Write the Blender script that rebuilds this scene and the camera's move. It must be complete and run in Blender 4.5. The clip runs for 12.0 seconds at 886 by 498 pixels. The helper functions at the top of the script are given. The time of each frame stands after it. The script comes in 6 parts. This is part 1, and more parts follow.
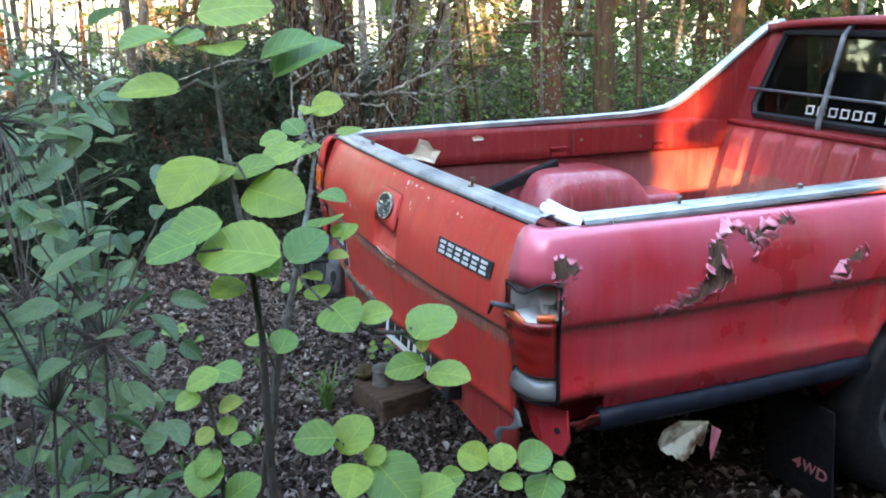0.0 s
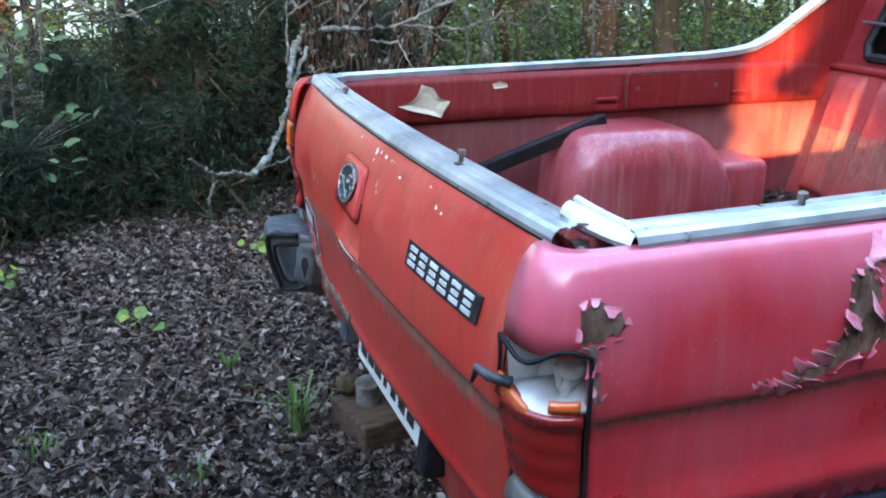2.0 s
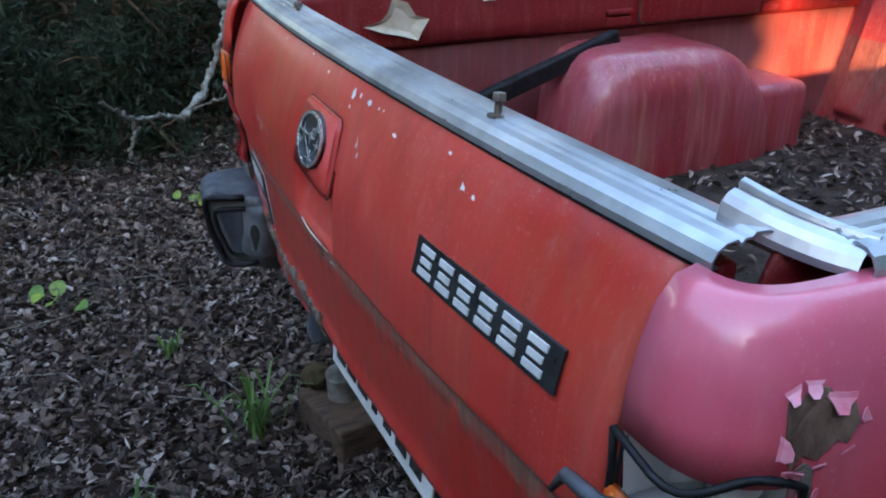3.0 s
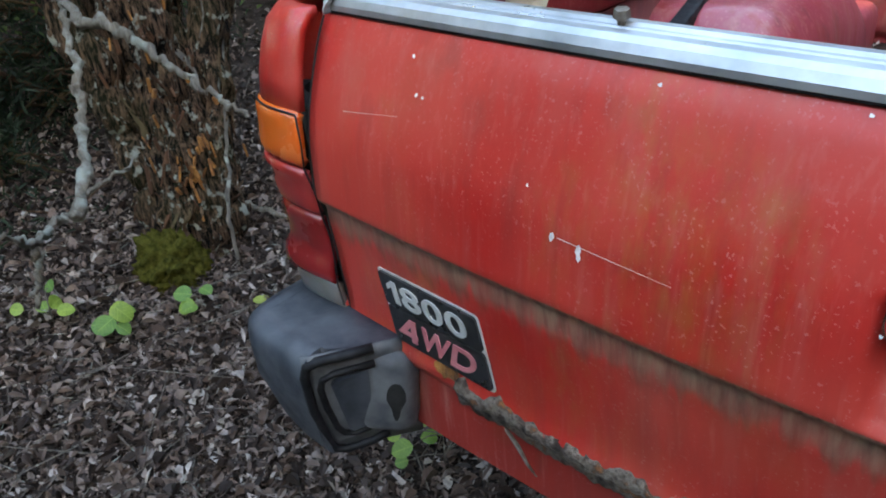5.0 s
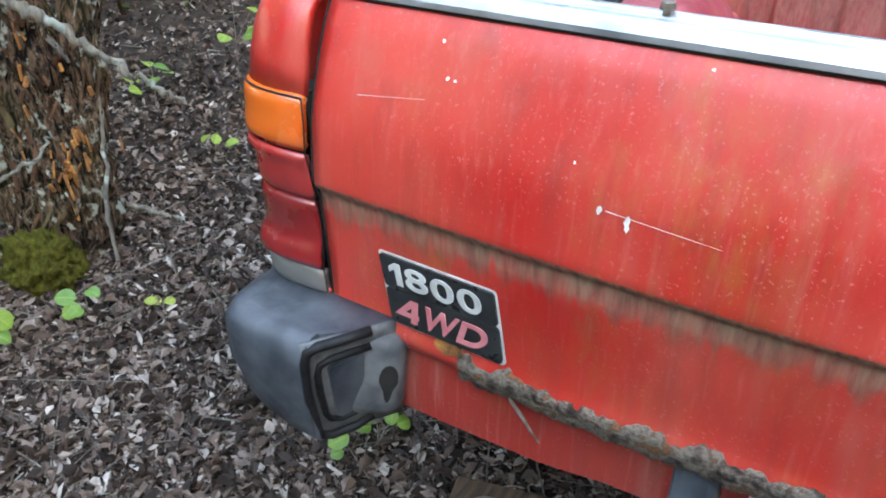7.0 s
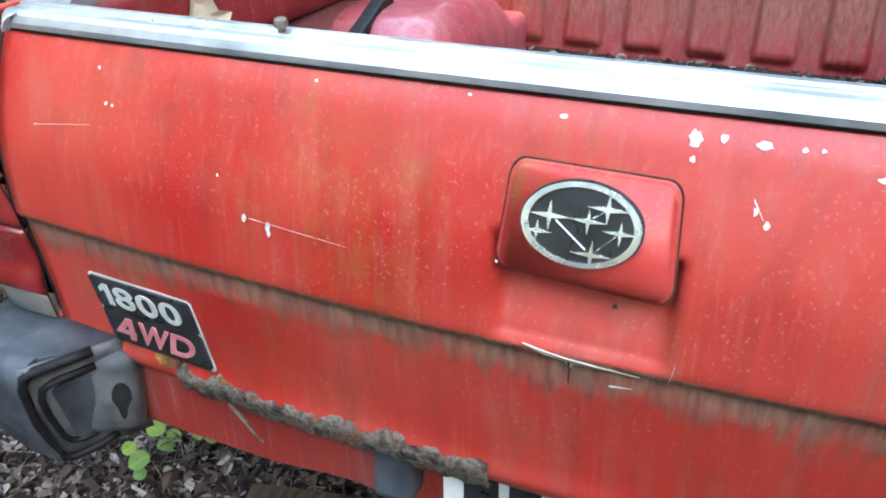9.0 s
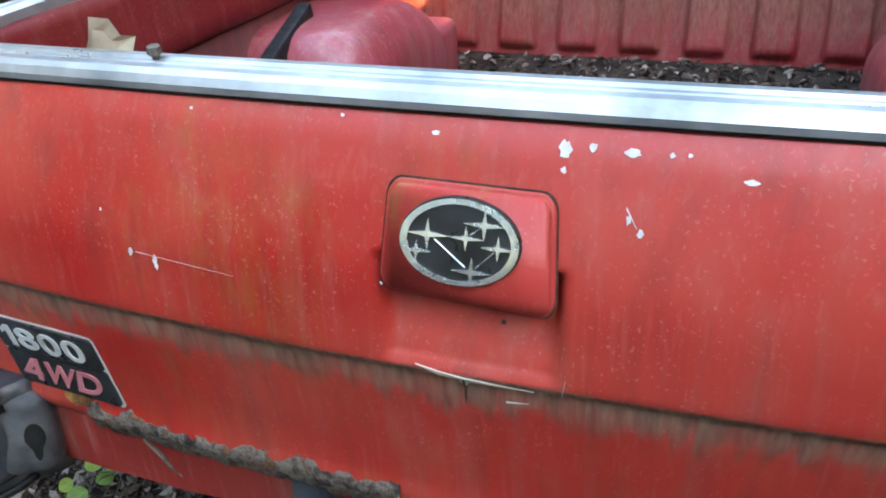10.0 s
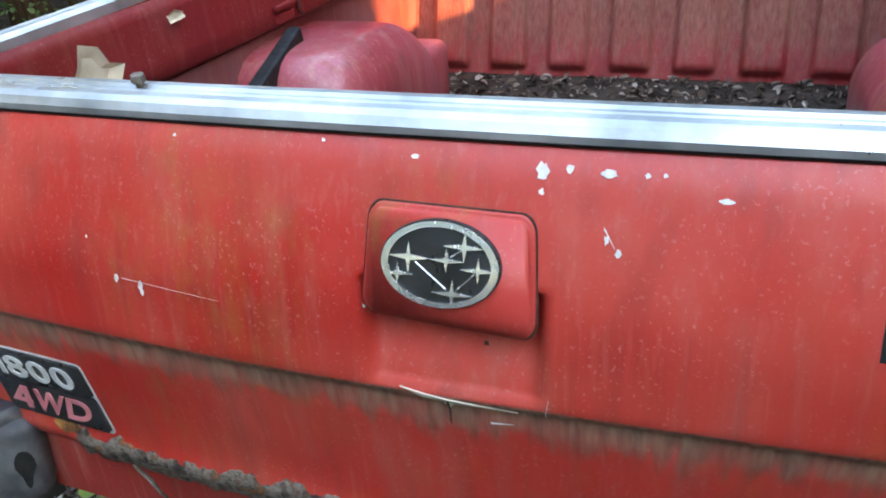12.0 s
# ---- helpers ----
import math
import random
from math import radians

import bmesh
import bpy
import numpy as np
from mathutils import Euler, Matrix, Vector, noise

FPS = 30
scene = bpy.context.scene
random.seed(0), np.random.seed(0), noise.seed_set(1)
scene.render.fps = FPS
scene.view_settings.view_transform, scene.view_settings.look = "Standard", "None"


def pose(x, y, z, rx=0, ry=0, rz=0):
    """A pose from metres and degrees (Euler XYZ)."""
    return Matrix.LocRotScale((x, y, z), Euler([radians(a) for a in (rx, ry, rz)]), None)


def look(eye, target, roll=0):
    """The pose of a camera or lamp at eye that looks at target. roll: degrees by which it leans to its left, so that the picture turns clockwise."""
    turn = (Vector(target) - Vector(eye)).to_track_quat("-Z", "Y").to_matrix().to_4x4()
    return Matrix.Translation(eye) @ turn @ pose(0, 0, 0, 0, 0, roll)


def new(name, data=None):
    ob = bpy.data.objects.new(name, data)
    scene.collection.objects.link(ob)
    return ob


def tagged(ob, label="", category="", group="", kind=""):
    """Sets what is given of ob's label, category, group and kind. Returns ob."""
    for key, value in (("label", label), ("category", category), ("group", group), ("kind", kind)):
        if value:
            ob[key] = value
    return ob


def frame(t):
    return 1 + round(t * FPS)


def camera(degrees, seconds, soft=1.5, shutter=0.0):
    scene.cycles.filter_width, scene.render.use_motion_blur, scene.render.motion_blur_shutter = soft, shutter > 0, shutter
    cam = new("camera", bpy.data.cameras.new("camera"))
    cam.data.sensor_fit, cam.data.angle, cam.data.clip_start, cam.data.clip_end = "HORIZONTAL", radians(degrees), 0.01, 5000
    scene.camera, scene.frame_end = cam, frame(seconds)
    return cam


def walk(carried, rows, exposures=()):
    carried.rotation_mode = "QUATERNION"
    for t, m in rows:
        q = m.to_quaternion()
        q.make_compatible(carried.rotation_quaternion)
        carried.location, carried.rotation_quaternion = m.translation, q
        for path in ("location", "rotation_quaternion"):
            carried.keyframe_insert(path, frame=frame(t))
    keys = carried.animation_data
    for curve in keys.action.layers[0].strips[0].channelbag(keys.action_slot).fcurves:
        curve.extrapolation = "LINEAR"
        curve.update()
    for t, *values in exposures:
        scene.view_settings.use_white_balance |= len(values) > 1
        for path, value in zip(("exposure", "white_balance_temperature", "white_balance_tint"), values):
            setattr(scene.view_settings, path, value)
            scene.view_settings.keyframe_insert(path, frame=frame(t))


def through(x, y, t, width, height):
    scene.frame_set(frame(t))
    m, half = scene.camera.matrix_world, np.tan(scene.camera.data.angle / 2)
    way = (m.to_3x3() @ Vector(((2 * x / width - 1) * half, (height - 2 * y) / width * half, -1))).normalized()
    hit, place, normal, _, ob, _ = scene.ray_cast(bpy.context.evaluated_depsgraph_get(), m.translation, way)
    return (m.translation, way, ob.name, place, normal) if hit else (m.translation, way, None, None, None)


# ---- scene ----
cam = camera(56.2, 12.0, soft=1.9)
# the walk
PATH = [
    (0, (2.184, -0.858, 1.438), (0.424, -0.078, 0.898), 0.2),
    (0.5, (2.178, -0.764, 1.422), (0.364, -0.128, 0.869), 0.0),
    (1, (2.083, -0.677, 1.405), (0.275, -0.041, 0.835), 0.5),
    (1.5, (1.832, -0.576, 1.393), (0.041, 0.081, 0.793), 0.8),
    (2, (1.56, -0.448, 1.343), (-0.207, 0.207, 0.676), 0.4),
    (2.5, (1.304, -0.331, 1.281), (-0.42, 0.321, 0.502), -0.1),
    (2.7, (1.216, -0.336, 1.258), (-0.484, 0.341, 0.452), -0.2),
    (4.3, (0.506, -0.519, 1.285), (-0.894, 0.537, 0.322), -3.4),
    (4.5, (0.384, -0.537, 1.269), (-0.971, 0.556, 0.285), -4.2),
    (5, (0.047, -0.629, 1.236), (-1.164, 0.625, 0.256), -4.8),
    (5.5, (-0.146, -0.694, 1.24), (-1.193, 0.665, 0.212), -4.2),
    (6, (-0.17, -0.758, 1.209), (-1.122, 0.668, 0.18), -2.6),
    (6.5, (-0.16, -0.797, 1.22), (-1.042, 0.687, 0.211), -0.1),
    (6.7, (-0.15, -0.804, 1.228), (-1.014, 0.7, 0.232), 0.6),
    (8.3, (0.068, -0.765, 1.262), (-0.672, 0.813, 0.281), 0.2),
    (8.5, (0.093, -0.753, 1.269), (-0.619, 0.831, 0.277), -0.2),
    (9, (0.159, -0.717, 1.26), (-0.53, 0.887, 0.285), -1.0),
    (9.5, (0.209, -0.674, 1.266), (-0.463, 0.927, 0.274), -3.0),
    (10, (0.23, -0.666, 1.264), (-0.404, 0.964, 0.293), -3.4),
    (10.5, (0.234, -0.663, 1.267), (-0.383, 0.975, 0.299), -3.8),
    (11, (0.239, -0.66, 1.269), (-0.389, 0.977, 0.307), -4.3),
    (11.5, (0.242, -0.661, 1.271), (-0.389, 0.98, 0.319), -4.3),
    (12, (0.247, -0.663, 1.268), (-0.392, 0.988, 0.337), -4.2),
]
EXPOSURE = [(0, 4.65, 6700, 10), (1.0, 4.78, 6400, 10), (1.9, 4.68, 6300, 10), (2.6, 3.85, 6200, 12), (4.4, 3.75, 6900, 10), (5.0, 4.1, 7300, 10), (5.5, 4.65, 7600, 10), (6.5, 4.95, 7600, 10), (8.5, 5.12, 7700, 10), (9.3, 4.82, 7700, 10), (10, 4.42, 7600, 10), (12, 4.40, 7600, 10)]
walk(cam, [(t, look(eye, target, roll)) for t, eye, target, roll in PATH], EXPOSURE)

# ---- light ----
SUN_TO = Vector((1.0, -0.33, 0.25)).normalized()
world = bpy.data.worlds.new("world")
scene.world = world
world.use_nodes = True
wn = world.node_tree.nodes
sky = wn.new("ShaderNodeTexSky")
sky.sky_type = "NISHITA"
sky.sun_disc = False
sky.sun_elevation = math.asin(SUN_TO.z)
sky.sun_rotation = math.atan2(SUN_TO.x, SUN_TO.y)
sky.dust_density = 2.0
wn["Background"].inputs["Strength"].default_value = 0.15
world.node_tree.links.new(sky.outputs[0], wn["Background"].inputs["Color"])
sun = new("sun", bpy.data.lights.new("sun", "SUN"))
sun.data.energy = 2.0
sun.data.angle = radians(1.0)
sun.data.color = (1.0, 0.56, 0.24)
sun.rotation_mode = "QUATERNION"
sun.rotation_quaternion = SUN_TO.to_track_quat("Z", "Y")


# ---- materials ----
class Nodes:
    """Short hand for building a node material."""

    def __init__(self, name):
        self.mat = bpy.data.materials.new(name)
        self.mat.use_nodes = True
        self.tree = self.mat.node_tree
        self.bsdf = self.tree.nodes["Principled BSDF"]

    def node(self, kind, **sets):
        n = self.tree.nodes.new(kind)
        for key, value in sets.items():
            if key == "operation":
                n.operation = value
            elif key == "data_type":
                n.data_type = value
            elif key == "blend_type":
                n.blend_type = value
            else:
                n.inputs[key].default_value = value
        return n

    def link(self, a, b):
        self.tree.links.new(a, b)

    def put(self, key, value):
        if isinstance(value, bpy.types.NodeSocket):
            self.link(value, self.bsdf.inputs[key])
        else:
            self.bsdf.inputs[key].default_value = value

    def coords(self, scale=(1, 1, 1), world_space=False):
        m = self.node("ShaderNodeMapping")
        m.inputs["Scale"].default_value = scale
        if world_space:
            self.link(self.node("ShaderNodeNewGeometry").outputs["Position"], m.inputs["Vector"])
        else:
            self.link(self.node("ShaderNodeTexCoord").outputs["Object"], m.inputs["Vector"])
        return m.outputs["Vector"]

    def noise(self, scale, detail=4, stretch=(1, 1, 1), rough=0.55, world_space=False):
        n = self.node("ShaderNodeTexNoise", Scale=scale, Detail=detail, Roughness=rough)
        self.link(self.coords(stretch, world_space), n.inputs["Vector"])
        return n.outputs["Fac"]

    def ramp(self, fac, *stops):
        r = self.node("ShaderNodeValToRGB")
        els = r.color_ramp.elements
        while len(els) < len(stops):
            els.new(0.5)
        for e, (p, c) in zip(els, stops):
            e.position = p
            e.color = (c, c, c, 1) if isinstance(c, (int, float)) else (*c, 1)
        self.link(fac, r.inputs["Fac"])
        return r.outputs["Color"]

    def mix(self, fac, a, b, blend="MIX"):
        n = self.node("ShaderNodeMix", data_type="RGBA", blend_type=blend)
        for key, value in ((0, fac), (6, a), (7, b)):
            if isinstance(value, bpy.types.NodeSocket):
                self.link(value, n.inputs[key])
            else:
                n.inputs[key].default_value = value if isinstance(value, (int, float)) else (*value, 1)
        return n.outputs[2]

    def math(self, op, a, b=0.0):
        n = self.node("ShaderNodeMath", operation=op)
        for i, value in enumerate((a, b)):
            if isinstance(value, bpy.types.NodeSocket):
                self.link(value, n.inputs[i])
            else:
                n.inputs[i].default_value = value
        return n.outputs[0]

    def bump(self, height, strength=0.3, distance=0.01):
        n = self.node("ShaderNodeBump", Strength=strength, Distance=distance)
        self.link(height, n.inputs["Height"])
        self.link(n.outputs["Normal"], self.bsdf.inputs["Normal"])


def car_paint(name, red=(0.43, 0.036, 0.030), faded=(0.52, 0.095, 0.065), fade=0.65, grime=0.4, rough=0.32, crease=0.0, reach=0.085, runs=0.92, coat=0.25, green=0.0, chalk_sheen=0.0, spec=0.5):
    """Old red paint, chalked, streaked, with green and brown grime. crease: height of a ledge below which dirt has run
    down. Pink chalking and sky sheen can be painted in towards the top.
    """
    n = Nodes(name)
    big = n.ramp(n.noise(3.0, 5), (0.38, 0.0), (0.68, 1.0))
    colour = n.mix(n.math("MULTIPLY", big, fade), red, faded)
    streak = n.ramp(n.noise(2.0, 4, (14, 14, 1.2)), (0.5, 0.0), (0.75, 1.0))
    colour = n.mix(n.math("MULTIPLY", streak, 0.35 * grime), colour, (0.40, 0.19, 0.15))
    algae = n.ramp(n.noise(5.0, 6, (1.6, 1.6, 0.8)), (0.56, 0.0), (0.72, 1.0))
    colour = n.mix(n.math("MULTIPLY", algae, 0.28 * grime), colour, (0.24, 0.10, 0.03))
    dark = n.ramp(n.noise(7.0, 6, (3, 3, 0.7)), (0.58, 0.0), (0.8, 1.0))
    colour = n.mix(n.math("MULTIPLY", dark, 0.5 * grime), colour, (0.10, 0.03, 0.02))
    fine = n.ramp(n.noise(3.0, 3, (40, 40, 1.5)), (0.55, 0.0), (0.72, 1.0))
    colour = n.mix(n.math("MULTIPLY", fine, 0.22 * grime), colour, (0.56, 0.22, 0.18))
    drip = n.ramp(n.noise(1.3, 5, (26, 26, 0.9)), (0.52, 0.0), (0.70, 1.0))
    colour = n.mix(n.math("MULTIPLY", drip, 0.6 * grime), colour, (0.27, 0.030, 0.024))
    if green:
        spots = n.math("MULTIPLY", n.ramp(n.noise(6.0, 4, (1, 1, 0.6)), (0.54, 0.0), (0.66, 1.0)), n.ramp(n.noise(30.0, 5, (2.5, 2.5, 0.7)), (0.42, 0.0), (0.68, 1.0)))
        colour = n.mix(n.math("MULTIPLY", spots, green), colour, (0.26, 0.20, 0.03))
    # pink chalking and the sky's sheen on the shoulder, mixed in by height
    if chalk_sheen:
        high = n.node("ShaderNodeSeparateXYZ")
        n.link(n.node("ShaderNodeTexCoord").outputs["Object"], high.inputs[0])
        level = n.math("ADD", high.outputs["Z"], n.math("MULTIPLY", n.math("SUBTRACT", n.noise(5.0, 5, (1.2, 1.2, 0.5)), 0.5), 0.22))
        colour = n.mix(n.math("MULTIPLY", n.ramp(level, (0.895, 0.0), (1.0, 1.0)), chalk_sheen), colour, (0.66, 0.16, 0.25))
    speck = n.math("MULTIPLY", n.ramp(n.noise(240.0, 2), (0.63, 0.0), (0.68, 1.0)), n.ramp(n.noise(7.0, 3), (0.4, 0.25), (0.65, 1.0)))
    colour = n.mix(n.math("MULTIPLY", speck, 0.18), colour, (0.6, 0.45, 0.42))
    roughness = n.ramp(big, (0.0, rough), (1.0, rough + 0.22))
    if crease:
        sep = n.node("ShaderNodeSeparateXYZ")
        n.link(n.node("ShaderNodeTexCoord").outputs["Object"], sep.inputs[0])
        run = n.noise(1.0, 5, (60, 60, 5))
        drop = n.math("SUBTRACT", crease, sep.outputs["Z"])
        length = n.math("MULTIPLY", run, reach)
        inside = n.math("MULTIPLY", n.math("GREATER_THAN", drop, 0.0), n.ramp(n.math("DIVIDE", drop, length), (0.30, 1.0), (0.62, 0.75), (1.0, 0.0)))
        patchy = n.ramp(n.noise(9.0, 5, (3, 3, 1)), (0.3, 0.70), (0.6, 1.0))
        inside = n.math("MULTIPLY", inside, patchy)
        grain = n.ramp(n.noise(30.0, 5, (4, 4, 0.5)), (0.30, (0.085, 0.048, 0.034)), (0.7, (0.25, 0.175, 0.115)))
        colour = n.mix(n.math("MULTIPLY", inside, runs), colour, grain)
        roughness = n.mix(inside, roughness, (0.9, 0.9, 0.9))
    n.put("Base Color", colour)
    n.put("Roughness", roughness)
    n.put("Specular IOR Level", spec)
    n.put("Coat Weight", coat)
    n.put("Coat Roughness", 0.2 if coat < 0.5 else 0.09)
    n.bump(n.noise(220.0, 3), 0.06, 0.002)
    return n.mat


def plain(name, c1, c2, scale=12.0, rough=0.6, metal=0.0, bump=0.15, stretch=(1, 1, 1), spec=0.5, depth=0.004):
    n = Nodes(name)
    f = n.noise(scale, 6, stretch)
    n.put("Base Color", n.ramp(f, (0.32, c1), (0.68, c2)))
    n.put("Roughness", n.ramp(n.noise(scale * 2.3, 4), (0.3, max(rough - 0.12, 0.02)), (0.7, min(rough + 0.12, 1.0))))
    n.put("Metallic", metal)
    n.put("Specular IOR Level", spec)
    if bump:
        n.bump(n.noise(scale * 5, 4, stretch), bump, depth)
    return n.mat


def leafy(name, c1, c2, through=0.5, rough=0.5, single=False):
    """Leaves: colour by island, some light passes through."""
    n = Nodes(name)
    rnd = n.node("ShaderNodeObjectInfo").outputs["Random"] if single else n.node("ShaderNodeNewGeometry").outputs["Random Per Island"]
    c = n.ramp(rnd, (0.0, c1), (1.0, c2))
    c = n.mix(n.math("MULTIPLY", n.ramp(n.noise(40.0, 3), (0.4, 0.0), (0.7, 1.0)), 0.3), c, [v * 0.6 for v in c1])
    if single:
        sep = n.node("ShaderNodeSeparateXYZ")
        n.link(n.node("ShaderNodeTexCoord").outputs["Object"], sep.inputs[0])
        side = n.math("ABSOLUTE", sep.outputs["Y"])
        rib = n.ramp(side, (0.0, 1.0), (0.045, 0.0))
        vein = n.math("SINE", n.math("MULTIPLY", n.math("SUBTRACT", sep.outputs["X"], n.math("MULTIPLY", side, 0.8)), 17.0))
        vein = n.ramp(vein, (0.90, 0.0), (1.0, 1.0))
        lines = n.math("MAXIMUM", rib, n.math("MULTIPLY", vein, 0.5))
        c = n.mix(n.math("MULTIPLY", lines, 0.45), c, [min(1.0, v * 1.5 + 0.05) for v in c2])
        blotch = n.ramp(n.noise(1.6, 4), (0.42, 0.0), (0.72, 1.0))
        c = n.mix(n.math("MULTIPLY", blotch, 0.35), c, [v * 0.55 for v in c1])
        n.bump(lines, 0.35, 0.02)
    n.put("Base Color", c)
    n.put("Roughness", rough)
    tr = n.node("ShaderNodeBsdfTranslucent")
    n.link(c, tr.inputs["Color"])
    ms = n.node("ShaderNodeMixShader", Fac=through)
    n.link(n.bsdf.outputs[0], ms.inputs[1])
    n.link(tr.outputs[0], ms.inputs[2])
    n.link(ms.outputs[0], n.tree.nodes["Material Output"].inputs["Surface"])
    return n.mat


def bark(name, c1, c2, moss=0.0, scale=9.0, lichen=0.0, low=0.3, high=0.7):
    n = Nodes(name)
    f = n.noise(scale, 8, (3.2, 3.2, 0.5), 0.7)
    c = n.ramp(f, (low, c1), (high, c2))
    if lichen:
        spot = n.ramp(n.noise(26.0, 5), (0.60 - 0.12 * lichen, 0.0), (0.66, 1.0))
        c = n.mix(spot, c, (0.36, 0.38, 0.33))
    if moss:
        c = n.mix(n.math("MULTIPLY", n.ramp(n.noise(7.0, 5), (0.45, 0.0), (0.62, 1.0)), moss), c, (0.07, 0.085, 0.02))
    n.put("Base Color", c)
    n.put("Roughness", 0.92)
    n.put("Specular IOR Level", 0.15)
    n.bump(f, 1.0, 0.02)
    return n.mat


PAINT = car_paint("red_paint", red=(0.44, 0.014, 0.012), faded=(0.56, 0.068, 0.046), fade=0.85, grime=0.66, crease=0.784, reach=0.115, green=0.22, coat=0.15, spec=0.5)
PAINT_SIDE = car_paint("side_paint", red=(0.50, 0.016, 0.026), faded=(0.58, 0.070, 0.100), fade=0.9, grime=0.6, rough=0.26, crease=0.812, reach=0.03, runs=0.8, coat=1.0, chalk_sheen=0.6)
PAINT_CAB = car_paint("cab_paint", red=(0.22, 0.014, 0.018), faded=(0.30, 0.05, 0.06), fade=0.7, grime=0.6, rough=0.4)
# bed and cab-back red, darkened for the shade they stand in
PAINT_IN_SHADE = car_paint("shaded_bed_paint", red=(0.16, 0.004, 0.007), faded=(0.19, 0.010, 0.014), fade=0.5, grime=0.35, rough=0.48, coat=0.05, spec=0.35)
PAINT_WELL = car_paint("worn_bed_paint", red=(0.28, 0.014, 0.028), faded=(0.33, 0.075, 0.10), fade=0.9, grime=1.6, rough=0.36, coat=0.6)
# lower panels: dirt and the shade below the body, both in the red
PAINT_LOWER = car_paint("dirty_shaded_paint", red=(0.30, 0.012, 0.010), faded=(0.34, 0.045, 0.030), fade=0.8, grime=1.2, rough=0.5)
# front wall: dirt runs over a red darkened for the bed's shade
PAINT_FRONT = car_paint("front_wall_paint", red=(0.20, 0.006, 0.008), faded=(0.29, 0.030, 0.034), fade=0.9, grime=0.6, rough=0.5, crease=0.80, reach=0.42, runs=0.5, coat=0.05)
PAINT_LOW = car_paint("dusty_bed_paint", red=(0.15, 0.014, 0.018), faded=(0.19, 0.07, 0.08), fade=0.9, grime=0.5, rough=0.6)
PAINT_HANDLE = car_paint("handle_paint", red=(0.47, 0.030, 0.028), faded=(0.54, 0.085, 0.065), fade=0.6, grime=0.35, green=0.4, coat=0.1, spec=0.35)
TRIM = plain("anodised_trim", (0.32, 0.34, 0.36), (0.68, 0.70, 0.73), 9.0, 0.38, 0.75, 0.04, (1, 1, 1))
RUBBER = plain("black_rubber", (0.004, 0.004, 0.005), (0.016, 0.016, 0.018), 30.0, 0.6, 0.0, 0.2, (1, 1, 1), 0.25)
STRIP = plain("strip_rubber", (0.004, 0.005, 0.011), (0.014, 0.017, 0.030), 20.0, 0.55, 0.0, 0.1, (1, 1, 1), 0.25)
BUMPER = plain("weathered_grey_plastic", (0.016, 0.020, 0.028), (0.080, 0.090, 0.105), 14.0, 0.5, 0.0, 0.2)
BUMPER_IN = plain("inner_grey_plastic", (0.03, 0.034, 0.040), (0.15, 0.155, 0.16), 16.0, 0.55, 0.0, 0.2)
# near-black that stands in for shade in gaps, holes and closed spaces
DARK = plain("cavity_shade", (0.004, 0.004, 0.004), (0.012, 0.011, 0.01), 20.0, 0.9)
RUST = plain("rust", (0.055, 0.032, 0.024), (0.21, 0.135, 0.10), 42.0, 0.95, 0.0, 0.8, (1, 1, 0.6), 0.1)
RUST_GREY = plain("bare_filler", (0.10, 0.075, 0.06), (0.27, 0.23, 0.20), 55.0, 0.95, 0.0, 0.9, (1, 1, 1), 0.1)
CREAM = plain("cream_underpaint", (0.50, 0.45, 0.33), (0.72, 0.68, 0.56), 18.0, 0.7)
WHITE_CHIP = plain("white_chip", (0.50, 0.46, 0.45), (0.80, 0.78, 0.77), 90.0, 0.7)
# pink flaked paint, lightened for the highlights on its curls
PEEL = plain("peeling_paint", (0.52, 0.06, 0.11), (0.70, 0.34, 0.40), 25.0, 0.35, 0.0, 0.15)
REFLECTOR = plain("dull_reflector", (0.42, 0.42, 0.41), (0.66, 0.66, 0.65), 14.0, 0.4, 0.0, 0.1)
RUST_MIX = Nodes("rust_and_filler")
RUST_MIX.put("Base Color", RUST_MIX.ramp(RUST_MIX.noise(48.0, 6), (0.34, (0.016, 0.009, 0.007)), (0.45, (0.08, 0.055, 0.042)), (0.54, (0.18, 0.145, 0.115)), (0.62, (0.10, 0.06, 0.04)), (0.72, (0.28, 0.10, 0.025))))
RUST_MIX.put("Roughness", 0.95)
RUST_MIX.bump(RUST_MIX.noise(120.0, 5), 1.0, 0.006)
RUST_MIX = RUST_MIX.mat
LINER = Nodes("rusty_cream_sheet")
LINER.put("Base Color", LINER.ramp(LINER.noise(16.0, 6), (0.40, (0.10, 0.045, 0.025)), (0.48, (0.26, 0.20, 0.14)), (0.56, (0.58, 0.54, 0.42)), (0.70, (0.66, 0.63, 0.53))))
LINER.put("Roughness", 0.8)
LINER = LINER.mat
ORANGE_WOOD = plain("torn_orange_wood", (0.07, 0.022, 0.008), (0.46, 0.20, 0.045), 40.0, 0.8, 0.0, 0.9, (1, 1, 0.5))
GRIME = plain("dark_grime", (0.02, 0.008, 0.006), (0.11, 0.045, 0.03), 60.0, 0.9)
STEEL = plain("rusty_bolt_steel", (0.10, 0.07, 0.05), (0.30, 0.26, 0.22), 60.0, 0.6, 0.6, 0.4)
CHROME = plain("chrome_plastic", (0.60, 0.62, 0.62), (0.80, 0.82, 0.82), 30.0, 0.22, 0.8, 0.03)
BADGE_BLACK = plain("badge_black", (0.010, 0.011, 0.012), (0.028, 0.030, 0.032), 25.0, 0.35, 0.0, 0.05)
BADGE_SILVER = plain("badge_silver", (0.50, 0.50, 0.49), (0.68, 0.68, 0.66), 40.0, 0.5, 0.2, 0.05)
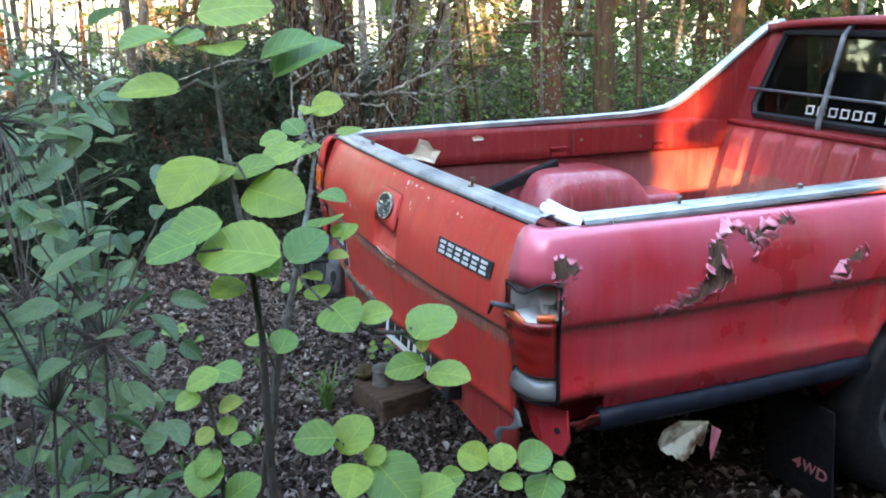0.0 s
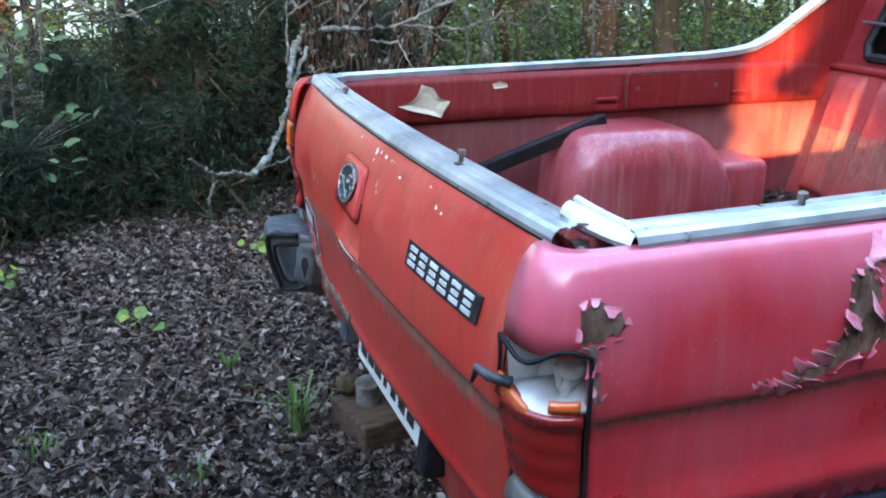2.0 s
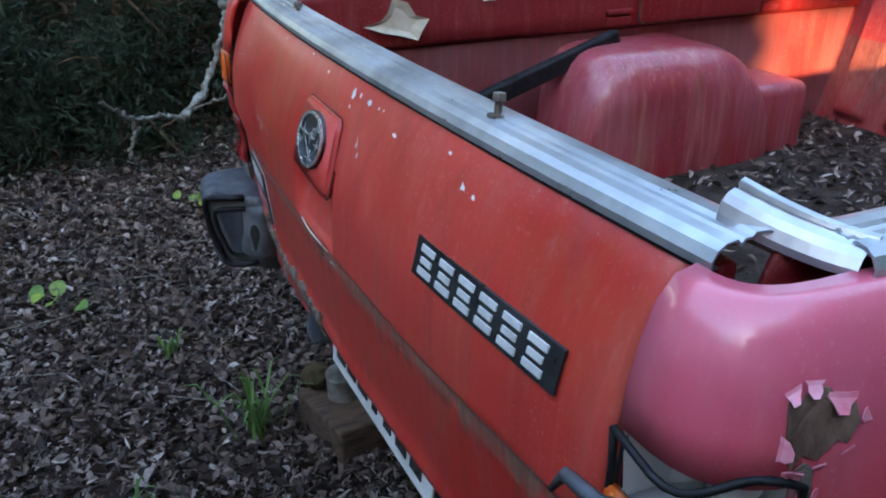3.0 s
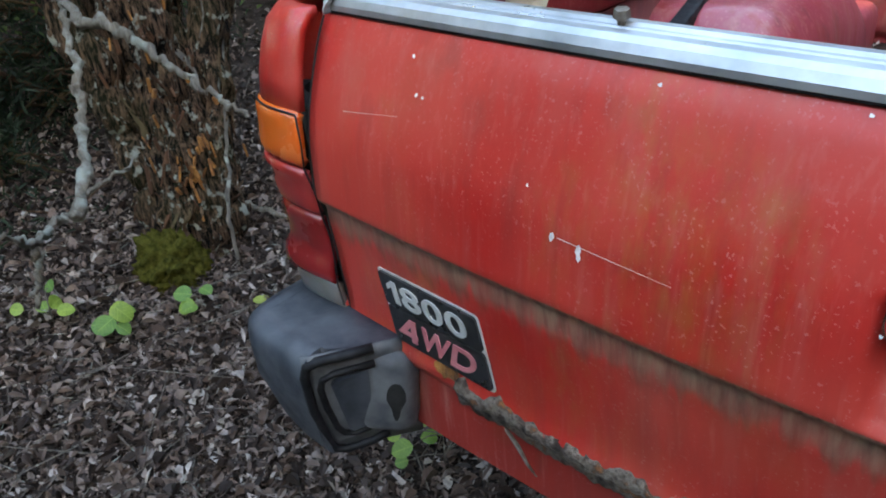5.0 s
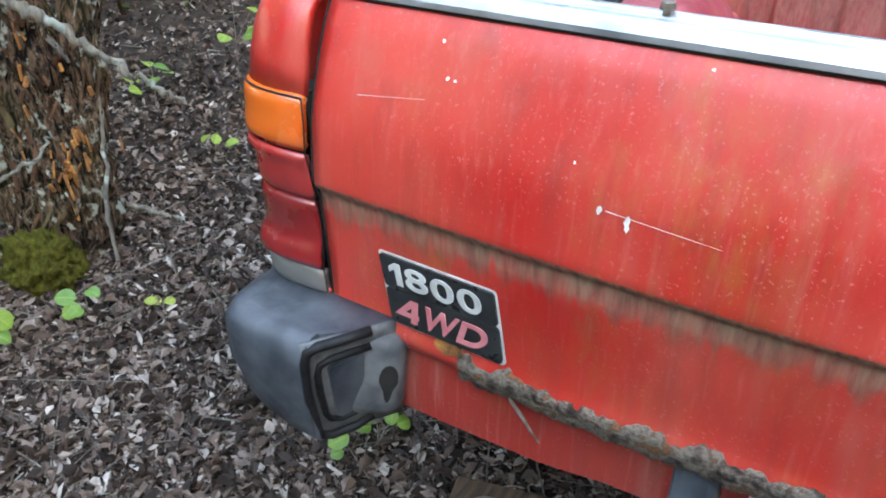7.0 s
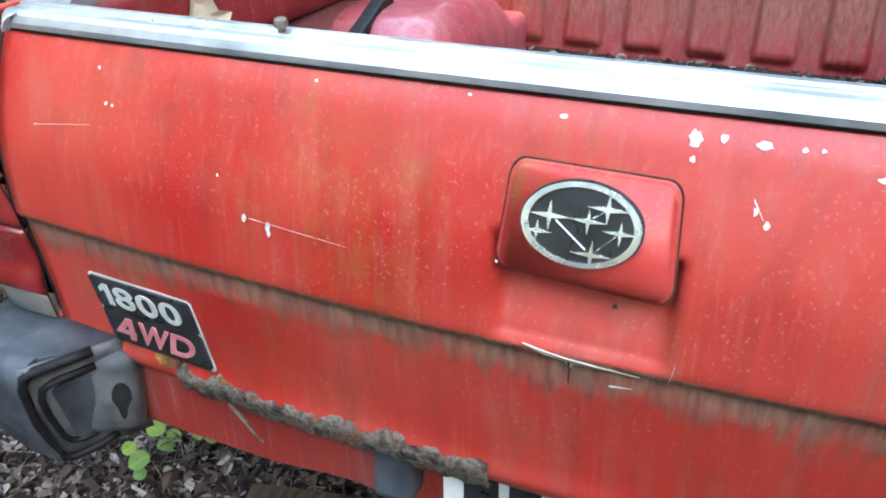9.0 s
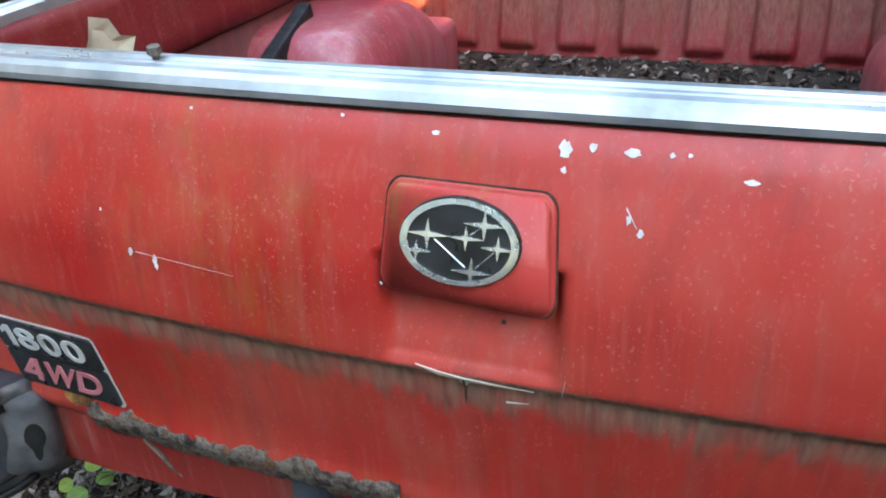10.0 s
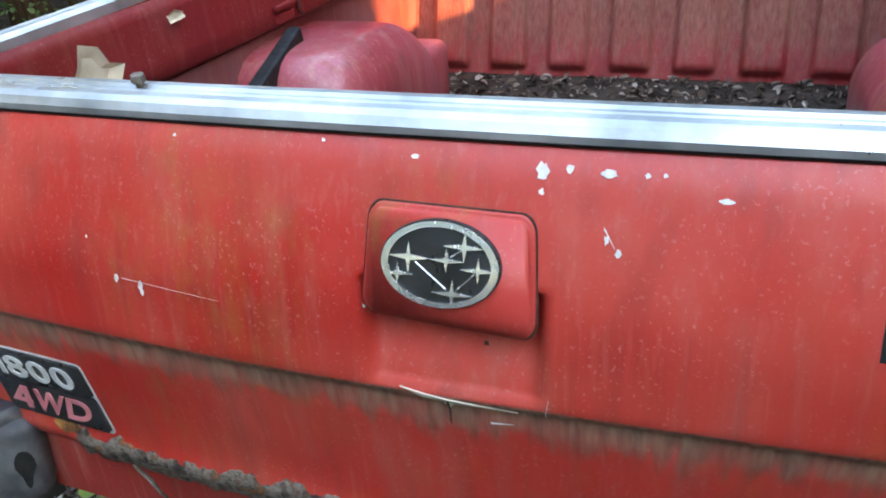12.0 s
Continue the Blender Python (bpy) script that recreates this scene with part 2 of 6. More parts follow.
BADGE_PINK = plain("badge_pink", (0.50, 0.13, 0.15), (0.62, 0.24, 0.25), 40.0, 0.5, 0.0, 0.05)
PLATE_WHITE = plain("plate_white", (0.55, 0.54, 0.50), (0.75, 0.74, 0.71), 20.0, 0.5, 0.0, 0.1)
SEAT = plain("dark_upholstery", (0.015, 0.015, 0.017), (0.04, 0.038, 0.04), 20.0, 0.9)
WOOD = plain("weathered_wood", (0.035, 0.02, 0.012), (0.12, 0.07, 0.04), 10.0, 0.85, 0.0, 0.5, (8, 1, 8))
CAN = plain("old_tin", (0.07, 0.06, 0.05), (0.30, 0.28, 0.25), 22.0, 0.6, 0.2, 0.4)
BARK = bark("bark_brown", (0.035, 0.022, 0.015), (0.16, 0.10, 0.065), 0.3)
BARK_PALE = bark("bark_grey", (0.06, 0.055, 0.05), (0.24, 0.21, 0.18), 0.1, 12.0, 0.5)
BARK_PINE = bark("bark_pine", (0.03, 0.016, 0.010), (0.17, 0.085, 0.048), 0.0, 8.0, 0.15)
BARK_OLD = bark("bark_shaggy", (0.003, 0.002, 0.0015), (0.20, 0.125, 0.08), 0.12, 26.0, 0.2, 0.44, 0.64)
LICHEN = bark("dead_wood_lichen", (0.09, 0.075, 0.06), (0.30, 0.27, 0.22), 0.0, 20.0, 1.0)
TWIG = bark("twig_bark", (0.10, 0.085, 0.075), (0.28, 0.24, 0.20), 0.0, 30.0, 0.3)
LEAF_NEAR = leafy("aspen_leaf", (0.15, 0.31, 0.075), (0.42, 0.54, 0.070), 0.5, 0.42, True)
LEAF_YELLOW = leafy("yellowing_leaf", (0.30, 0.40, 0.07), (0.46, 0.46, 0.10), 0.45, 0.5, True)
LEAF_SHRUB = leafy("shrub_leaf", (0.06, 0.13, 0.045), (0.20, 0.29, 0.12), 0.4, 0.4, True)
LEAF_BUSH = leafy("bush_leaf", (0.03, 0.08, 0.02), (0.26, 0.36, 0.10), 0.5, 0.5)
LEAF_FAR = leafy("far_leaf", (0.022, 0.050, 0.014), (0.12, 0.165, 0.045), 0.5, 0.6)
NEEDLE = leafy("spruce_needles", (0.012, 0.028, 0.014), (0.03, 0.055, 0.022), 0.2, 0.7)
GRASS = leafy("grass_blade", (0.06, 0.14, 0.03), (0.14, 0.24, 0.06), 0.4, 0.5)
LITTER_NODES = Nodes("dead_leaf")
shade = LITTER_NODES.ramp(LITTER_NODES.node("ShaderNodeNewGeometry").outputs["Random Per Island"], (0.0, (0.012, 0.007, 0.005)), (0.40, (0.046, 0.028, 0.021)), (0.70, (0.15, 0.102, 0.079)), (0.90, (0.28, 0.22, 0.19)), (1.0, (0.43, 0.375, 0.33)))
shade = LITTER_NODES.mix(LITTER_NODES.math("MULTIPLY", LITTER_NODES.ramp(LITTER_NODES.noise(60.0, 4), (0.4, 0.0), (0.7, 1.0)), 0.5), shade, (0.03, 0.02, 0.015))
LITTER_NODES.put("Base Color", shade)
LITTER_NODES.put("Roughness", 0.72)
LITTER_NODES.put("Specular IOR Level", 0.35)
LITTER_NODES.bump(LITTER_NODES.noise(150.0, 3), 0.4, 0.003)
LITTER = LITTER_NODES.mat
MOSS = plain("moss", (0.05, 0.05, 0.008), (0.16, 0.15, 0.03), 60.0, 1.0, 0.0, 1.0, (1, 1, 1), 0.05, 0.02)
# pale tone that stands in for the sunlit distance
BACKDROP = plain("bright_backdrop_ground", (0.24, 0.24, 0.12), (0.46, 0.43, 0.28), 0.8, 0.95, 0.0, 0.3, (1, 1, 1), 0.1, 0.05)
SOIL = plain("forest_soil", (0.015, 0.011, 0.009), (0.07, 0.052, 0.042), 14.0, 0.95, 0.0, 1.0, (1, 1, 1), 0.1, 0.02)


def lens_material(name, colour, rough=0.18):
    n = Nodes(name)
    dirt = n.ramp(n.noise(9.0, 5), (0.45, 0.0), (0.75, 1.0))
    n.put("Base Color", n.mix(n.math("MULTIPLY", dirt, 0.35), colour, [0.5 * v + 0.05 for v in colour]))
    n.put("Roughness", n.ramp(dirt, (0.0, rough), (1.0, rough + 0.3)))
    n.put("Subsurface Weight", 0.25)
    n.put("Subsurface Radius", (0.02, 0.008, 0.004))
    n.put("Coat Weight", 0.6)
    n.put("Coat Roughness", 0.1)
    n.bump(n.noise(140.0, 2, (1, 1, 2)), 0.08, 0.002)
    return n.mat


AMBER = lens_material("amber_lens", (0.66, 0.125, 0.018))
RED_LENS = lens_material("red_lens", (0.27, 0.008, 0.006), 0.1)
RED_LENS_OLD = lens_material("faded_red_lens", (0.36, 0.022, 0.022), 0.25)
RED_LENS_DEEP = lens_material("deep_red_lens", (0.24, 0.010, 0.012), 0.15)
CLEAR_LENS = lens_material("dirty_clear_lens", (0.15, 0.145, 0.135), 0.3)


def glass_material(name):
    n = Nodes(name)
    n.put("Base Color", (0.02, 0.024, 0.024, 1))
    n.put("Roughness", n.ramp(n.noise(4.0, 4), (0.3, 0.02), (0.7, 0.10)))
    n.put("Transmission Weight", 0.95)
    n.put("IOR", 1.18)
    n.put("Specular IOR Level", 0.25)
    return n.mat


GLASS = glass_material("dusty_glass")


# ---- building helpers ----
def part(name, bm, material, parent=None, label="", smooth=False, sharp=0):
    """Links a bmesh as one mesh object under a thing; sharp: degrees past which a smooth edge stays hard."""
    me = bpy.data.meshes.new(name)
    if smooth:
        for f in bm.faces:
            f.smooth = True
    bm.to_mesh(me)
    bm.free()
    me.materials.append(material)
    if sharp:
        me.set_sharp_from_angle(angle=radians(sharp))
    ob = new(name, me)
    if parent is not None:
        ob.parent = parent
    if label:
        tagged(ob, label)
    return ob


def box(bm, size, at=(0, 0, 0), turn=None, bevel=0.0, segments=2):
    m = Matrix.Translation(at) @ (turn or Matrix()) @ Matrix.Diagonal((*size, 1))
    made = bmesh.ops.create_cube(bm, size=1.0, matrix=m)
    if bevel:
        vs = set(made["verts"])
        es = [e for e in bm.edges if e.verts[0] in vs and e.verts[1] in vs]
        bmesh.ops.bevel(bm, geom=es, offset=bevel, segments=segments, affect="EDGES", profile=0.5)
    return bm


def grid_mesh(bm, rows, skip=None, flip=False):
    """A sheet through rows of points; skip(i, j) leaves a cell open."""
    vs = [[bm.verts.new(p) for p in row] for row in rows]
    for i in range(len(vs) - 1):
        for j in range(len(vs[0]) - 1):
            if skip and skip(i, j):
                continue
            q = (vs[i][j], vs[i][j + 1], vs[i + 1][j + 1], vs[i + 1][j])
            try:
                bm.faces.new(q[::-1] if flip else q)
            except ValueError:
                pass
    return vs


def thicken(bm, depth):
    """Gives an open sheet a thickness, away from its normals."""
    bm.normal_update()
    bmesh.ops.solidify(bm, geom=list(bm.faces), thickness=depth)


def tube(bm, points, radii, sides=7, wobble=0.0):
    """A tapered tube along points, closed at both ends."""
    rings = []
    for k, p in enumerate(points):
        a = Vector(points[max(k - 1, 0)])
        b = Vector(points[min(k + 1, len(points) - 1)])
        d = (b - a).normalized() if (b - a).length > 1e-6 else Vector((0, 0, 1))
        u = d.cross(Vector((0.31, 0.95, 0.1))).normalized()
        v = d.cross(u)
        r = radii[k]
        ring = []
        for s in range(sides):
            ang = 2 * math.pi * s / sides
            rr = r * (1 + wobble * (noise.noise(Vector((p[0] * 3 + s * 1.7, p[1] * 3, p[2] * 2.3))) if wobble else 0))
            ring.append(bm.verts.new(Vector(p) + (u * math.cos(ang) + v * math.sin(ang)) * rr))
        rings.append(ring)
    for a, b in zip(rings, rings[1:]):
        for s in range(sides):
            bm.faces.new((a[s], a[(s + 1) % sides], b[(s + 1) % sides], b[s]))
    bm.faces.new(rings[0][::-1])
    bm.faces.new(rings[-1])
    return bm


def outline_slab(bm, pts, thick, at):
    """A flat slab of an outline of (x, z) points, its face towards -y; at(x, z, out) gives the place."""
    front = [bm.verts.new(at(x, z, thick)) for x, z in pts]
    back = [bm.verts.new(at(x, z, 0.0)) for x, z in pts]
    bm.faces.new(front)
    bm.faces.new(back[::-1])
    n = len(pts)
    for i in range(n):
        bm.faces.new((front[i], back[i], back[(i + 1) % n], front[(i + 1) % n]))
    bmesh.ops.recalc_face_normals(bm, faces=list(bm.faces))
    return bm


def rounded(x0, x1, z0, z1, r, n=5):
    pts = []
    for cx, cz, a0 in ((x1 - r, z1 - r, 0), (x0 + r, z1 - r, 90), (x0 + r, z0 + r, 180), (x1 - r, z0 + r, 270)):
        for k in range(n + 1):
            a = radians(a0 + 90 * k / n)
            pts.append((cx + r * math.cos(a), cz + r * math.sin(a)))
    return pts


def ragged(cx, cz, w, h, seed, n=26, rough=0.28):
    rnd = random.Random(seed)
    return [(cx + w / 2 * math.cos(a) * (1 + rnd.uniform(-rough, rough)), cz + h / 2 * math.sin(a) * (1 + rnd.uniform(-rough, rough)))
            for a in (2 * math.pi * k / n for k in range(n))]


def smooth_step(a, b, v):
    t = max(0.0, min(1.0, (v - a) / (b - a)))
    return t * t * (3 - 2 * t)


def ground_height(x, y):
    """The forest floor rises gently to the east and north, with humps."""
    rise = 0.055 * max(0.0, min(3.0, x + 0.6)) + 0.07 * max(0.0, min(4.0, -1.1 - x))
    far = min(1.0, max(0.0, (math.hypot(x, y) - 3) / 6))
    drop = 0.15 * max(0.0, min(5.0, -7.5 - x))
    return rise - drop + 0.03 * noise.noise(Vector((x * 0.9, y * 0.9, 3.0))) + 0.3 * far * noise.noise(Vector((x * 0.12, y * 0.12, 9.0)))


# ---- ground ----
def build_ground():
    bm = bmesh.new()
    steps = [-300, -120, -60, -35, -22, -15, -11, -8.5, -7] + [-6 + 0.15 * k for k in range(81)] + [7, 8.5, 11, 15, 22, 35, 60, 120, 300]
    grid_mesh(bm, [[(x, y, ground_height(x, y)) for x in steps] for y in steps])
    ob = part("ground", bm, SOIL, smooth=True)
    tagged(ob, "dark forest floor of damp soil", "ground", kind="structure")


build_ground()


def meadow():
    """Pale backdrop ground added past the edge of the woods, for bright gaps between trunks."""
    bm = bmesh.new()
    xs = [-300, -200, -120, -80, -50, -35, -27, -22, -19, -17]
    ys = [-200, -100, -50, -30, -20, -12, -6, 0, 6, 12, 20, 30, 60, 150]
    grid_mesh(bm, [[(x + 1.5 * math.sin(0.9 * y) * (x > -18), y, -0.30 + 0.15 * noise.noise(Vector((x * 0.2, y * 0.2, 0)))) for x in xs] for y in ys], flip=True)
    tagged(part("meadow", bm, BACKDROP, smooth=True), "pale backdrop that gives bright gaps between the trunks", "field", kind="structure")


meadow()

# ---- the pickup ----
truck = new("pickup_truck")
PIVOT = Matrix.Translation((0, 0, 1.0))
truck.matrix_world = PIVOT @ pose(0, 0, 0, 0, 0, 0) @ PIVOT.inverted()
tagged(truck, "abandoned faded red pickup with peeling paint, standing in the woods", "pickup truck")

GATE_PROFILE = [(1.004, 0.002), (0.994, -0.010), (0.975, -0.022), (0.945, -0.036), (0.92, -0.046), (0.89, -0.056), (0.86, -0.063), (0.83, -0.066),
                (0.802, -0.067), (0.795, -0.063), (0.788, -0.056), (0.76, -0.053), (0.72, -0.048), (0.68, -0.043), (0.65, -0.039), (0.625, -0.038), (0.606, -0.041), (0.594, -0.034), (0.588, -0.020)]


def gate_y(z):
    """A smooth curve through the gate's profile."""
    prof = GATE_PROFILE
    n = len(prof)
    for i in range(n - 1):
        (z1, y1), (z0, y0) = prof[i], prof[i + 1]
        if z >= z0:
            f = min(1.0, (z - z0) / (z1 - z0))
            za, ya = prof[min(i + 2, n - 1)]
            zb, yb = prof[max(i - 1, 0)]
            m0 = (y1 - ya) / (z1 - za) * (z1 - z0)
            m1 = (yb - y0) / (zb - z0) * (z1 - z0)
            return (2 * f ** 3 - 3 * f * f + 1) * y0 + (f ** 3 - 2 * f * f + f) * m0 + (3 * f * f - 2 * f ** 3) * y1 + (f ** 3 - f * f) * m1
    return prof[-1][1]


def crown(x):
    """The gate bulges backwards in plan."""
    return 0.035 * (x / 0.7) ** 2 - 0.018


def arch(x, z):
    """How far a part of the gate lies off its nominal height: the top rises, most in the middle, the foot hangs lower."""
    low = max(0.0, 0.802 - z)
    dip = 0.017 * smooth_step(0.88, 0.81, z) * smooth_step(0.70, 0.79, z)
    return max(0.0, z - 0.802) * (0.07 + 0.04 * (1 - (x / 0.7) ** 2)) - 0.75 * low * low - dip


HANDLE = (-0.068, 0.110, 0.802, 0.862)


def gate_place(x, z, out=0.0):
    """A place on the tailgate's outer skin, out metres proud of it."""
    return Vector((x, gate_y(z) + crown(x) - out, z + arch(x, z)))


def tailgate():
    zs = sorted({z for z, _ in GATE_PROFILE if z < 0.61 or z > 0.98} | {0.612 + 0.0052 * k for k in range(71)}, reverse=True)
    xs = [-0.731, -0.715] + [-0.70 + 0.02 * k for k in range(30)] + [-0.10 + 0.0075 * k for k in range(30)] + [0.1275 + 0.02 * k for k in range(29)]
    xs = [min(x, 0.70) for x in xs if x <= 0.705]
    bm = bmesh.new()
    rows = []
    for z in zs:
        row = []
        for x in xs:
            p = gate_place(x, z)
            x0, x1, z0, z1 = HANDLE
            inx = smooth_step(x0, x0 + 0.012, x) * (1 - smooth_step(x1 - 0.012, x1, x))
            inz = (0.35 * smooth_step(z0, z0 + 0.010, z) + 0.65 * smooth_step(z0 + 0.008, z0 + 0.05, z)) * (1 - smooth_step(z1 + 0.02, z1 + 0.03, z))
            p.y += 0.026 * inx * inz
            p.y += 0.003 * noise.noise(Vector((x * 4, z * 7, 2.0)))
            row.append(p)
        rows.append(row)
    grid_mesh(bm, rows, flip=True)
    thicken(bm, 0.02)
    gate = part("tailgate", bm, PAINT, truck, "faded red tailgate with a dirt line below its crease", True)
    # inner panel of the gate
    bm = bmesh.new()
    box(bm, (1.38, 0.02, 0.41), (0, 0.045, 0.797), bevel=0.006)
    part("inner_panel", bm, PAINT_IN_SHADE, gate)
    return gate


gate = tailgate()


def plate_and_logo():
    bm = bmesh.new()
    fine = []
    for x, z in rounded(-0.0605, 0.1025, 0.862, 0.950, 0.014, 7):
        up = (z - 0.862) / 0.088
        fine.append(((x - 0.021) * (1 - 0.08 * up) + 0.021, z - 0.003 * (1 - up) * (x / 0.08) - 0.001 * up * (x / 0.08)))
    outline_slab(bm, fine, 0.012, lambda x, z, o: gate_place(x, z, o - 0.004))
    bm.verts.index_update()
    es = [e for e in bm.edges if all(v.index < len(fine) for v in e.verts)]
    bmesh.ops.bevel(bm, geom=es, offset=0.004, segments=4, affect="EDGES")
    h = part("handle_plate", bm, PAINT_HANDLE, gate, "red release plate with an oval emblem", True)
    bm = bmesh.new()
    outline_slab(bm, [((x - 0.021) * 1.024 + 0.021, (z - 0.906) * 1.034 + 0.906) for x, z in fine], 0.001, lambda x, z, o: gate_place(x, z, o + 0.0006))
    part("gap_line", bm, GRIME, gate, "grimy gap round the plate")
    c, w, d = (0.0160, 0.9100), 0.0555, 0.0338
    def ring(bm, r1, r0, out):
        n = 40
        a = [bm.verts.new(gate_place(c[0] + w * r1 * math.cos(t), c[1] + d * r1 * math.sin(t), out)) for t in (2 * math.pi * k / n for k in range(n))]
        b = [bm.verts.new(gate_place(c[0] + w * r0 * math.cos(t), c[1] + d * r0 * math.sin(t), out)) for t in (2 * math.pi * k / n for k in range(n))]
        for k in range(n):
            bm.faces.new((a[k], a[(k + 1) % n], b[(k + 1) % n], b[k]))
        return a, b
    oval = lambda s: [(c[0] + w * s * math.cos(2 * math.pi * k / 40), c[1] + d * s * math.sin(2 * math.pi * k / 40)) for k in range(40)]
    bm = bmesh.new()
    outline_slab(bm, oval(1.0), 0.0035, lambda x, z, o: gate_place(x, z, 0.007 + o))
    part("emblem_field", bm, BADGE_BLACK, gate, "black oval emblem field")
    bm = bmesh.new()
    ring(bm, 0.97, 0.85, 0.0112)
    bm.normal_update()
    bmesh.ops.solidify(bm, geom=list(bm.faces), thickness=-0.002)
    part("emblem_ring", bm, CHROME, gate, "chrome oval ring")
    stars = ((-0.0125, 0.9145, 0.020), (-0.0225, 0.9010, 0.014), (0.0225, 0.9145, 0.016), (0.0385, 0.9255, 0.019), (0.0515, 0.9090, 0.016), (0.0285, 0.8890, 0.018))
    for sx, sz, s in stars:
        bm = bmesh.new()
        pts = []
        for k in range(8):
            a = math.pi * k / 4
            r = (s if k % 4 == 0 else s * 0.62) if k % 2 == 0 else s * 0.15
            pts.append((sx + r * math.cos(a), sz + r * math.sin(a)))
        outline_slab(bm, pts, 0.0016, lambda x, z, o: gate_place(x, z, 0.0108 + o))
        part("emblem_star", bm, CHROME, gate)
    for (ax, az), (bx, bz) in (((-0.006, 0.911), (0.023, 0.892)), ((0.032, 0.892), (0.048, 0.906)), ((0.026, 0.917), (0.036, 0.923))):
        bm = bmesh.new()
        tube(bm, [gate_place(ax, az, 0.0112), gate_place(bx, bz, 0.0112)], [0.0007, 0.0007], 5)
        part("emblem_line", bm, CHROME, gate)


plate_and_logo()
for x in (-0.7325, 0.7015):
    bm = bmesh.new()
    tube(bm, [gate_place(x, 0.592 + 0.4 * k / 24, -0.0005) for k in range(25)], [0.0018] * 25, 6)
    part("panel_gap", bm, DARK, gate)


def text_mesh(name, words, cells, at_left, height, mat, parent, shear=0.0, out=0.0025, place=gate_place, gap=0.004, bold=0.0):
    """Raised characters, each a part of its own, fitted into cells of the given widths."""
    x_at = at_left[0]
    for letter, cell in zip(words, cells):
        cu = bpy.data.curves.new(name, "FONT")
        cu.body = letter
        cu.size = 0.05
        cu.extrude = 0.0008
        cu.offset = bold
        tmp = bpy.data.objects.new(name, cu)
        scene.collection.objects.link(tmp)
        me = bpy.data.meshes.new_from_object(tmp.evaluated_get(bpy.context.evaluated_depsgraph_get()))
        bpy.data.objects.remove(tmp)
        bpy.data.curves.remove(cu)
        left, low = min(v.co.x for v in me.vertices), min(v.co.y for v in me.vertices)
        wide, tall = max(v.co.x for v in me.vertices) - left, max(v.co.y for v in me.vertices) - low
        for v in me.vertices:
            up = (v.co.y - low) / tall * height
            v.co = place(x_at + (v.co.x - left) / wide * cell + shear * up, at_left[1] + up, out + v.co.z)
        x_at += cell + gap
        me.materials.clear()
        me.materials.append(mat)
        ob = new(name, me)
        ob.parent = parent


def badge():
    # engine and drive badge
    x0, x1, z0, z1 = -0.632, -0.462, 0.628, 0.716
    bm = bmesh.new()
    outline_slab(bm, rounded(x0 - 0.003, x1 + 0.003, z0 - 0.003, z1 + 0.003, 0.006), 0.0012, lambda x, z, o: gate_place(x + 0.16 * (0.672 - z), z, o))
    b = part("model_badge", bm, BADGE_SILVER, gate, "black badge with grey and pink lettering")
    bm = bmesh.new()
    outline_slab(bm, rounded(x0, x1, 0.6735, z1, 0.005), 0.0052, lambda x, z, o: gate_place(x + 0.16 * (0.672 - z), z, o))
    part("badge_field", bm, BADGE_BLACK, gate)
    bm = bmesh.new()
    outline_slab(bm, rounded(x0, x1, z0, 0.6715, 0.005), 0.0052, lambda x, z, o: gate_place(x + 0.16 * (0.672 - z), z, o))
    part("badge_field", bm, BADGE_BLACK, gate)
    bm = bmesh.new()
    outline_slab(bm, [(-0.6205 + 0.019 * a - 0.16 * 0.029 * c, 0.6795 + 0.029 * c) for a, c in ((0.48, 0.0), (1.0, 0.0), (1.0, 1.0), (0.55, 1.0), (0.0, 0.76), (0.0, 0.52), (0.48, 0.70))], 0.0010, lambda x, z, o: gate_place(x, z, 0.0052 + o))
    part("badge_digit", bm, BADGE_SILVER, gate)
    text_mesh("badge_digit", "800", (0.034, 0.034, 0.034), (-0.596, 0.6795), 0.029, BADGE_SILVER, gate, -0.16, 0.0056, gap=0.0055, bold=0.0008)
    # the slanted four, a hollow wedge with a short foot
    bm = bmesh.new()
    for bar in (((0.0, 0.20), (0.30, 0.20), (1.0, 1.0), (0.66, 1.0)), ((0.0, 0.20), (1.06, 0.20), (1.06, 0.40), (0.17, 0.40)), ((0.72, 0.0), (1.0, 0.0), (1.0, 1.0), (0.72, 0.86))):
        outline_slab(bm, [(-0.619 + 0.036 * a + 0.10 * 0.030 * c, 0.6345 + 0.030 * c) for a, c in bar], 0.0010, lambda x, z, o: gate_place(x, z, 0.0052 + o))
    part("badge_letter", bm, BADGE_PINK, gate)
    text_mesh("badge_letter", "WD", (0.053, 0.041), (-0.579, 0.6345), 0.030, BADGE_PINK, gate, 0.34, 0.0056, gap=0.003, bold=0.0013)
    # maker's badge, its letters as plain bars
    x0, x1, z0, z1 = 0.367, 0.622, 0.870, 0.906
    bm = bmesh.new()
    outline_slab(bm, [(x0 + (x1 - x0) * k / 12, z0) for k in range(13)] + [(x1 - (x1 - x0) * k / 12, z1) for k in range(13)], 0.003, lambda x, z, o: gate_place(x, z, o))
    part("maker_badge", bm, BADGE_BLACK, gate, "black maker's badge with silver bars")
    step = (x1 - x0 - 0.02) / 6
    for k in range(6):
        bm = bmesh.new()
        a = x0 + 0.014 + k * step
        w = step * 0.70
        for bar in ((a, a + w, 0.8955, 0.9015), (a + 0.1 * w, a + 0.9 * w, 0.8850, 0.8905), (a, a + w, 0.8745, 0.8805)):
            outline_slab(bm, [(bar[0], bar[2]), (bar[1], bar[2]), (bar[1], bar[3]), (bar[0], bar[3])], 0.0016, lambda x, z, o: gate_place(x, z, 0.0028 + o))
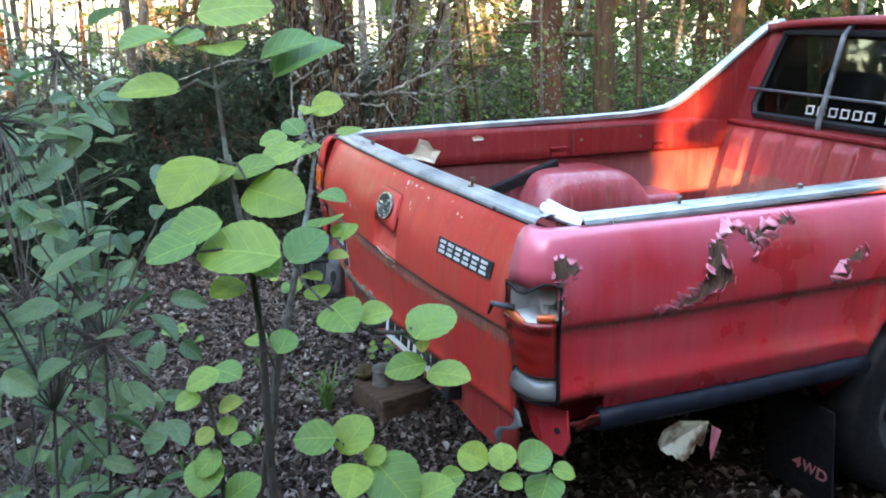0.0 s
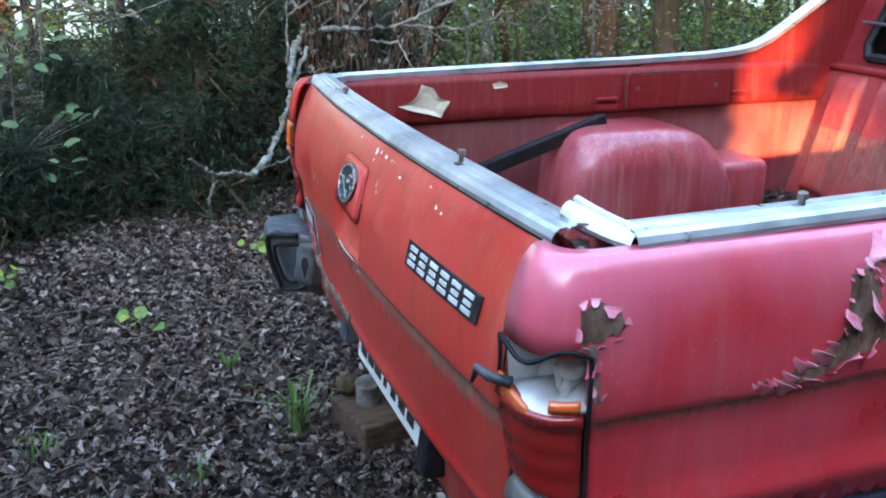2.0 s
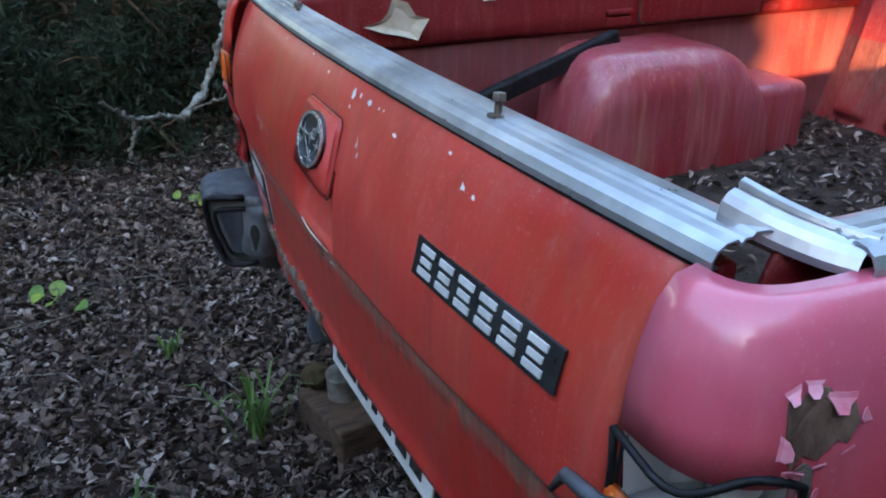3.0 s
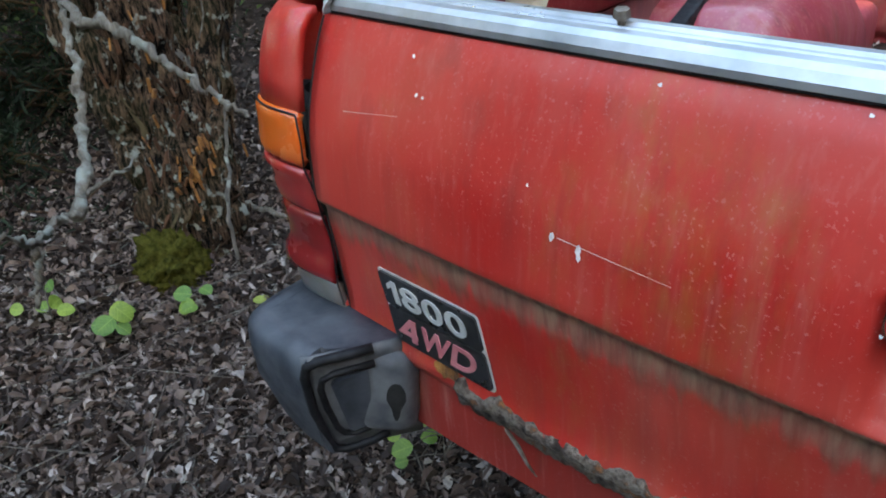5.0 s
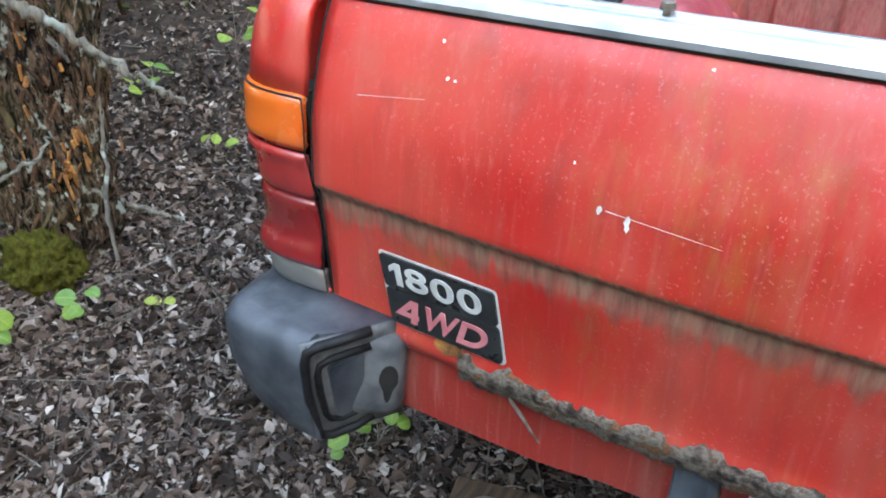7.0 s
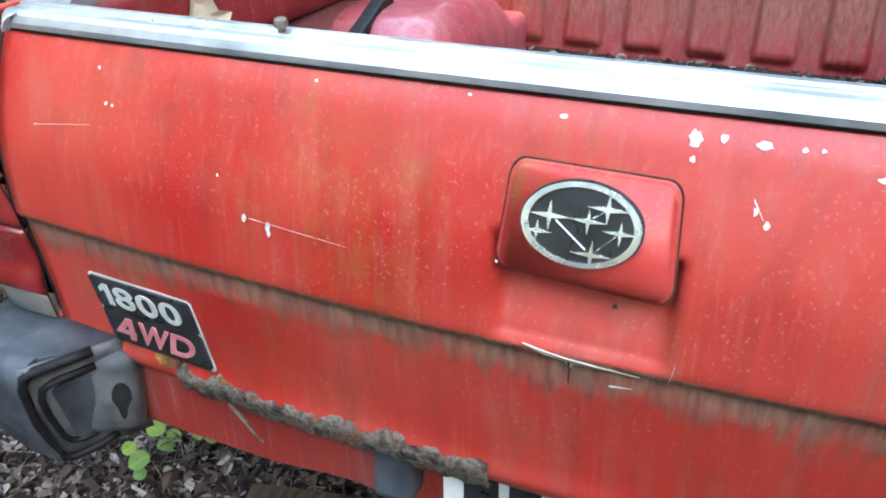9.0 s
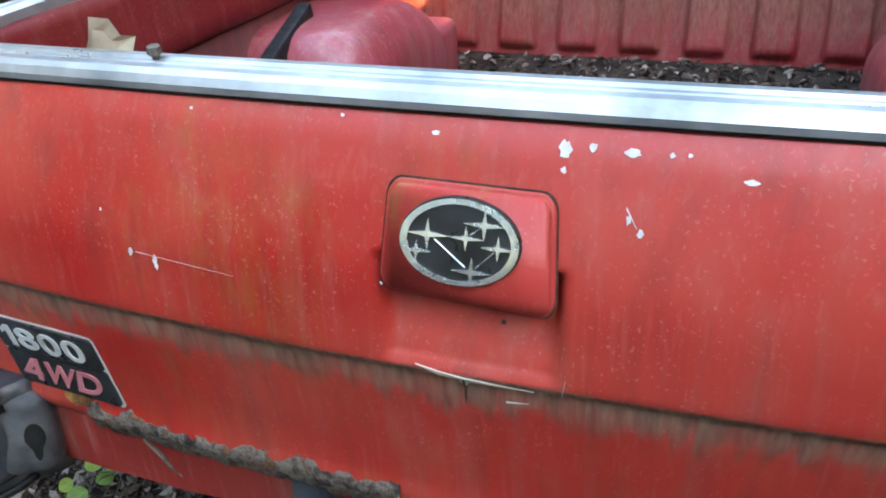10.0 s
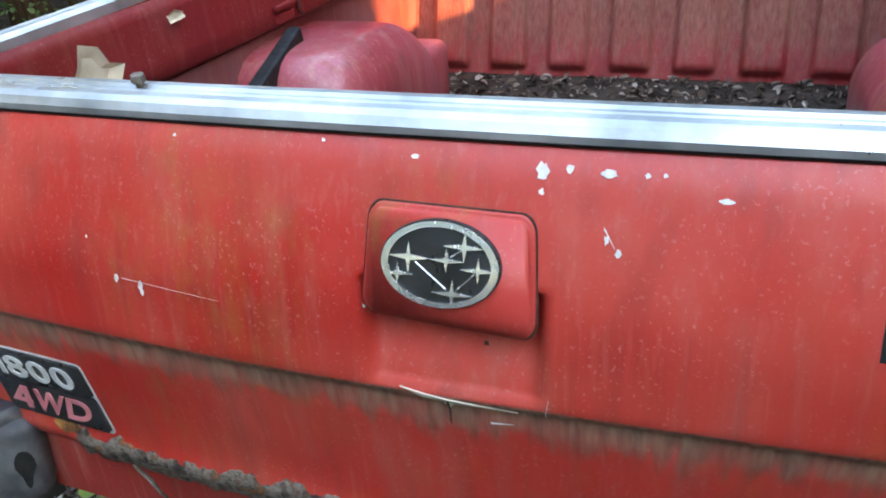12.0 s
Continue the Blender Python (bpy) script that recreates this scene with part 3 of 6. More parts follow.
        part("badge_bar", bm, BADGE_SILVER, gate)


badge()


SEAM = {1: 0.700, -1: 0.734}


def corner_path(side, count=10, far=2.15):
    """The plan line of a rear quarter: from the gate's seam round the corner and forward. Points and outward normals."""
    out = []
    for k in range(count + 1):
        a = radians(-90 + 90 * k / count)
        out.append((0.703 + 0.098 * math.cos(a), 0.085 + 0.120 * math.sin(a), math.cos(a), math.sin(a)))
    for k in range(1, 38):
        y = 0.085 + (far - 0.085) * k / 37
        bulge = 0.018 * math.sin(math.pi * min(1.0, y / 1.6))
        out.append((0.801 + bulge, y, 1.0, 0.0))
    return [(side * (x + (0.0 if side > 0 else 0.057)), y, side * nx, ny) for x, y, nx, ny in out]


SIDE_PROFILE = [(1.017, -0.045), (1.013, -0.028), (0.996, -0.014), (0.967, -0.004), (0.934, 0.003), (0.90, 0.007), (0.86, 0.010), (0.825, 0.011), (0.815, 0.008), (0.806, 0.001),
                (0.77, 0.0), (0.72, -0.001), (0.69, 0.001), (0.672, 0.010), (0.655, 0.012), (0.640, 0.004), (0.61, 0.0), (0.56, -0.040), (0.50, -0.10)]
ARCH_Y, ARCH_Z, ARCH_R = 1.27, 0.41, 0.35
CORNER = 10


def side_out(z):
    for (z1, o1), (z0, o0) in zip(SIDE_PROFILE, SIDE_PROFILE[1:]):
        if z >= z0:
            return o0 + (o1 - o0) * min(1.0, (z - z0) / (z1 - z0))
    return SIDE_PROFILE[-1][1]


def side_place(side, y, z, out=0.0):
    """A place on the flank's outer skin."""
    bulge = 0.018 * math.sin(math.pi * min(1.0, y / 1.6))
    return Vector((side * (0.801 + bulge + side_out(z) + out), y, z))


LAMP_END = 8


def corner_place(side, u, z, out=0.0):
    """A place on the squarish rear corner: u runs from 0 at the gate's seam to 1 on the flank."""
    a = radians(90 * u)
    cx, sy = math.sin(a) ** 0.6, math.cos(a) ** 0.6 if u < 1 else 0.0
    o = side_out(z) + out
    tuck = 0.020 * smooth_step(0.80, 0.66, z) * (1 - u)
    reach = 0.098 if side > 0 else 0.123
    return Vector((side * (SEAM[side] + 0.003 + (reach + o) * cx), 0.085 + (-0.128 - o) * sy + tuck, z))


def quarter(side):
    path = corner_path(side)
    zs = [z for z, _ in SIDE_PROFILE]
    bm = bmesh.new()
    rows = []
    for z in zs:
        row = []
        for j, (x, y, nx, ny) in enumerate(path):
            if j <= CORNER:
                row.append(corner_place(side, j / CORNER, z))
                continue
            zz = z
            if abs(y - ARCH_Y) < ARCH_R:
                low = ARCH_Z + math.sqrt(ARCH_R ** 2 - (y - ARCH_Y) ** 2)
                if z < 0.806:
                    zz = low + (0.806 - low) * max(0.0, (z - 0.50) / 0.306)
            o = side_out(z)
            row.append(Vector((x + nx * o, y + ny * o, zz)))
        rows.append(row)
    top = zs.index(0.90)
    low = zs.index(0.640 if side > 0 else 0.61)

    def lamp_hole(i, j):
        return (j < LAMP_END and top <= i < low) or (side > 0 and j <= CORNER and i >= low)

    grid_mesh(bm, rows, lamp_hole, flip=side > 0)
    thicken(bm, 0.012)
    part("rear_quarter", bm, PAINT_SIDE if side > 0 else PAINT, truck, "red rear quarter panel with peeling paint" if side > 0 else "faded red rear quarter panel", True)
    # black rubbing strip
    bm = bmesh.new()
    prof = [(-0.02, -0.004), (-0.018, 0.012), (-0.008, 0.018), (0.008, 0.018), (0.018, 0.012), (0.02, -0.004)]
    grid_mesh(bm, [[side_place(side, 0.125 + 0.0735 * k, 0.583, 0.016) + Vector((side * o, 0, dz)) for dz, o in prof] for k in range(12)])
    thicken(bm, 0.006)
    bmesh.ops.recalc_face_normals(bm, faces=list(bm.faces))
    part("rubbing_strip", bm, STRIP, truck, "black rubber side strip", True)
    bm = bmesh.new()
    grid_mesh(bm, [[side_place(side, 0.11 + 0.0735 * k, 0.59 - dz, o) for k in range(12)] for dz, o in ((0.0, 0.006), (0.035, 0.004), (0.052, -0.006), (0.060, -0.030))])
    thicken(bm, 0.004)
    bmesh.ops.recalc_face_normals(bm, faces=list(bm.faces))
    part("sill_lip", bm, PAINT_LOWER, truck, "dirty red sill edge, shade-dark, below the strip", True)


quarter(1)
quarter(-1)


def lens_shell(side, u0, u1, z0, z1, out, mat, name, label="", ribs=0, depth=0.012, slope=0.0):
    bm = bmesh.new()
    nz = max(2, int((z1 - z0) / 0.008))
    rows = []
    for i in range(nz + 1):
        z = z1 + (z0 - z1) * i / nz
        rib = 0.0022 * abs(math.sin(math.pi * ribs * i / nz)) ** 0.5 if ribs else 0.0
        edge = 0.004 if i in (0, nz) else 0.0
        rows.append([corner_place(side, u0 + (u1 - u0) * k / 10, z - slope * k / 10 * (z - 0.62) / 0.28, out + rib - edge) for k in range(11)])
    grid_mesh(bm, rows, flip=side > 0)
    thicken(bm, depth)
    return part(name, bm, mat, lamp_of[side], label, True)


lamp_of = {}
ULAMP = LAMP_END / CORNER
LAMP_LOW = {1: 0.640, -1: 0.610}
for side in (1, -1):
    bm = bmesh.new()
    # housing behind the lenses: back, floor, roof, ends
    us = [ULAMP * k / 8 for k in range(9)]
    deep = -0.075 if side > 0 else -0.05
    grid_mesh(bm, [[corner_place(side, u, z, deep * (0.75 + 0.25 * math.sin(u * 9 + z * 30))) for u in us] for z in (0.902, 0.87, 0.84, 0.80, LAMP_LOW[side] - 0.002)], flip=side > 0)
    for z in (0.903, LAMP_LOW[side] - 0.003):
        grid_mesh(bm, [[corner_place(side, u, z, o) for u in us] for o in (deep, -0.004)])
    for u in (0.0, ULAMP):
        grid_mesh(bm, [[corner_place(side, u, z, o) for o in (deep, -0.004)] for z in (0.903, LAMP_LOW[side] - 0.003)])
    bmesh.ops.recalc_face_normals(bm, faces=list(bm.faces))
    lamp_of[side] = part("tail_lamp", bm, REFLECTOR if side > 0 else DARK, truck, "broken tail lamp with an open reflector" if side > 0 else "weathered amber and red tail lamp")
lens_shell(-1, 0.0, 0.78, 0.829, 0.902, 0.004, AMBER, "amber_lens", "amber indicator lens", 2)
lens_shell(-1, 0.0, 0.78, 0.757, 0.827, 0.006, RED_LENS_OLD, "red_lens", "faded red ribbed lens", 1)
lens_shell(-1, 0.0, 0.78, 0.648, 0.756, 0.006, RED_LENS_DEEP, "red_lens", "deep red ribbed lens", 2)
lens_shell(-1, 0.0, 0.78, 0.594, 0.646, 0.004, CLEAR_LENS, "clear_lens", "dirty clear lens", 1)
lens_shell(1, 0.0, 0.77, 0.697, 0.828, 0.006, RED_LENS, "red_lens", "dark red ribbed lens", 4)
lens_shell(1, 0.0, 0.77, 0.645, 0.694, 0.004, CLEAR_LENS, "clear_lens", "dirty clear lens", 1)
lens_shell(1, 0.0, 0.30, 0.824, 0.850, 0.005, AMBER, "amber_shard", "broken amber lens shard", 0, 0.010, 0.022)
lens_shell(1, 0.50, 0.75, 0.829, 0.847, 0.005, AMBER, "amber_shard", "broken amber lens shard")
# shelf and bulb divider of the open chamber
bm = bmesh.new()
grid_mesh(bm, [[corner_place(1, ULAMP * k / 8, 0.824 + 0.006 * math.sin(k), o) for k in range(9)] for o in (-0.07, -0.03, 0.0)])
thicken(bm, 0.006)
part("reflector_shelf", bm, REFLECTOR, lamp_of[1], "white reflector shelf", True)
bm = bmesh.new()
bmesh.ops.create_uvsphere(bm, u_segments=16, v_segments=10, radius=1.0)
for v in bm.verts:
    v.co = corner_place(1, 0.60, 0.866, -0.050) + Vector((v.co.x * 0.016, v.co.y * 0.020, v.co.z * 0.018))
part("bulb_socket", bm, REFLECTOR, lamp_of[1], "pale round bulb socket", True)


def lamp_gasket(side):
    ring = [corner_place(side, ULAMP * k / 12, 0.899 - (0.012 * math.sin(k * 0.5) if side > 0 else 0), 0.004) for k in range(13)] + [corner_place(side, ULAMP, 0.9 - (0.9 - LAMP_LOW[side]) * k / 8, 0.004) for k in range(1, 9)] + \
           [corner_place(side, ULAMP * (1 - k / 12), LAMP_LOW[side], 0.002) for k in range(1, 13)] + [corner_place(side, 0.0, LAMP_LOW[side] + (0.9 - LAMP_LOW[side]) * k / 8, 0.0) for k in range(1, 8)]
    bm = bmesh.new()
    tube(bm, ring + ring[:1], [0.0032 if side > 0 else 0.0015] * (len(ring) + 1), 6)
    part("gasket", bm, RUBBER, lamp_of[side], "black rubber gasket", True)


lamp_gasket(1)
lamp_gasket(-1)
bm = bmesh.new()
tube(bm, [corner_place(1, 0.10, 0.848, 0.0), corner_place(1, 0.02, 0.850, 0.02), gate_place(0.672, 0.845, 0.020), gate_place(0.650, 0.822, 0.014)], [0.008, 0.007, 0.006, 0.003], 6)
part("torn_gasket_end", bm, BUMPER, lamp_of[1], "torn grey rubber end", True)


# ---- rails ----
def rail(name, line, wide, mat=TRIM, label=""):
    """Trim along a line of (place, across) pairs: place is the outer top edge, across points inwards."""
    prof = [(-0.006, -0.011), (-0.006, -0.005), (-0.002, 0.002), (0.004, 0.006), (0.012, 0.007), (0.015, 0.004), (0.017, 0.004), (0.020, 0.007), (0.5 * wide, 0.007), (0.55 * wide, 0.010), (wide - 0.012, 0.009), (wide - 0.006, 0.006), (wide, 0.004), (wide, -0.012)]
    bm = bmesh.new()
    grid_mesh(bm, [[Vector(p) + Vector(a) * w + Vector((0, 0, h)) for w, h in prof] for p, a in line])
    thicken(bm, 0.002)
    bmesh.ops.recalc_face_normals(bm, faces=list(bm.faces))
    return part(name, bm, mat, truck, label)


rail("tailgate_trim", [(Vector((x, crown(x) - 0.004, 1.010 + arch(x, 1.004))), (0, 1, 0)) for x in [-0.730 + 0.0721 * k for k in range(21)]], 0.052, label="dull bright metal trim along the tailgate")
bm = bmesh.new()
xs = [-0.728 + 0.072 * k for k in range(21)]
grid_mesh(bm, [[(x, crown(x) + dy, z + arch(x, 1.004)) for x in xs] for dy, z in ((-0.004, 1.0000), (-0.0106, 0.9992), (-0.0106, 0.9964), (-0.006, 0.9956))])
thicken(bm, 0.0006)
bmesh.ops.recalc_face_normals(bm, faces=list(bm.faces))
part("trim_gasket", bm, RUBBER, truck, "black rubber gasket", True)


def sail_z(y):
    """Height of the side's top edge along the bed and up the sail panel."""
    table = ((0.0, 1.019), (0.5, 1.026), (1.03, 1.033), (1.314, 1.041), (1.42, 1.050), (1.49, 1.062), (1.55, 1.088), (1.61, 1.126), (1.746, 1.214), (1.841, 1.282), (2.00, 1.392), (2.06, 1.415), (2.12, 1.424), (2.5, 1.430))
    for (a, za), (b, zb) in zip(table, table[1:]):
        if y <= b:
            return za + (zb - za) * (y - a) / (b - a)
    return 1.43


for side in (1, -1):
    ys = [0.095 + 0.06 * k for k in range(22)] + [1.40 + 0.03 * k for k in range(24)]
    rail("side_trim", [(Vector((side * (0.756 + 0.016 * math.sin(math.pi * min(1, y / 1.6))), y, sail_z(y) + 0.004)), (-side, 0, 0)) for y in ys], 0.052, label="bright metal trim along the bed side")
# the bent trim at the open corner and the intact one
rail("bent_corner_trim", [(Vector((0.757 - 0.009 * k, 0.094 - 0.005 * k - 0.0003 * k * k, 1.023 + 0.0004 * k * k)), (-0.25, 0.96, 0.10)) for k in range(9)], 0.032, label="bent loose piece of metal trim")
rail("corner_trim", [(Vector((-0.757 + 0.045 * math.sin(radians(15 * k)), 0.072 - 0.072 * (1 - math.cos(radians(15 * k))), 1.021)), (0.6, 0.8, 0)) for k in range(7)], 0.045, label="metal corner trim")


def bolt(at, lean=0.0):
    bm = bmesh.new()
    bmesh.ops.create_cone(bm, cap_ends=True, segments=10, radius1=0.011, radius2=0.011, depth=0.003, matrix=Matrix.Translation((0, 0, 0.0015)))
    bmesh.ops.create_cone(bm, cap_ends=True, segments=10, radius1=0.004, radius2=0.004, depth=0.018, matrix=Matrix.Translation((0, 0, 0.010)))
    bmesh.ops.create_cone(bm, cap_ends=True, segments=6, radius1=0.008, radius2=0.007, depth=0.008, matrix=Matrix.Translation((0, 0, 0.020)))
    bmesh.ops.transform(bm, matrix=Matrix.Translation(at) @ pose(0, 0, 0, lean, lean * 0.6, 0), verts=bm.verts)
    part("bolt", bm, STEEL, truck, "rusty bolt")


bolt((-0.332, 0.012, 1.0300), 8)
bolt((0.39, 0.014, 1.0365), -6)
for y in (0.36, 0.72):
    bolt((0.740, y, 1.031), 10)

# ---- bed ----
FLOOR_Z, BED_FRONT = 0.55, 1.70


def bed():
    bm = bmesh.new()
    n = 60
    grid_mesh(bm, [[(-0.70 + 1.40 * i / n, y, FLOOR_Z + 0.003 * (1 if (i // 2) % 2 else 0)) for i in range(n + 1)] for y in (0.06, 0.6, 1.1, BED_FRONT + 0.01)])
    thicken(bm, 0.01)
    part("bed_floor", bm, PAINT_IN_SHADE, truck, "dirty ribbed bed floor")
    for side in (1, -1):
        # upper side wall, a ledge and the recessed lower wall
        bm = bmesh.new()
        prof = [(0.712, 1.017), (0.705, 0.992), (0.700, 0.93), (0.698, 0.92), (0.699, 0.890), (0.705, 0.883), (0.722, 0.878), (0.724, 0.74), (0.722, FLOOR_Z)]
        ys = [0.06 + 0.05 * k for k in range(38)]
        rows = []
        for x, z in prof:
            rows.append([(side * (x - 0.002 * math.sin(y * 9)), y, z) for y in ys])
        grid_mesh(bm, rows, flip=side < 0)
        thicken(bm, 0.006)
        part("bed_side", bm, PAINT_IN_SHADE, truck, "dark red inner bed side", True)
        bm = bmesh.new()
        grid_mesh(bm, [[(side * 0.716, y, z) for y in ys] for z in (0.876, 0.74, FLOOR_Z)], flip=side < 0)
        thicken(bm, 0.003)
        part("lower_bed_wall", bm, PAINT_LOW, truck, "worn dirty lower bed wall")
        # sail panel: inner skin, fold at the top, outer skin
        bm = bmesh.new()
        ys = [1.06 + 0.0425 * k for k in range(27)]
        rows = [[(side * (0.7065 + 0.016 * h / 7), y, 0.985 + (sail_z(y) - 0.985) * h / 7) for y in ys] for h in range(8)]
        rows += [[(side * (0.758 - 0.004 * h), y, sail_z(y) + (0.985 - sail_z(y)) * h / 4) for y in ys] for h in range(5)]
        grid_mesh(bm, rows)
        bmesh.ops.recalc_face_normals(bm, faces=list(bm.faces))
        part("sail_panel", bm, PAINT_IN_SHADE if side < 0 else PAINT_CAB, truck, "red sail panel behind the cab", True)
    # front wall with pressed ribs
    bm = bmesh.new()
    nx, nz = 220, 36
    rows = []
    for j in range(nz + 1):
        z = 1.00 + (FLOOR_Z - 1.00) * j / nz
        row = []
        for i in range(nx + 1):
            x = -0.72 + 1.44 * i / nx
            k = ((x + 0.655) / 0.178) % 1.0
            tall = smooth_step(FLOOR_Z + 0.030, FLOOR_Z + 0.042, z) * (1 - smooth_step(0.94, 0.98, z))
            inside = smooth_step(0.0, 0.07, k) * (1 - smooth_step(0.60, 0.67, k)) * (1.0 if -0.66 < x < 0.58 else 0.0)
            row.append((x, BED_FRONT + 0.26 * (z - FLOOR_Z) - 0.026 * inside * tall, z))
        rows.append(row)
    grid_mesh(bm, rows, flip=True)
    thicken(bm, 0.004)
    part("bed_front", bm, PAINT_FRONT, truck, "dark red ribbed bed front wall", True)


bed()


def wheel_well(side, x_in, y0, y1):
    """A rounded wheel housing that stands in the bed."""
    bm = bmesh.new()
    rows = []
    for i in range(25):
        y = y0 + (y1 - y0) * i / 24
        row = []
        for j in range(25):
            # an arc over the wheel, rounded towards the middle of the bed
            f = (i / 24 - 0.46) / (0.46 if i < 11 else 0.54)
            tall = 0.318 * max(0.0, 1 - abs(f) ** (7.0 if f < 0 else 3.5)) ** 0.45
            reach = (0.722 - x_in) * (1 - 0.12 * abs(f) ** 6)
            x = 0.722 - reach + (0.10 * (1 - math.cos(radians(90 * max(0, j - 8) / 8))) if j <= 16 else 0.10 + (reach - 0.10) * (j - 16) / 8)
            z = tall * min(1.0, j / 8) * 0.66 if j <= 8 else tall * (0.66 + 0.34 * math.sin(radians(90 * min(1.0, (j - 8) / 8))))
            dent = 0.004 * noise.noise(Vector((x * 9, y * 7, z * 9)))
            row.append((side * (x + dent), y, FLOOR_Z - 0.01 + z))
        rows.append(row)
    grid_mesh(bm, rows, flip=side < 0)
    bmesh.ops.recalc_face_normals(bm, faces=list(bm.faces))
    part("wheel_well", bm, PAINT_WELL, truck, "worn rounded wheel housing with streaks", True)


wheel_well(-1, 0.460, 0.700, 1.29)
wheel_well(1, 0.455, 0.675, 1.29)
# step in front of the housing
bm = bmesh.new()
box(bm, (0.21, 0.22, 0.21), (-0.605, 1.32, FLOOR_Z + 0.082), bevel=0.03, segments=4)
part("housing_step", bm, PAINT_WELL, truck, "", True)

# side access panel on the inner wall, hooks, strap
bm = bmesh.new()
outline_slab(bm, [(y, z) for y, z in rounded(0.992, 1.385, 0.893, 0.996, 0.014)], 0.006, lambda y, z, o: Vector((-0.690 + o, y, z)))
part("access_panel", bm, PAINT_IN_SHADE, truck, "dark red access cover")
bm = bmesh.new()
outline_slab(bm, rounded(0.987, 1.390, 0.888, 1.001, 0.017), 0.0035, lambda y, z, o: Vector((-0.691 + o, y, z)))
part("cover_joint", bm, GRIME, truck, "dark joint round the cover")
bm = bmesh.new()
outline_slab(bm, rounded(1.002, 1.375, 0.903, 0.986, 0.012), 0.002, lambda y, z, o: Vector((-0.6835 + o, y, z)))
part("cover_face", bm, PAINT_IN_SHADE, truck, "")
for y in (1.029, 1.322):
    bm = bmesh.new()
    bmesh.ops.create_cone(bm, cap_ends=True, segments=10, radius1=0.007, radius2=0.006, depth=0.006, matrix=Matrix.Translation((-0.680, y, 0.953)) @ pose(0, 0, 0, 0, 90, 0))
    part("cover_screw", bm, STEEL, truck)
for y in (0.928, 1.435):
    bm = bmesh.new()
    box(bm, (0.014, 0.078, 0.012), (-0.691, y, 0.924), bevel=0.004)
    box(bm, (0.012, 0.070, 0.020), (-0.694, y, 0.901), bevel=0.003)
    part("tie_hook", bm, PAINT_IN_SHADE, truck)
bm = bmesh.new()
d = Vector((-0.655, 0.900, 0.868)) - Vector((-0.60, 0.30, 0.70))
box(bm, (0.032, d.length, 0.044), (Vector((-0.655, 0.900, 0.868)) + Vector((-0.60, 0.30, 0.70))) / 2, d.to_track_quat("Y", "Z").to_matrix().to_4x4(), 0.006)
part("support_bar", bm, RUBBER, truck, "black padded bar across the bed side")


def flake(name, outline, place, mat, curl=0.0, label=""):
    """A thin flake of paint of an outline, its rim curled away from the skin."""
    bm = bmesh.new()
    cx = sum(p[0] for p in outline) / len(outline)
    cz = sum(p[1] for p in outline) / len(outline)
    mid = bm.verts.new(place(cx, cz, 0.002))
    half = [bm.verts.new(place(cx + (x - cx) * 0.6, cz + (z - cz) * 0.6, 0.002)) for x, z in outline]
    rim = [bm.verts.new(place(x, z, 0.002 + curl * (0.4 + 0.6 * abs(math.sin(5 * k))))) for k, (x, z) in enumerate(outline)]
    n = len(outline)
    for k in range(n):
        bm.faces.new((mid, half[k], half[(k + 1) % n]))
        bm.faces.new((half[k], rim[k], rim[(k + 1) % n], half[(k + 1) % n]))
    bmesh.ops.recalc_face_normals(bm, faces=list(bm.faces))
    return part(name, bm, mat, truck, label)


wall_place = lambda y, z, o: Vector((-0.698 + o, y, z))
flake("bare_patch", [(0.318, 0.996), (0.352, 0.985), (0.372, 0.955), (0.405, 0.945), (0.385, 0.918), (0.378, 0.898), (0.335, 0.912), (0.290, 0.922), (0.246, 0.938), (0.285, 0.948), (0.305, 0.965)], wall_place, CREAM, 0.010, "cream bare patch of peeled paint")
flake("bare_patch", ragged(0.562, 0.984, 0.055, 0.02, 4, 12), wall_place, CREAM, 0.004, "small cream bare patch")

# ---- cab ----
cab = new("cab")
cab.parent = truck


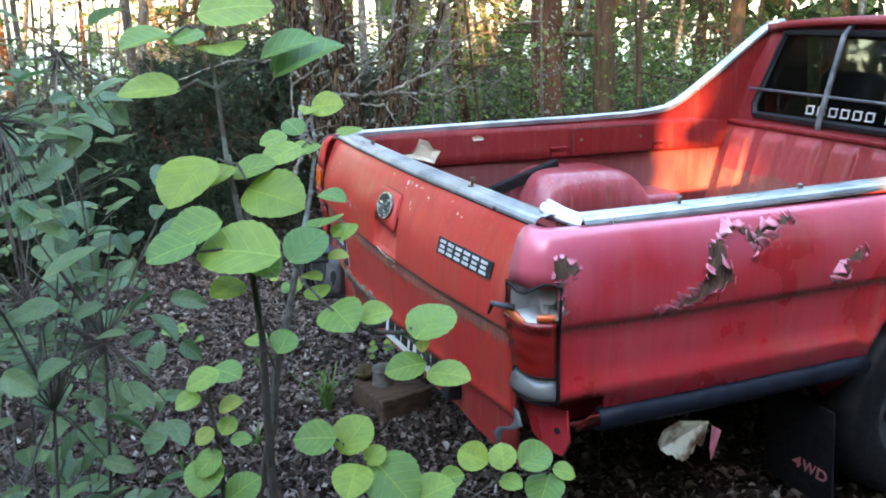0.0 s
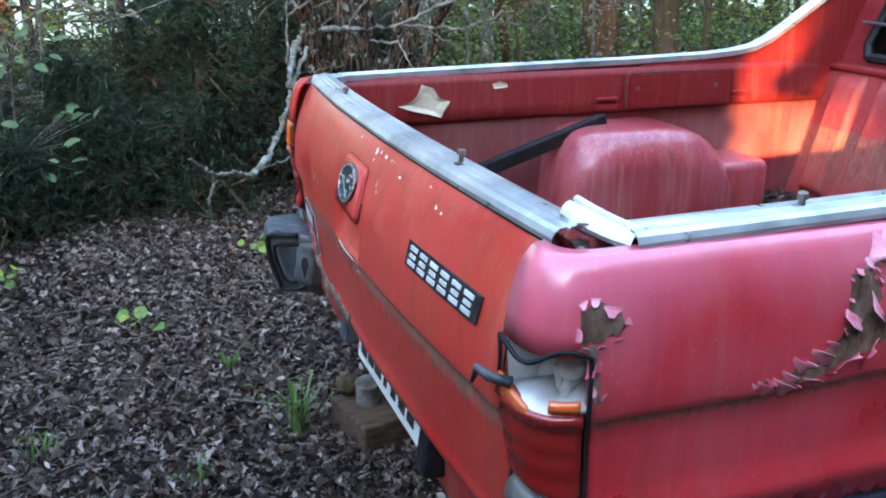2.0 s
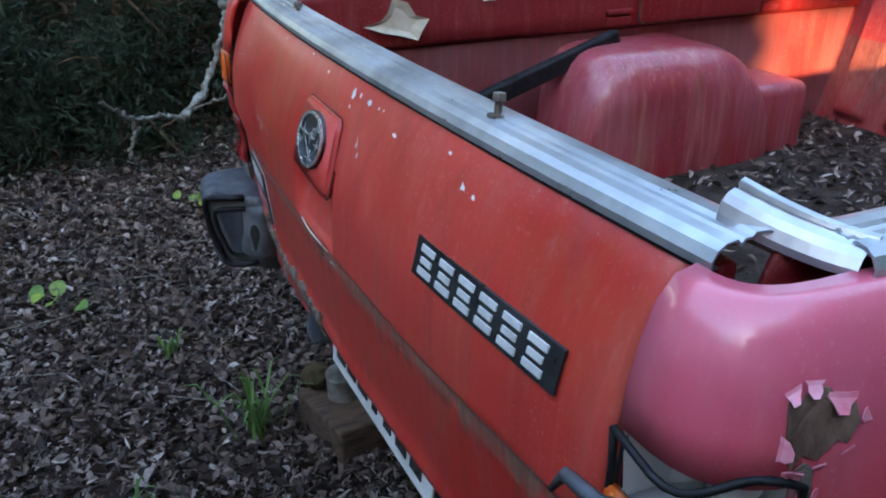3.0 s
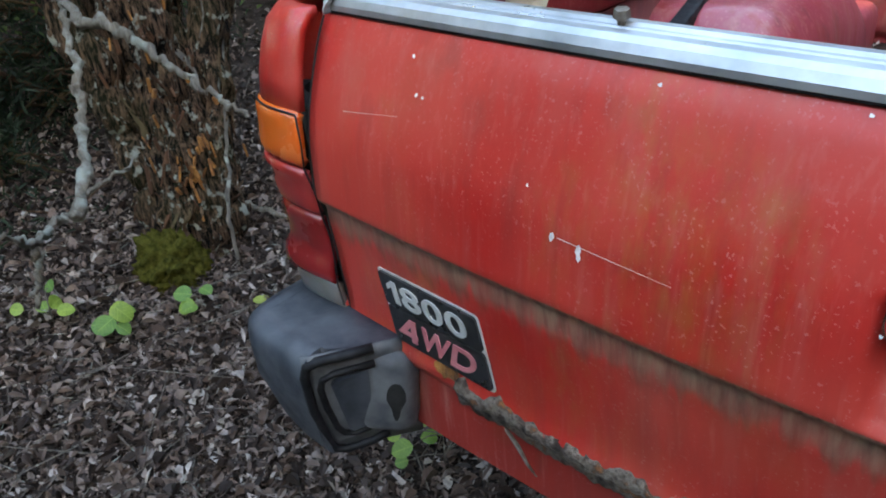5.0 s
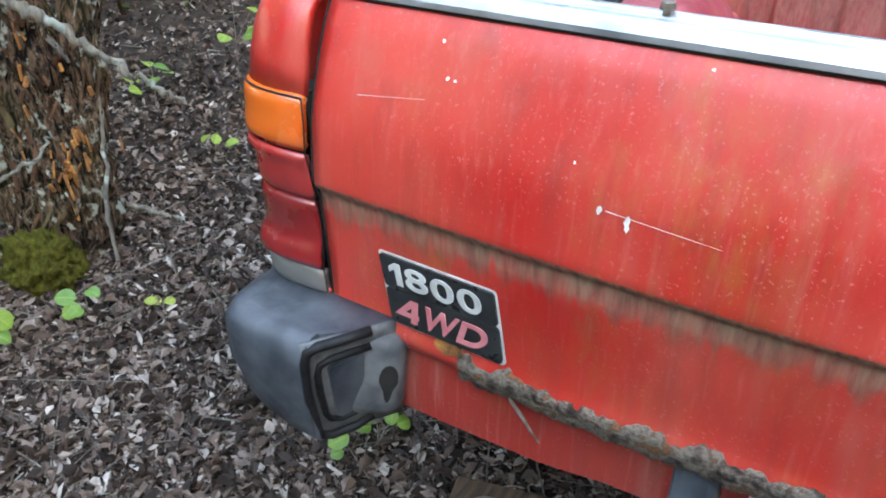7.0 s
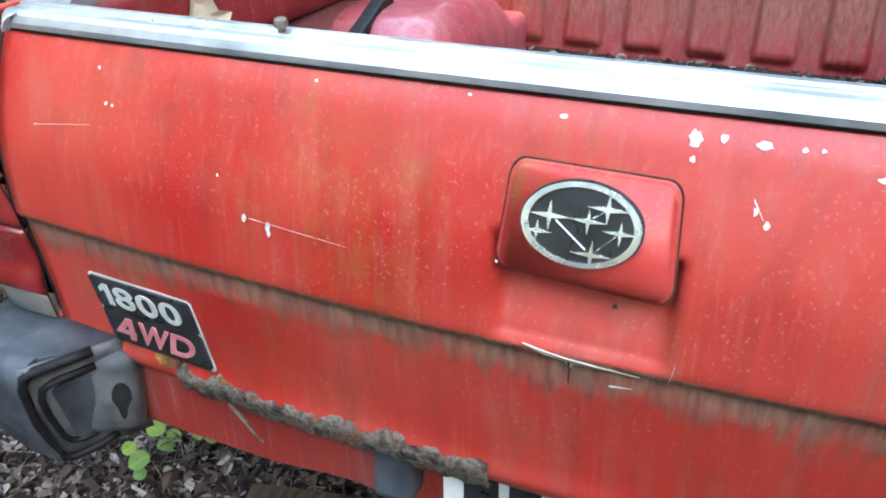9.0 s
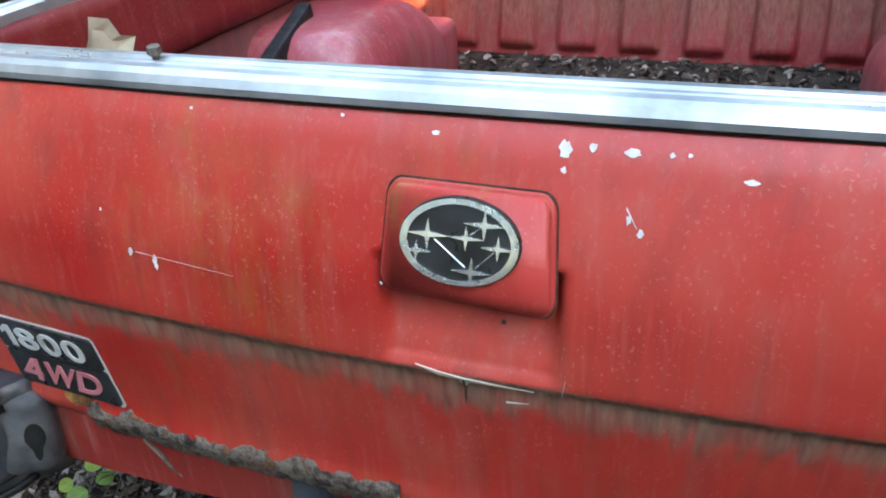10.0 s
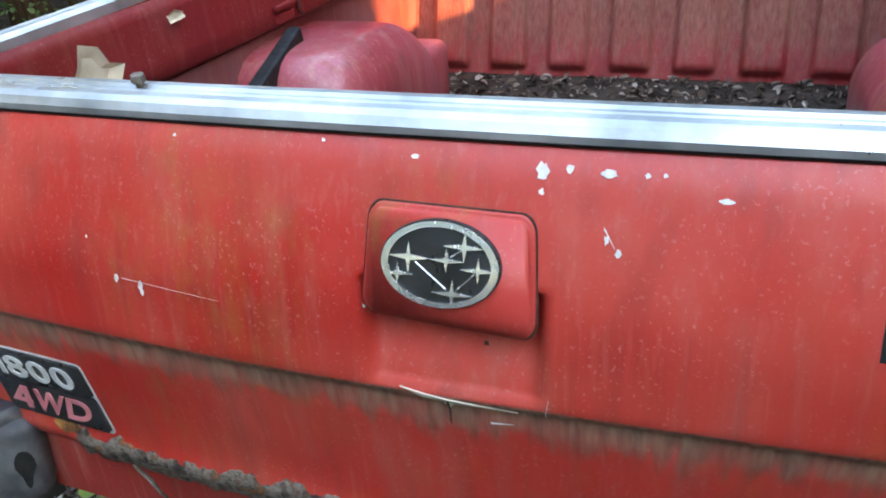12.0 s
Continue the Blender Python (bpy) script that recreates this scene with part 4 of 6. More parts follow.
def cab_parts():
    y0, y1 = 1.86, 1.98
    def at(x, z, o=0.0):
        return Vector((x, y0 + (y1 - y0) * (z - 1.0) / 0.36 - o, z))
    # rear bulkhead round the window
    bm = bmesh.new()
    outer = [(-0.73, 0.95), (0.73, 0.95), (0.71, 1.22), (0.66, 1.415), (-0.66, 1.415), (-0.71, 1.22)]
    inner = [(-0.600, 1.030), (0.600, 1.030), (0.622, 1.07), (0.585, 1.378), (-0.585, 1.378), (-0.622, 1.07)]
    for lift, back in ((0.0, False), (-0.04, True)):
        a = [bm.verts.new(at(x, z, lift)) for x, z in outer]
        b = [bm.verts.new(at(x, z, lift)) for x, z in inner]
        for k in range(6):
            bm.faces.new((a[k], a[(k + 1) % 6], b[(k + 1) % 6], b[k]))
    bmesh.ops.recalc_face_normals(bm, faces=list(bm.faces))
    part("rear_bulkhead", bm, PAINT_IN_SHADE, cab, "dark red cab back")
    bm = bmesh.new()
    tube(bm, [at(x, z, 0.006) for x, z in inner + inner[:1]], [0.016] * 7, 6)
    part("window_seal", bm, RUBBER, cab, "black rubber window seal")
    bm = bmesh.new()
    bm.faces.new([bm.verts.new(at(x, z, -0.004)) for x, z in inner])
    bmesh.ops.solidify(bm, geom=list(bm.faces), thickness=0.005)
    part("rear_window", bm, GLASS, cab, "dusty dark rear window").visible_shadow = False
    for k in range(9):
        bm = bmesh.new()
        x = -0.340 + 0.057 * k + (0.03 if k > 5 else 0.0)
        for bx, bz, sx, sz in ((0.02, 0.0, 0.038, 0.006), (0.02, 0.030, 0.038, 0.006), (0.004, 0.015, 0.006, 0.026), (0.036, 0.015, 0.006, 0.026)):
            box(bm, (sx, 0.001, sz), at(x + bx, 1.062 + bz, 0.006))
        part("window_decal", bm, BADGE_SILVER, cab)
    # guard bars
    for x in (-0.235, 0.235):
        bm = bmesh.new()
        tube(bm, [at(x, 0.985, 0.01), at(x, 1.03, 0.03), at(x - 0.02, 1.37, 0.04), at(x - 0.02, 1.412, 0.01)], [0.012] * 4, 8)
        part("guard_bar", bm, BUMPER_IN, cab, "grey vertical guard bar", True)
    bm = bmesh.new()
    tube(bm, [at(-0.655, 1.140, 0.035), at(0.655, 1.128, 0.035)], [0.006] * 2, 8)
    part("guard_rail", bm, BUMPER_IN, cab, "thin horizontal guard rail", True)
    bm = bmesh.new()
    box(bm, (1.40, 0.09, 0.02), (0, 1.845, 0.995), bevel=0.006)
    part("bulkhead_shelf", bm, PAINT_IN_SHADE, cab)
    # roof, front screen and doors close the cab
    bm = bmesh.new()
    rows = [[(x, y, 1.438 - 0.03 * (abs(x) / 0.64) ** 3 + 0.02 * math.sin(math.pi * (y - 1.83) / 1.3)) for x in [-0.68 + 0.085 * k for k in range(17)]] for y in [1.96 + 0.1 * k for k in range(12)]]
    grid_mesh(bm, rows)
    thicken(bm, 0.03)
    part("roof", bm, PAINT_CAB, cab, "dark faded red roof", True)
    # cab floor and front in near-black, as an unlit interior
    bm = bmesh.new()
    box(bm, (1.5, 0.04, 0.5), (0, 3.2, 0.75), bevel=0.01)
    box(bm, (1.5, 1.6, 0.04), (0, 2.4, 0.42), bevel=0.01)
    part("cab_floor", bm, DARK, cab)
    for side in (1, -1):
        bm = bmesh.new()
        box(bm, (0.05, 1.25, 0.62), (side * 0.775, 2.62, 0.71), bevel=0.02)
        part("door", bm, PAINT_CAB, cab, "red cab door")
        bm = bmesh.new()
        tube(bm, [(side * 0.74, 3.3, 1.0), (side * 0.64, 2.95, 1.43)], [0.03, 0.03], 6)
        part("windscreen_pillar", bm, PAINT_CAB, cab)
        bm = bmesh.new()
        box(bm, (0.44, 0.14, 0.50), (side * 0.33, 2.15, 0.85), pose(0, 0, 0, -14, 0, 0), 0.05, 3)
        box(bm, (0.26, 0.10, 0.16), (side * 0.33, 2.06, 1.16), pose(0, 0, 0, -10, 0, 0), 0.04, 3)
        part("seat", bm, SEAT, cab, "dark cloth seat with headrest", True)
    bm = bmesh.new()
    box(bm, (1.5, 1.1, 0.42), (0, 3.75, 0.66), bevel=0.08, segments=3)
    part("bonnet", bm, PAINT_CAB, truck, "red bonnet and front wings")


cab_parts()


# ---- below the gate ----
def underside():
    bm = bmesh.new()
    n = 30
    rows = []
    for z, y in ((0.60, -0.012), (0.56, -0.012), (0.50, -0.010), (0.437, -0.007), (0.434, -0.004), (0.432, 0.03)):
        rows.append([(-0.69 + 1.38 * k / n, y + 0.0015 * math.sin(k * 1.7), z + 0.004 * math.sin(k * 0.9)) for k in range(n + 1)])
    grid_mesh(bm, rows, flip=True)
    thicken(bm, 0.006)
    part("valance", bm, PAINT_LOWER, truck, "red lower rear panel", True, 30)
    # near-black sheet, so the underside reads as deep shade
    bm = bmesh.new()
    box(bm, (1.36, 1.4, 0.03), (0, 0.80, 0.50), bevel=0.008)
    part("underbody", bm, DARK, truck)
    for x in (-0.45, 0.45):
        bm = bmesh.new()
        box(bm, (0.07, 1.5, 0.08), (x, 0.83, 0.455), bevel=0.01)
        part("chassis_rail", bm, RUST, truck)
    bm = bmesh.new()
    tube(bm, [(-0.72, 1.235, 0.405), (0.72, 1.235, 0.405)], [0.035] * 2, 8)
    part("axle", bm, RUST, truck)
    # number plate with bars, hung a little askew
    m = Matrix.Translation((0.075, -0.018, 0.528)) @ pose(0, 0, 0, -6, -2.0, 0)
    bm = bmesh.new()
    box(bm, (0.442, 0.004, 0.118), bevel=0.0015)
    bmesh.ops.transform(bm, matrix=m, verts=bm.verts)
    p = part("number_plate", bm, PLATE_WHITE, truck, "bent white plate with black bars")
    for k, w in enumerate((0.045, 0.04, 0.045, 0.02, 0.03, 0.04, 0.04)):
        bm = bmesh.new()
        box(bm, (w, 0.002, 0.075), (-0.17 + 0.056 * k, -0.003, 0.0))
        bmesh.ops.transform(bm, matrix=m, verts=bm.verts)
        part("plate_bar", bm, BADGE_BLACK, truck)
    for x in (-0.205, 0.365):
        bm = bmesh.new()
        box(bm, (0.055, 0.05, 0.10), (x, -0.020, 0.520), pose(0, 0, 0, -8, 0, 0), 0.012)
        part("plate_lamp", bm, BUMPER if x < 0 else RUBBER, truck, "dark plastic plate lamp")


underside()


def bumper_end():
    """The grey plastic bumper end that is left at the near-side corner."""
    path = [(-0.690, -0.143, 0.05, -1.0), (-0.74, -0.140, 0.03, -1.0), (-0.79, -0.136, -0.02, -1.0), (-0.82, -0.131, -0.2, -1.0), (-0.845, -0.116, -0.6, -0.8), (-0.856, -0.090, -0.9, -0.4), (-0.861, -0.05, -1.0, -0.05), (-0.862, 0.04, -1.0, 0.0)]
    prof = [(0.605, -0.038), (0.606, -0.030), (0.606, -0.022), (0.602, -0.008), (0.592, -0.001), (0.575, 0.002), (0.520, 0.0), (0.462, -0.010), (0.440, -0.016), (0.428, -0.024), (0.421, -0.040), (0.419, -0.075)]
    bm = bmesh.new()
    rows = []
    for z, o in prof:
        rows.append([(x + nx * o, y + ny * o, z + (0.035 if z < 0.48 else 0.0) * smooth_step(-0.74, -0.86, x)) for x, y, nx, ny in path])
    grid_mesh(bm, rows, flip=False)
    thicken(bm, 0.010)
    bmesh.ops.recalc_face_normals(bm, faces=list(bm.faces))
    b = part("bumper_end", bm, BUMPER, truck, "weathered grey plastic bumper end", True, 40)

    def wall(w, z, o=0.0):
        """A place on the slanted end: w from the rear edge towards the truck."""
        lean = 0.030 * smooth_step(0.56, 0.42, z)
        return Vector((-0.690 + 0.55 * w + 0.83 * o - 0.30 * lean, -0.145 + 0.83 * w - 0.55 * o + lean, z))
    # end wall with a raised inner panel, framed by two black lips
    bm = bmesh.new()
    grid_mesh(bm, [[wall(0.135 * k / 8, 0.604 - 0.182 * h / 8, -0.012) for k in range(9)] for h in range(9)])
    thicken(bm, 0.006)
    bmesh.ops.recalc_face_normals(bm, faces=list(bm.faces))
    part("end_wall", bm, BUMPER_IN, b, "grey slanted end wall", True)
    for inset, r0, r1, proud in ((0.002, 0.0075, 0.006, 0.002), (0.024, 0.0055, 0.0045, -0.002)):
        top, low, w0 = 0.603 - 1.25 * inset, 0.424 + 1.1 * inset, inset * 0.8
        ring = [(0.095, top + 0.004), (0.06, top + 0.002), (w0 + 0.018, top), (w0 + 0.004, top - 0.006), (w0, top - 0.02), (w0, 0.52), (w0, low + 0.02), (w0 + 0.005, low + 0.006), (w0 + 0.02, low), (0.06, low + 0.004), (0.085, low + 0.014)]
        bm = bmesh.new()
        tube(bm, [wall(w, z, proud) for w, z in ring], [r0 + (r1 - r0) * k / 10 for k in range(11)], 7)
        part("end_lip", bm, RUBBER, b, "black lip of the bumper end", True)
    bm = bmesh.new()
    outline_slab(bm, [(0.034, 0.462), (0.034, 0.556), (0.038, 0.562), (0.085, 0.572), (0.082, 0.53), (0.072, 0.50), (0.078, 0.468), (0.040, 0.458)], 0.012, lambda w, z, o: wall(w, z, o - 0.010))
    part("end_panel", bm, BUMPER, b, "flat grey panel inside the lip", True, 40)
    bm = bmesh.new()
    outline_slab(bm, [(x - 0.034 * nx, y - 0.034 * ny) for x, y, nx, ny in path] + [(-0.625, 0.04), (-0.625, -0.03), (-0.660, -0.085), (-0.688, -0.108)], 0.010, lambda x, y, o: Vector((x, y, 0.5945 + o)))
    part("end_cap", bm, BUMPER, b, "grey top of the bumper end")
    # rounded mount with a dark drop-shaped hole
    bm = bmesh.new()
    turn = pose(0, 0, 0, 0, 5, 35)
    box(bm, (0.085, 0.09, 0.140), (-0.658, -0.026, 0.518), turn, 0.026, 5)
    part("mount", bm, BUMPER_IN, b, "grey plastic mount", True)
    bm = bmesh.new()
    m = Matrix.Translation((-0.658, -0.026, 0.518)) @ turn
    drop = [(0.016 + 0.0135 * math.sin(radians(a)) * (1.0 if math.cos(radians(a)) > -0.2 else 0.55), 0.004 + (0.024 if math.cos(radians(a)) > 0 else 0.040) * math.cos(radians(a))) for a in range(0, 360, 24)]
    outline_slab(bm, drop, 0.002, lambda x, z, o: m @ Vector((x, -0.0442 - o, z)))
    part("mount_hole", bm, DARK, b)


bumper_end()


def wheel(side):
    w = new("wheel")
    w.parent = truck
    m = Matrix.Translation((side * 0.715, 1.235, 0.405)) @ pose(0, 0, 0, 0, 90, 0)
    bm = bmesh.new()
    prof = [(0.175, -0.075), (0.20, -0.085), (0.26, -0.085), (0.285, -0.065), (0.29, 0.0), (0.285, 0.065), (0.26, 0.085), (0.20, 0.085), (0.175, 0.075)]
    n = 48
    grid_mesh(bm, [[(r * math.cos(2 * math.pi * k / n), r * math.sin(2 * math.pi * k / n), h) for r, h in prof] for k in range(n + 1)])
    bmesh.ops.transform(bm, matrix=m, verts=bm.verts)
    part("tyre", bm, RUBBER, w, "black worn tyre", True)
    bm = bmesh.new()
    prof = [(0.178, 0.075), (0.170, 0.06), (0.150, 0.045), (0.12, 0.055), (0.08, 0.062), (0.05, 0.05), (0.0, 0.05)]
    grid_mesh(bm, [[(r * math.cos(2 * math.pi * k / n), r * math.sin(2 * math.pi * k / n), h * side) for r, h in prof] for k in range(n + 1)])
    bmesh.ops.transform(bm, matrix=m, verts=bm.verts)
    rim = part("rim", bm, BUMPER_IN, w, "grey steel rim", True)
    for k in range(8):
        a = 2 * math.pi * k / 8 + 0.2
        bm = bmesh.new()
        front = [bm.verts.new((0.122 * math.cos(a) + 0.019 * math.cos(t) * math.cos(a) - 0.026 * math.sin(t) * math.sin(a), 0.122 * math.sin(a) + 0.019 * math.cos(t) * math.sin(a) + 0.026 * math.sin(t) * math.cos(a), 0.0605 * side)) for t in (2 * math.pi * q / 12 for q in range(12))]
        bm.faces.new(front)
        bmesh.ops.solidify(bm, geom=list(bm.faces), thickness=0.012)
        bmesh.ops.transform(bm, matrix=m, verts=bm.verts)
        part("rim_slot", bm, DARK, rim)
    bm = bmesh.new()
    bmesh.ops.create_cone(bm, cap_ends=True, segments=20, radius1=0.042, radius2=0.034, depth=0.03, matrix=m @ Matrix.Translation((0, 0, 0.06 * side)))
    part("hub_cap", bm, STEEL, rim, "rusty hub cap")


wheel(1)
wheel(-1)
bm = bmesh.new()
box(bm, (0.24, 0.008, 0.30), (0.70, 0.87, 0.31), pose(0, 0, 0, 8, 0, 0), 0.003)
flap = part("mud_flap", bm, RUBBER, truck, "black mud flap with red letters")
text_mesh("flap_letter", "4WD", (0.030, 0.045, 0.034), (0.685, 0.238), 0.036, BADGE_PINK, flap, 0.2, 0.001, lambda x, z, o: Vector((x, 0.8655 - 0.14 * (z - 0.31) - o, z)), 0.004, 0.001)


# ---- woods ----
def leaf_cluster(verts, faces, at, size, rnd, normal=None, wide=1.0, fold=0.25):
    """One leaf, a few triangles folded along its middle."""
    n = Vector((rnd.gauss(0, 1), rnd.gauss(0, 1), rnd.gauss(0.6, 0.8))) if normal is None else Vector(normal)
    n.normalize()
    a = n.cross(Vector((rnd.gauss(0, 1), rnd.gauss(0, 1), rnd.gauss(0, 1)))).normalized()
    b = n.cross(a)
    base = len(verts)
    p = Vector(at)
    verts.append(p - a * size * 0.5)
    verts.append(p + a * size * 0.5)
    verts.append(p + b * size * 0.38 * wide - a * size * 0.12 + n * size * fold * 0.4)
    verts.append(p + b * size * 0.30 * wide + a * size * 0.22 + n * size * fold * 0.4)
    verts.append(p - b * size * 0.38 * wide - a * size * 0.12 + n * size * fold * 0.4)
    verts.append(p - b * size * 0.30 * wide + a * size * 0.22 + n * size * fold * 0.4)
    faces.append((base, base + 4, base + 5, base + 1))
    faces.append((base, base + 1, base + 3, base + 2))


def stuff(name, verts, faces, mat, label, category):
    me = bpy.data.meshes.new(name)
    me.from_pydata([tuple(v) for v in verts], [], faces)
    me.materials.append(mat)
    ob = new(name, me)
    return tagged(ob, label, category, kind="stuff")


def litter():
    rnd = random.Random(5)
    verts, faces = [], []
    for k in range(76000):
        x, y = rnd.gauss(-1.3, 1.5), rnd.gauss(0.1, 1.3)
        if k % 5 == 0:
            x, y = rnd.gauss(-1.5, 4.5), rnd.gauss(1.0, 4.0)
        s = rnd.uniform(0.012, 0.046)
        leaf_cluster(verts, faces, (x, y, ground_height(x, y) + rnd.uniform(0.002, 0.03)), s, rnd, (rnd.gauss(0, 0.7), rnd.gauss(0, 0.7), 1), rnd.uniform(0.25, 0.9), rnd.uniform(-0.9, 1.3))
    for k in range(60000):
        x, y = rnd.gauss(-1.2, 0.9), rnd.gauss(0.0, 0.7)
        leaf_cluster(verts, faces, (x, y, ground_height(x, y) + rnd.uniform(0.002, 0.02)), rnd.uniform(0.008, 0.028), rnd, (rnd.gauss(0, 0.8), rnd.gauss(0, 0.8), 1), rnd.uniform(0.15, 0.7), rnd.uniform(-0.9, 1.3))
    for k in range(1500):
        x, y = rnd.gauss(-1.25, 0.9), rnd.gauss(0.05, 0.75)
        leaf_cluster(verts, faces, (x, y, ground_height(x, y) + rnd.uniform(0.012, 0.034)), rnd.uniform(0.03, 0.052), rnd, (rnd.gauss(0, 0.35), rnd.gauss(0, 0.35), 1), rnd.uniform(0.3, 0.7), rnd.uniform(-0.8, 1.2))
    stuff("leaf_litter", verts, faces, LITTER, "brown and pale grey dead leaves on the forest floor", "dead leaves")
    verts, faces = [], []
    for k in range(2600):
        x, y = rnd.gauss(-1.3, 1.1), rnd.gauss(0.05, 0.9)
        p = Vector((x, y, ground_height(x, y) + rnd.uniform(0.008, 0.03)))
        a = rnd.uniform(0, 6.28)
        d = Vector((math.cos(a), math.sin(a), rnd.gauss(0, 0.12))) * (rnd.uniform(0.02, 0.10) if k % 9 else rnd.uniform(0.12, 0.34))
        u, w, r = Vector((-math.sin(a), math.cos(a), 0)), Vector((0, 0, 1)), rnd.uniform(0.0012, 0.003)
        base = len(verts)
        verts += [p + (u * math.cos(q) + w * math.sin(q)) * r for q in (1.57, 3.67, 5.76)] + [p + d + (u * math.cos(q) + w * math.sin(q)) * r * 0.6 for q in (1.57, 3.67, 5.76)]
        faces += [(base, base + 1, base + 4, base + 3), (base + 1, base + 2, base + 5, base + 4), (base + 2, base, base + 3, base + 5)]
    stuff("twigs", verts, faces, TWIG, "thin dry twigs lying among the dead leaves", "twigs")
    verts, faces = [], []
    for k in range(2300):
        x, y = rnd.uniform(-0.69, 0.69), 0.25 + (BED_FRONT - 0.265) * rnd.random() ** 0.4
        s = rnd.uniform(0.010, 0.042)
        leaf_cluster(verts, faces, (x, y, FLOOR_Z + 0.009 + 0.010 * rnd.random() * (y / 1.75) ** 3), s, rnd, (rnd.gauss(0, 0.5), rnd.gauss(0, 0.5), 1), rnd.uniform(0.12, 0.5), rnd.uniform(-0.6, 1.0))
    stuff("bed_litter", verts, faces, LITTER, "dead leaves lying in the truck bed", "dead leaves")
    bm = bmesh.new()
    n = 40
    grid_mesh(bm, [[(-0.70 + 1.40 * i / n, 0.30 + (BED_FRONT - 0.305) * k / n, FLOOR_Z + 0.005 + 0.009 * (k / n) ** 3 * (0.6 + 0.8 * noise.noise(Vector((i * 0.3, k * 0.3, 1))))) for i in range(n + 1)] for k in range(n + 1)])
    tagged(part("bed_soil", bm, SOIL, smooth=True), "dark rotted soil on the truck bed floor", "soil", kind="stuff")


litter()


def tree(x, y, radius, height, mat, rnd, lean=(0.0, 0.0), limbs=14, label="", first=0.5, leaves=None, leaf_size=0.06, leaf_count=0, crown_from=0.4, droop=-0.1, reach=0.16):
    t = new("tree")
    t.location = (x, y, ground_height(x, y) - 0.05)
    pts, rad = [], []
    n = 14
    for k in range(n + 1):
        h = height * k / n
        pts.append((lean[0] * h + 0.05 * math.sin(h * 1.1 + x), lean[1] * h + 0.05 * math.sin(h * 0.9 + y), h))
        rad.append(max(0.006, radius * (1 - 0.85 * k / n) * (1.35 if k == 0 else 1.0)))
    bm = bmesh.new()
    tube(bm, pts, rad, 10, 0.25)
    part("trunk", bm, mat, t, smooth=True)
    bm = bmesh.new()
    verts, faces = [], []
    for k in range(limbs):
        h = height * rnd.uniform(first / height, 0.97)
        i = min(n - 1, int(h / height * n))
        p = Vector(pts[i])
        ang = rnd.uniform(0, 2 * math.pi)
        ln = rnd.uniform(0.4, 1.1) * (0.35 + 0.9 * (1 - h / height)) * height * reach
        d = Vector((math.cos(ang), math.sin(ang), droop + rnd.uniform(-0.2, 0.3)))
        q = [p + d * ln * s + Vector((0, 0, -0.12 * ln * s * s)) + Vector((rnd.gauss(0, 0.03), rnd.gauss(0, 0.03), rnd.gauss(0, 0.03))) * ln for s in (0, 0.3, 0.6, 1.0)]
        r0 = min(0.35 * rad[i] + 0.004, 0.03)
        tube(bm, q, [r0, r0 * 0.75, r0 * 0.5, r0 * 0.2], 5)
        for _ in range(3):
            s = rnd.uniform(0.3, 0.9)
            a = p + d * ln * s
            b = a + Vector((rnd.gauss(0, 1), rnd.gauss(0, 1), rnd.gauss(0, 0.5))).normalized() * ln * 0.35
            tube(bm, [a, (a + b) / 2 + Vector((0, 0, 0.02)), b], [r0 * 0.45, r0 * 0.3, r0 * 0.12], 4)
        if leaves and h > crown_from * height:
            for _ in range(int(leaf_count / limbs)):
                s = rnd.uniform(0.15, 1.1)
                c = p + d * ln * s + Vector((rnd.gauss(0, 0.12), rnd.gauss(0, 0.12), rnd.gauss(0, 0.1))) * max(ln, 0.6)
                leaf_cluster(verts, faces, c, leaf_size * rnd.uniform(0.6, 1.3), rnd, None, 0.16 if leaves is NEEDLE else 1.0)
    tagged(part("branchwork", bm, mat, t, smooth=True), kind="stuff")
    if verts:
        me = bpy.data.meshes.new("crown")
        me.from_pydata([tuple(v) for v in verts], [], faces)
        me.materials.append(leaves)
        ob = new("crown", me)
        ob.parent = t
    tagged(t, label or "slender forest tree with bare grey lower limbs", "tree")
    return t


